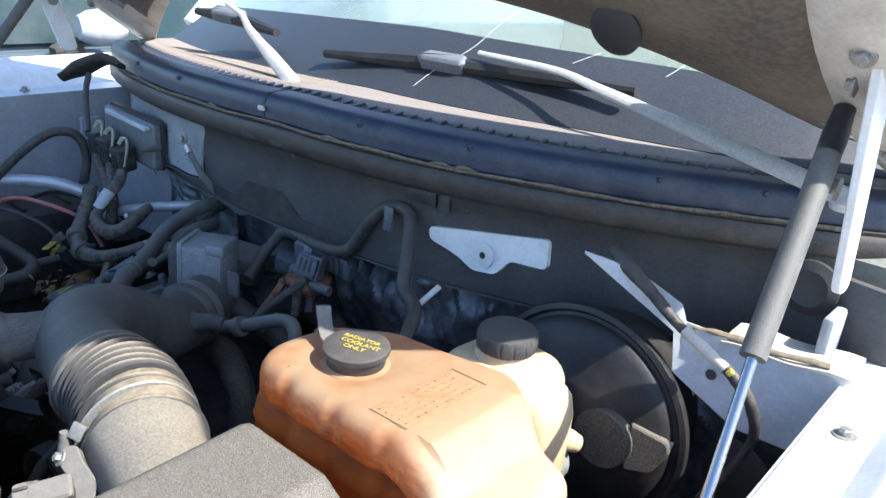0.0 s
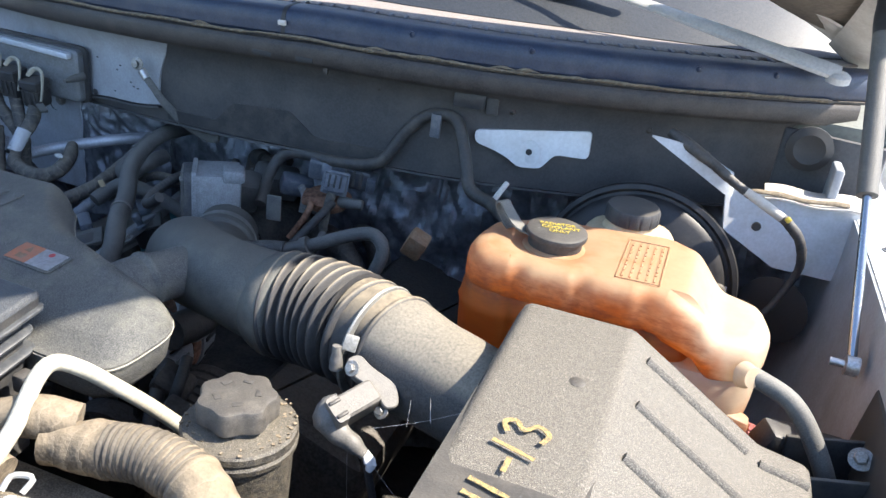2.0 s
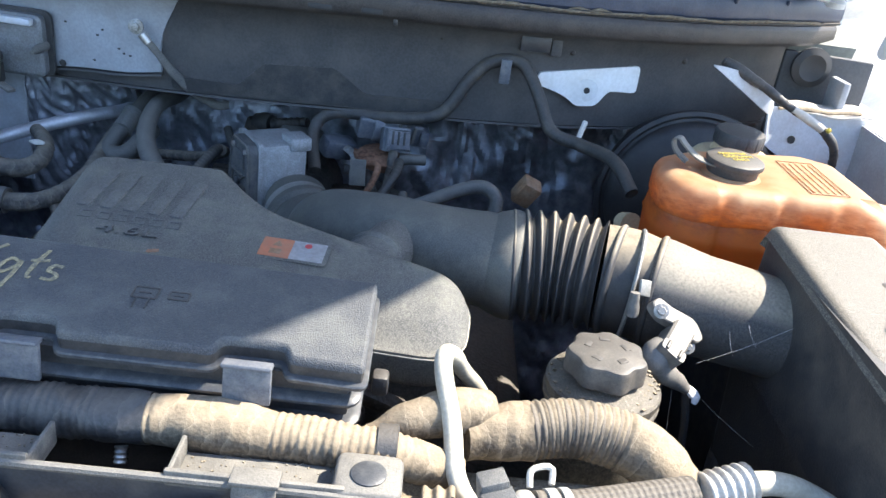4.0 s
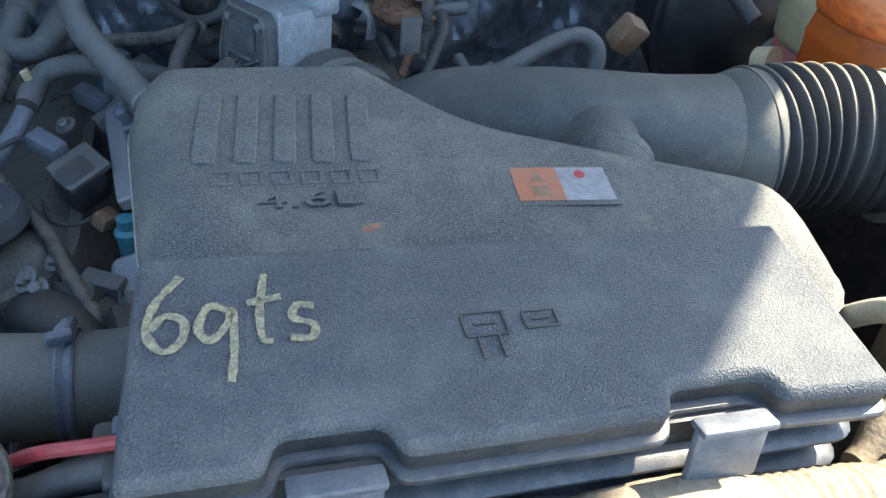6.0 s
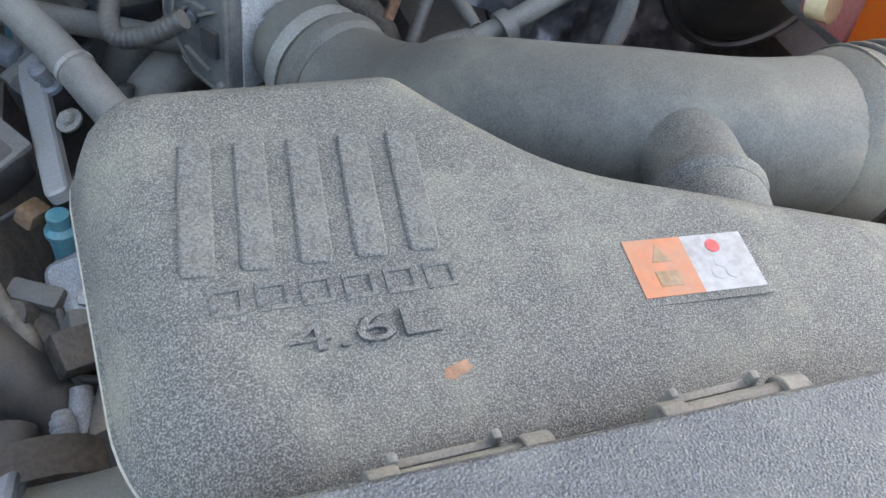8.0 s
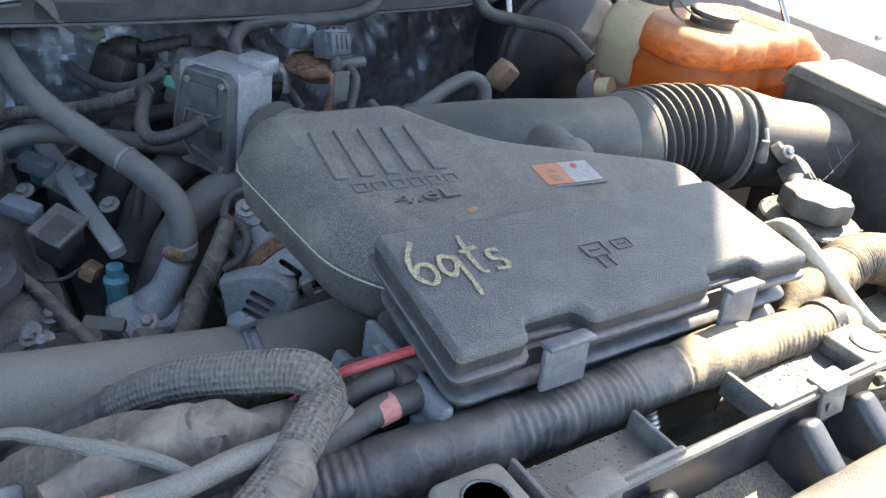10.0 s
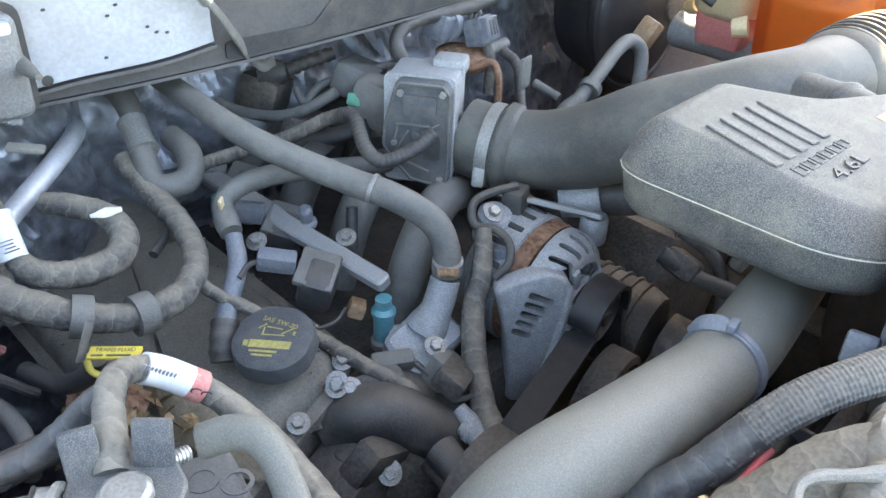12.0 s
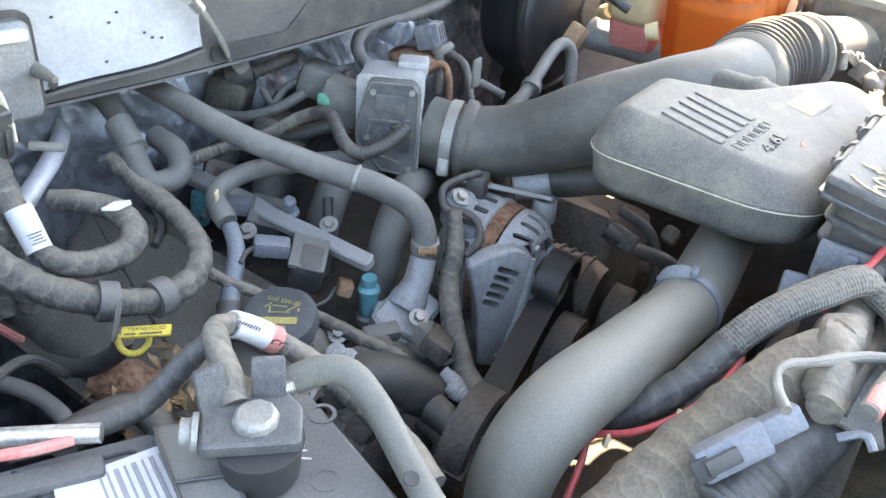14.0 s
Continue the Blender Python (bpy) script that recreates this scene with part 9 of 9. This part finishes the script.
part("eyelet", lathe([(0.010, 0), (0.010, 0.002), (0.0055, 0.003), (0.0055, 0.008), (0.0, 0.009)], (-0.229, 0.727, 1.137), (0.05, -1, 0.1), 20), DULL, bc, "bolted eyelet")

# ---- battery
bat = thing("battery", (-0.57, 0.30, 0.80), "dusty grey battery with bolted terminal clamp and worn label", "battery")
bpoly = rounded([(-0.476, 0.205), (-0.430, 0.366), (-0.500, 0.398), (-0.56, 0.430), (-0.72, 0.505), (-0.72, 0.205)], 0.008)
part("case", layers(bpoly, [(0.80, 0.0), (0.975, 0.0), (0.990, 0.002), (0.997, 0.004), (1.0, 0.007)]), SILVERPAD, bat, "dusty dark grey battery top")
BT = flat_on((-0.500, 0.338, 1.030), (0.80, -0.60, 0), (0.60, 0.80, 0))
term = part("terminal_clamp", layers(rounded([(-0.026, -0.016), (0.024, -0.022), (0.028, 0.004), (0.020, 0.020), (-0.024, 0.018)], 0.004, 3), [(-0.001, 0.001), (0.001, 0), (0.006, 0), (0.0075, 0.0015)], BT), BAR, bat, "oily black folded terminal plate")
part("clamp_cup", lathe([(0.016, -0.030), (0.020, -0.024), (0.022, -0.006), (0.0235, -0.001)], BT @ Vector((0.004, -0.008, 0)), (0, 0, 1), 24), INK, term, "black cup under the plate")
for tx, ty, tw, tr in ((-0.018, 0.016, 0.016, 18), (0.012, 0.019, 0.018, -8)):
    part("clamp_ear", box(BT @ Vector((tx, ty, 0.016)), (tw, 0.006, 0.026), 0.002, BT.to_3x3().to_4x4() @ pose(0, 0, 0, -14, 0, tr)), BAR, term, "upright folded ear")
part("side_nut", lathe([(0.011, 0), (0.011, 0.003), (0.008, 0.004), (0.008, 0.009), (0.0, 0.010)], BT @ Vector((-0.026, 0.0, 0.002)), BT.to_3x3() @ Vector((-1, 0.1, 0.1)), 20), DULLBAND, term)
part("terminal_post", lathe([(0.012, 0), (0.011, 0.022)], (-0.499, 0.341, 0.998), seg=18), IRON, bat)
part("terminal_bolt", lathe([(0.0120, 0), (0.0122, 0.003), (0.0115, 0.0052), (0.0095, 0.0068), (0.0, 0.0074)], BT @ Vector((0.003, -0.003, 0.007)), (0, 0, 1), 10), DULLBAND, term, "bright bolt head")
part("stud", hose([(-0.478, 0.346, 1.033), (-0.464, 0.345, 1.031)], 0.0052, 12, 0.0006, shape=ridged(0.0018, 0.12)), STEEL, term, "threaded stud")
STRAP = [Vector((-0.508, 0.392, 1.000)), Vector((-0.509, 0.386, 1.010)), Vector((-0.516, 0.372, 1.013)), Vector((-0.527, 0.345, 1.012)), Vector((-0.540, 0.312, 1.010)), Vector((-0.553, 0.280, 1.004))]
part("cover_strap", sheet(lambda u, v: STRAP[min(int(u * 5), 4)].lerp(STRAP[min(int(u * 5), 4) + 1], u * 5 - min(int(u * 5), 4)) + Vector((0.80, -0.60, 0.0)) * (0.027 * (v - 0.5)), 20, 5, 0.003), HOSE, bat, "smooth grey strap moulded over the top", 60)
for dv in (-0.0145, 0.0145):
    part("strap_edge", tube([q + Vector((0.80, -0.60, 0.0)) * dv for q in STRAP], 0.0012, 8, 0.006), BLACK, bat)
part("strap_line", tube([Vector((-0.5395, 0.351, 1.0135)), Vector((-0.5165, 0.333, 1.0135))], 0.0010, 6, 0.006), BLACK, bat)
for q in ([(-0.560, 0.410, 1.0005), (-0.535, 0.397, 1.0005), (-0.536, 0.392, 1.0005), (-0.523, 0.388, 1.0005)], [(-0.590, 0.400, 1.0005), (-0.575, 0.412, 1.0005), (-0.583, 0.430, 1.0005)]):
    part("lid_groove", tube(q, 0.0011, 6, 0.003), INK, bat)
part("top_rib", box((-0.590, 0.418, 1.003), (0.090, 0.016, 0.008), 0.003, (0, 0, -30)), SILVERPAD, bat, "raised edge of the battery lid")
lb = part("label", layers(rounded([(-0.034, -0.034), (0.034, -0.034), (0.034, 0.020), (-0.034, 0.020)], 0.006, 3), [(0.0, 0), (0.0012, 0)], Matrix.Translation(Vector((-0.550, 0.375, 1.0022))) @ pose(0, 0, 0, 0, 0, -19)), LABEL, bat, "worn white bar code label")
LM = Matrix.Translation(Vector((-0.550, 0.375, 1.0036))) @ pose(0, 0, 0, 0, 0, -19)
barm = finish(box((0, 0, 0), (0.0013, 0.036, 0.0004), 0), GREYINK)
spread("code_bar", barm, lb, [LM @ Matrix.Translation((-0.012 + 0.0030 * k + 0.0008 * (k % 3), -0.004, 0)) for k in range(14)])
writing("stamped_figures", "7122", Matrix.Translation(Vector((-0.475, 0.318, 1.000))) @ pose(0, 0, 0, 0, 0, 66), 0.0085, LABEL, bat, 0.0003, 0.2)
for q in ((-0.457, 0.353), (-0.480, 0.303), (-0.445, 0.340)):
    part("vent_cap", ring([(0.0062, -0.0005), (0.0085, -0.0005), (0.0085, 0.0006), (0.0062, 0.0006)], (*q, 1.0), (0, 0, 1), 20), SILVERPAD, bat)
hold = thing("battery_holddown", (-0.42, 0.29, 1.0), "olive-grey bent battery hold-down bar with hole", "bracket")
part("bar", hose([(-0.454, 0.353, 1.025), (-0.442, 0.342, 1.031), (-0.436, 0.326, 1.033), (-0.439, 0.304, 1.025), (-0.447, 0.280, 1.015), (-0.457, 0.252, 1.004), (-0.466, 0.220, 0.991)], 0.0118, 18, 0.005, flat=0.75), DUCT, hold)
part("hole", lathe([(0.0, 0.0), (0.004, 0.0005), (0.0045, 0.0)], (-0.464, 0.258, 1.020), (-0.2, -0.3, 1), 14), INK, hold)

cc = thing("terminal_cable", (-0.44, 0.40, 1.0), "tape-wrapped battery cable with barcode label", "battery cable")
part("cable", hose([(-0.497, 0.352, 1.036), (-0.490, 0.366, 1.044), (-0.481, 0.385, 1.047), (-0.472, 0.398, 1.046), (-0.462, 0.405, 1.042), (-0.451, 0.404, 1.037), (-0.440, 0.399, 1.027), (-0.429, 0.392, 1.017), (-0.419, 0.372, 1.004), (-0.413, 0.340, 0.989), (-0.415, 0.300, 0.979), (-0.426, 0.268, 0.975)], [0.0100, 0.0102, 0.0096, 0.0094, 0.0096, 0.0096, 0.0100, 0.0105, 0.0110, 0.0112, 0.0108, 0.010], 20, 0.0025, shape=taped(0.011, 0.03)), TAPE, cc, "", 60)
part("label_sleeve", hose([(-0.455, 0.4045, 1.0395), (-0.445, 0.402, 1.032), (-0.431, 0.394, 1.019)], [0.0112, 0.0114, 0.0116], 20, 0.005), LABEL, cc, "white barcode label with pink end")
part("label_end", hose([(-0.436, 0.397, 1.0235), (-0.430, 0.3935, 1.018)], [0.0118, 0.0119], 20, 0.004), PINK, cc, "pink label end")
LC = flat_on((-0.4405, 0.3895, 1.0245), Vector((-0.431, 0.394, 1.019)) - Vector((-0.455, 0.4045, 1.0395)), (-0.3, -0.2, 1))
writing("label_print", "CC", LC, 0.006, INK, cc, 0.0002)
bm = bmesh.new()
for k in range(9):
    q = Vector((-0.4572, 0.3985, 1.0440)).lerp(Vector((-0.4445, 0.3940, 1.0335)), k / 8)
    box(q, (0.0008, 0.0012, 0.008), 0, (34, 0, 30), bm=bm)
part("label_bars", bm, GREYINK, cc)
part("branch", hose([(-0.474, 0.396, 1.044), (-0.483, 0.404, 1.034), (-0.497, 0.412, 1.018), (-0.518, 0.416, 1.008), (-0.548, 0.426, 1.006), (-0.580, 0.438, 1.008)], [0.0085, 0.0095, 0.0098, 0.0095, 0.009], 16, 0.003, shape=taped(0.010, 0.06)), LOOMBLACK, cc, "", 60)
part("silver_tube", hose([(-0.589, 0.437, 1.025), (-0.573, 0.417, 1.028), (-0.550, 0.394, 1.028)], 0.007, 12, 0.006), STEEL, cc)
part("red_wire", hose([(-0.596, 0.414, 1.033), (-0.579, 0.406, 1.030), (-0.562, 0.400, 1.028)], 0.004, 10, 0.006), PINK, cc)

foot = thing("footwell_panel", (-0.50, 0.83, 0.95), "pale crumpled insulation panel below the module", "body panel")
part("sheet", sheet(lambda u, v: (-0.68 + 0.245 * u, 0.826 + 0.010 * math.sin(u * 3.4) + 0.004 * abs(noise.noise(Vector((u * 5, v * 4, 0)))), 1.048 - 0.20 * v + 0.01 * u), 40, 24, 0.003), PRIMER, foot, "", 60)
part("round_hole", lathe([(0.0, 0.0008), (0.0115, 0.0012), (0.0135, 0.0030), (0.0150, 0.0)], (-0.497, 0.833, 1.006), (0.05, -1, 0.1), 22), INK, foot, "round hole with a dark rim")


def flap(u, v):
    """Foil lining between the white panel and the heater."""
    p = Vector((-0.445 + 0.155 * u, 0.822 + 0.05 * u * u, 1.052 - 0.24 * v))
    p.y += creases(p * 1.3)
    return p


part("foil_flap", sheet(flap, 90, 110, 0.002), FOIL, firewall, "crushed silver foil lining", 16)
bolts(foot, [(-0.60, 0.815, 1.02), (-0.47, 0.815, 1.02)], (0, -1, 0))

# ---- grit blown over the engine
grit = bmesh.new()
for i in range(260):
    u_, v_ = random.random(), random.random()
    q = Vector((-0.40 + 0.17 * u_, 0.52 + 0.30 * v_, 0.0))
    q.z = 0.838 + 0.36 * (q.x + 0.315) + 0.03 * (q.y - 0.66)
    r = random.uniform(0.0006, 0.0018)
    box(q, (r * 1.6, r, r), 0, (random.uniform(0, 90), random.uniform(0, 90), random.uniform(0, 90)), bm=grit)
solo("sand_grit", grit, TAN, "tan sand grains scattered over the valve cover", "debris", kind="stuff")
chips = finish(lathe([(0.0, 0.0002), (0.0012, 0.0002), (0.0014, 0.0)], (0, 0, 0), (0, -1, 0), 7), INK)
spread("paint_chip", chips, firewall, [Matrix.Translation(lip(x, 0.0388, z)) @ Matrix.Diagonal((1.6, 1, 1, 1)) for x, z in ((-0.285, -0.075), (-0.293, -0.083), (-0.262, -0.098), (-0.255, -0.104), (-0.246, -0.106), (-0.300, -0.118), (-0.34, -0.07))])
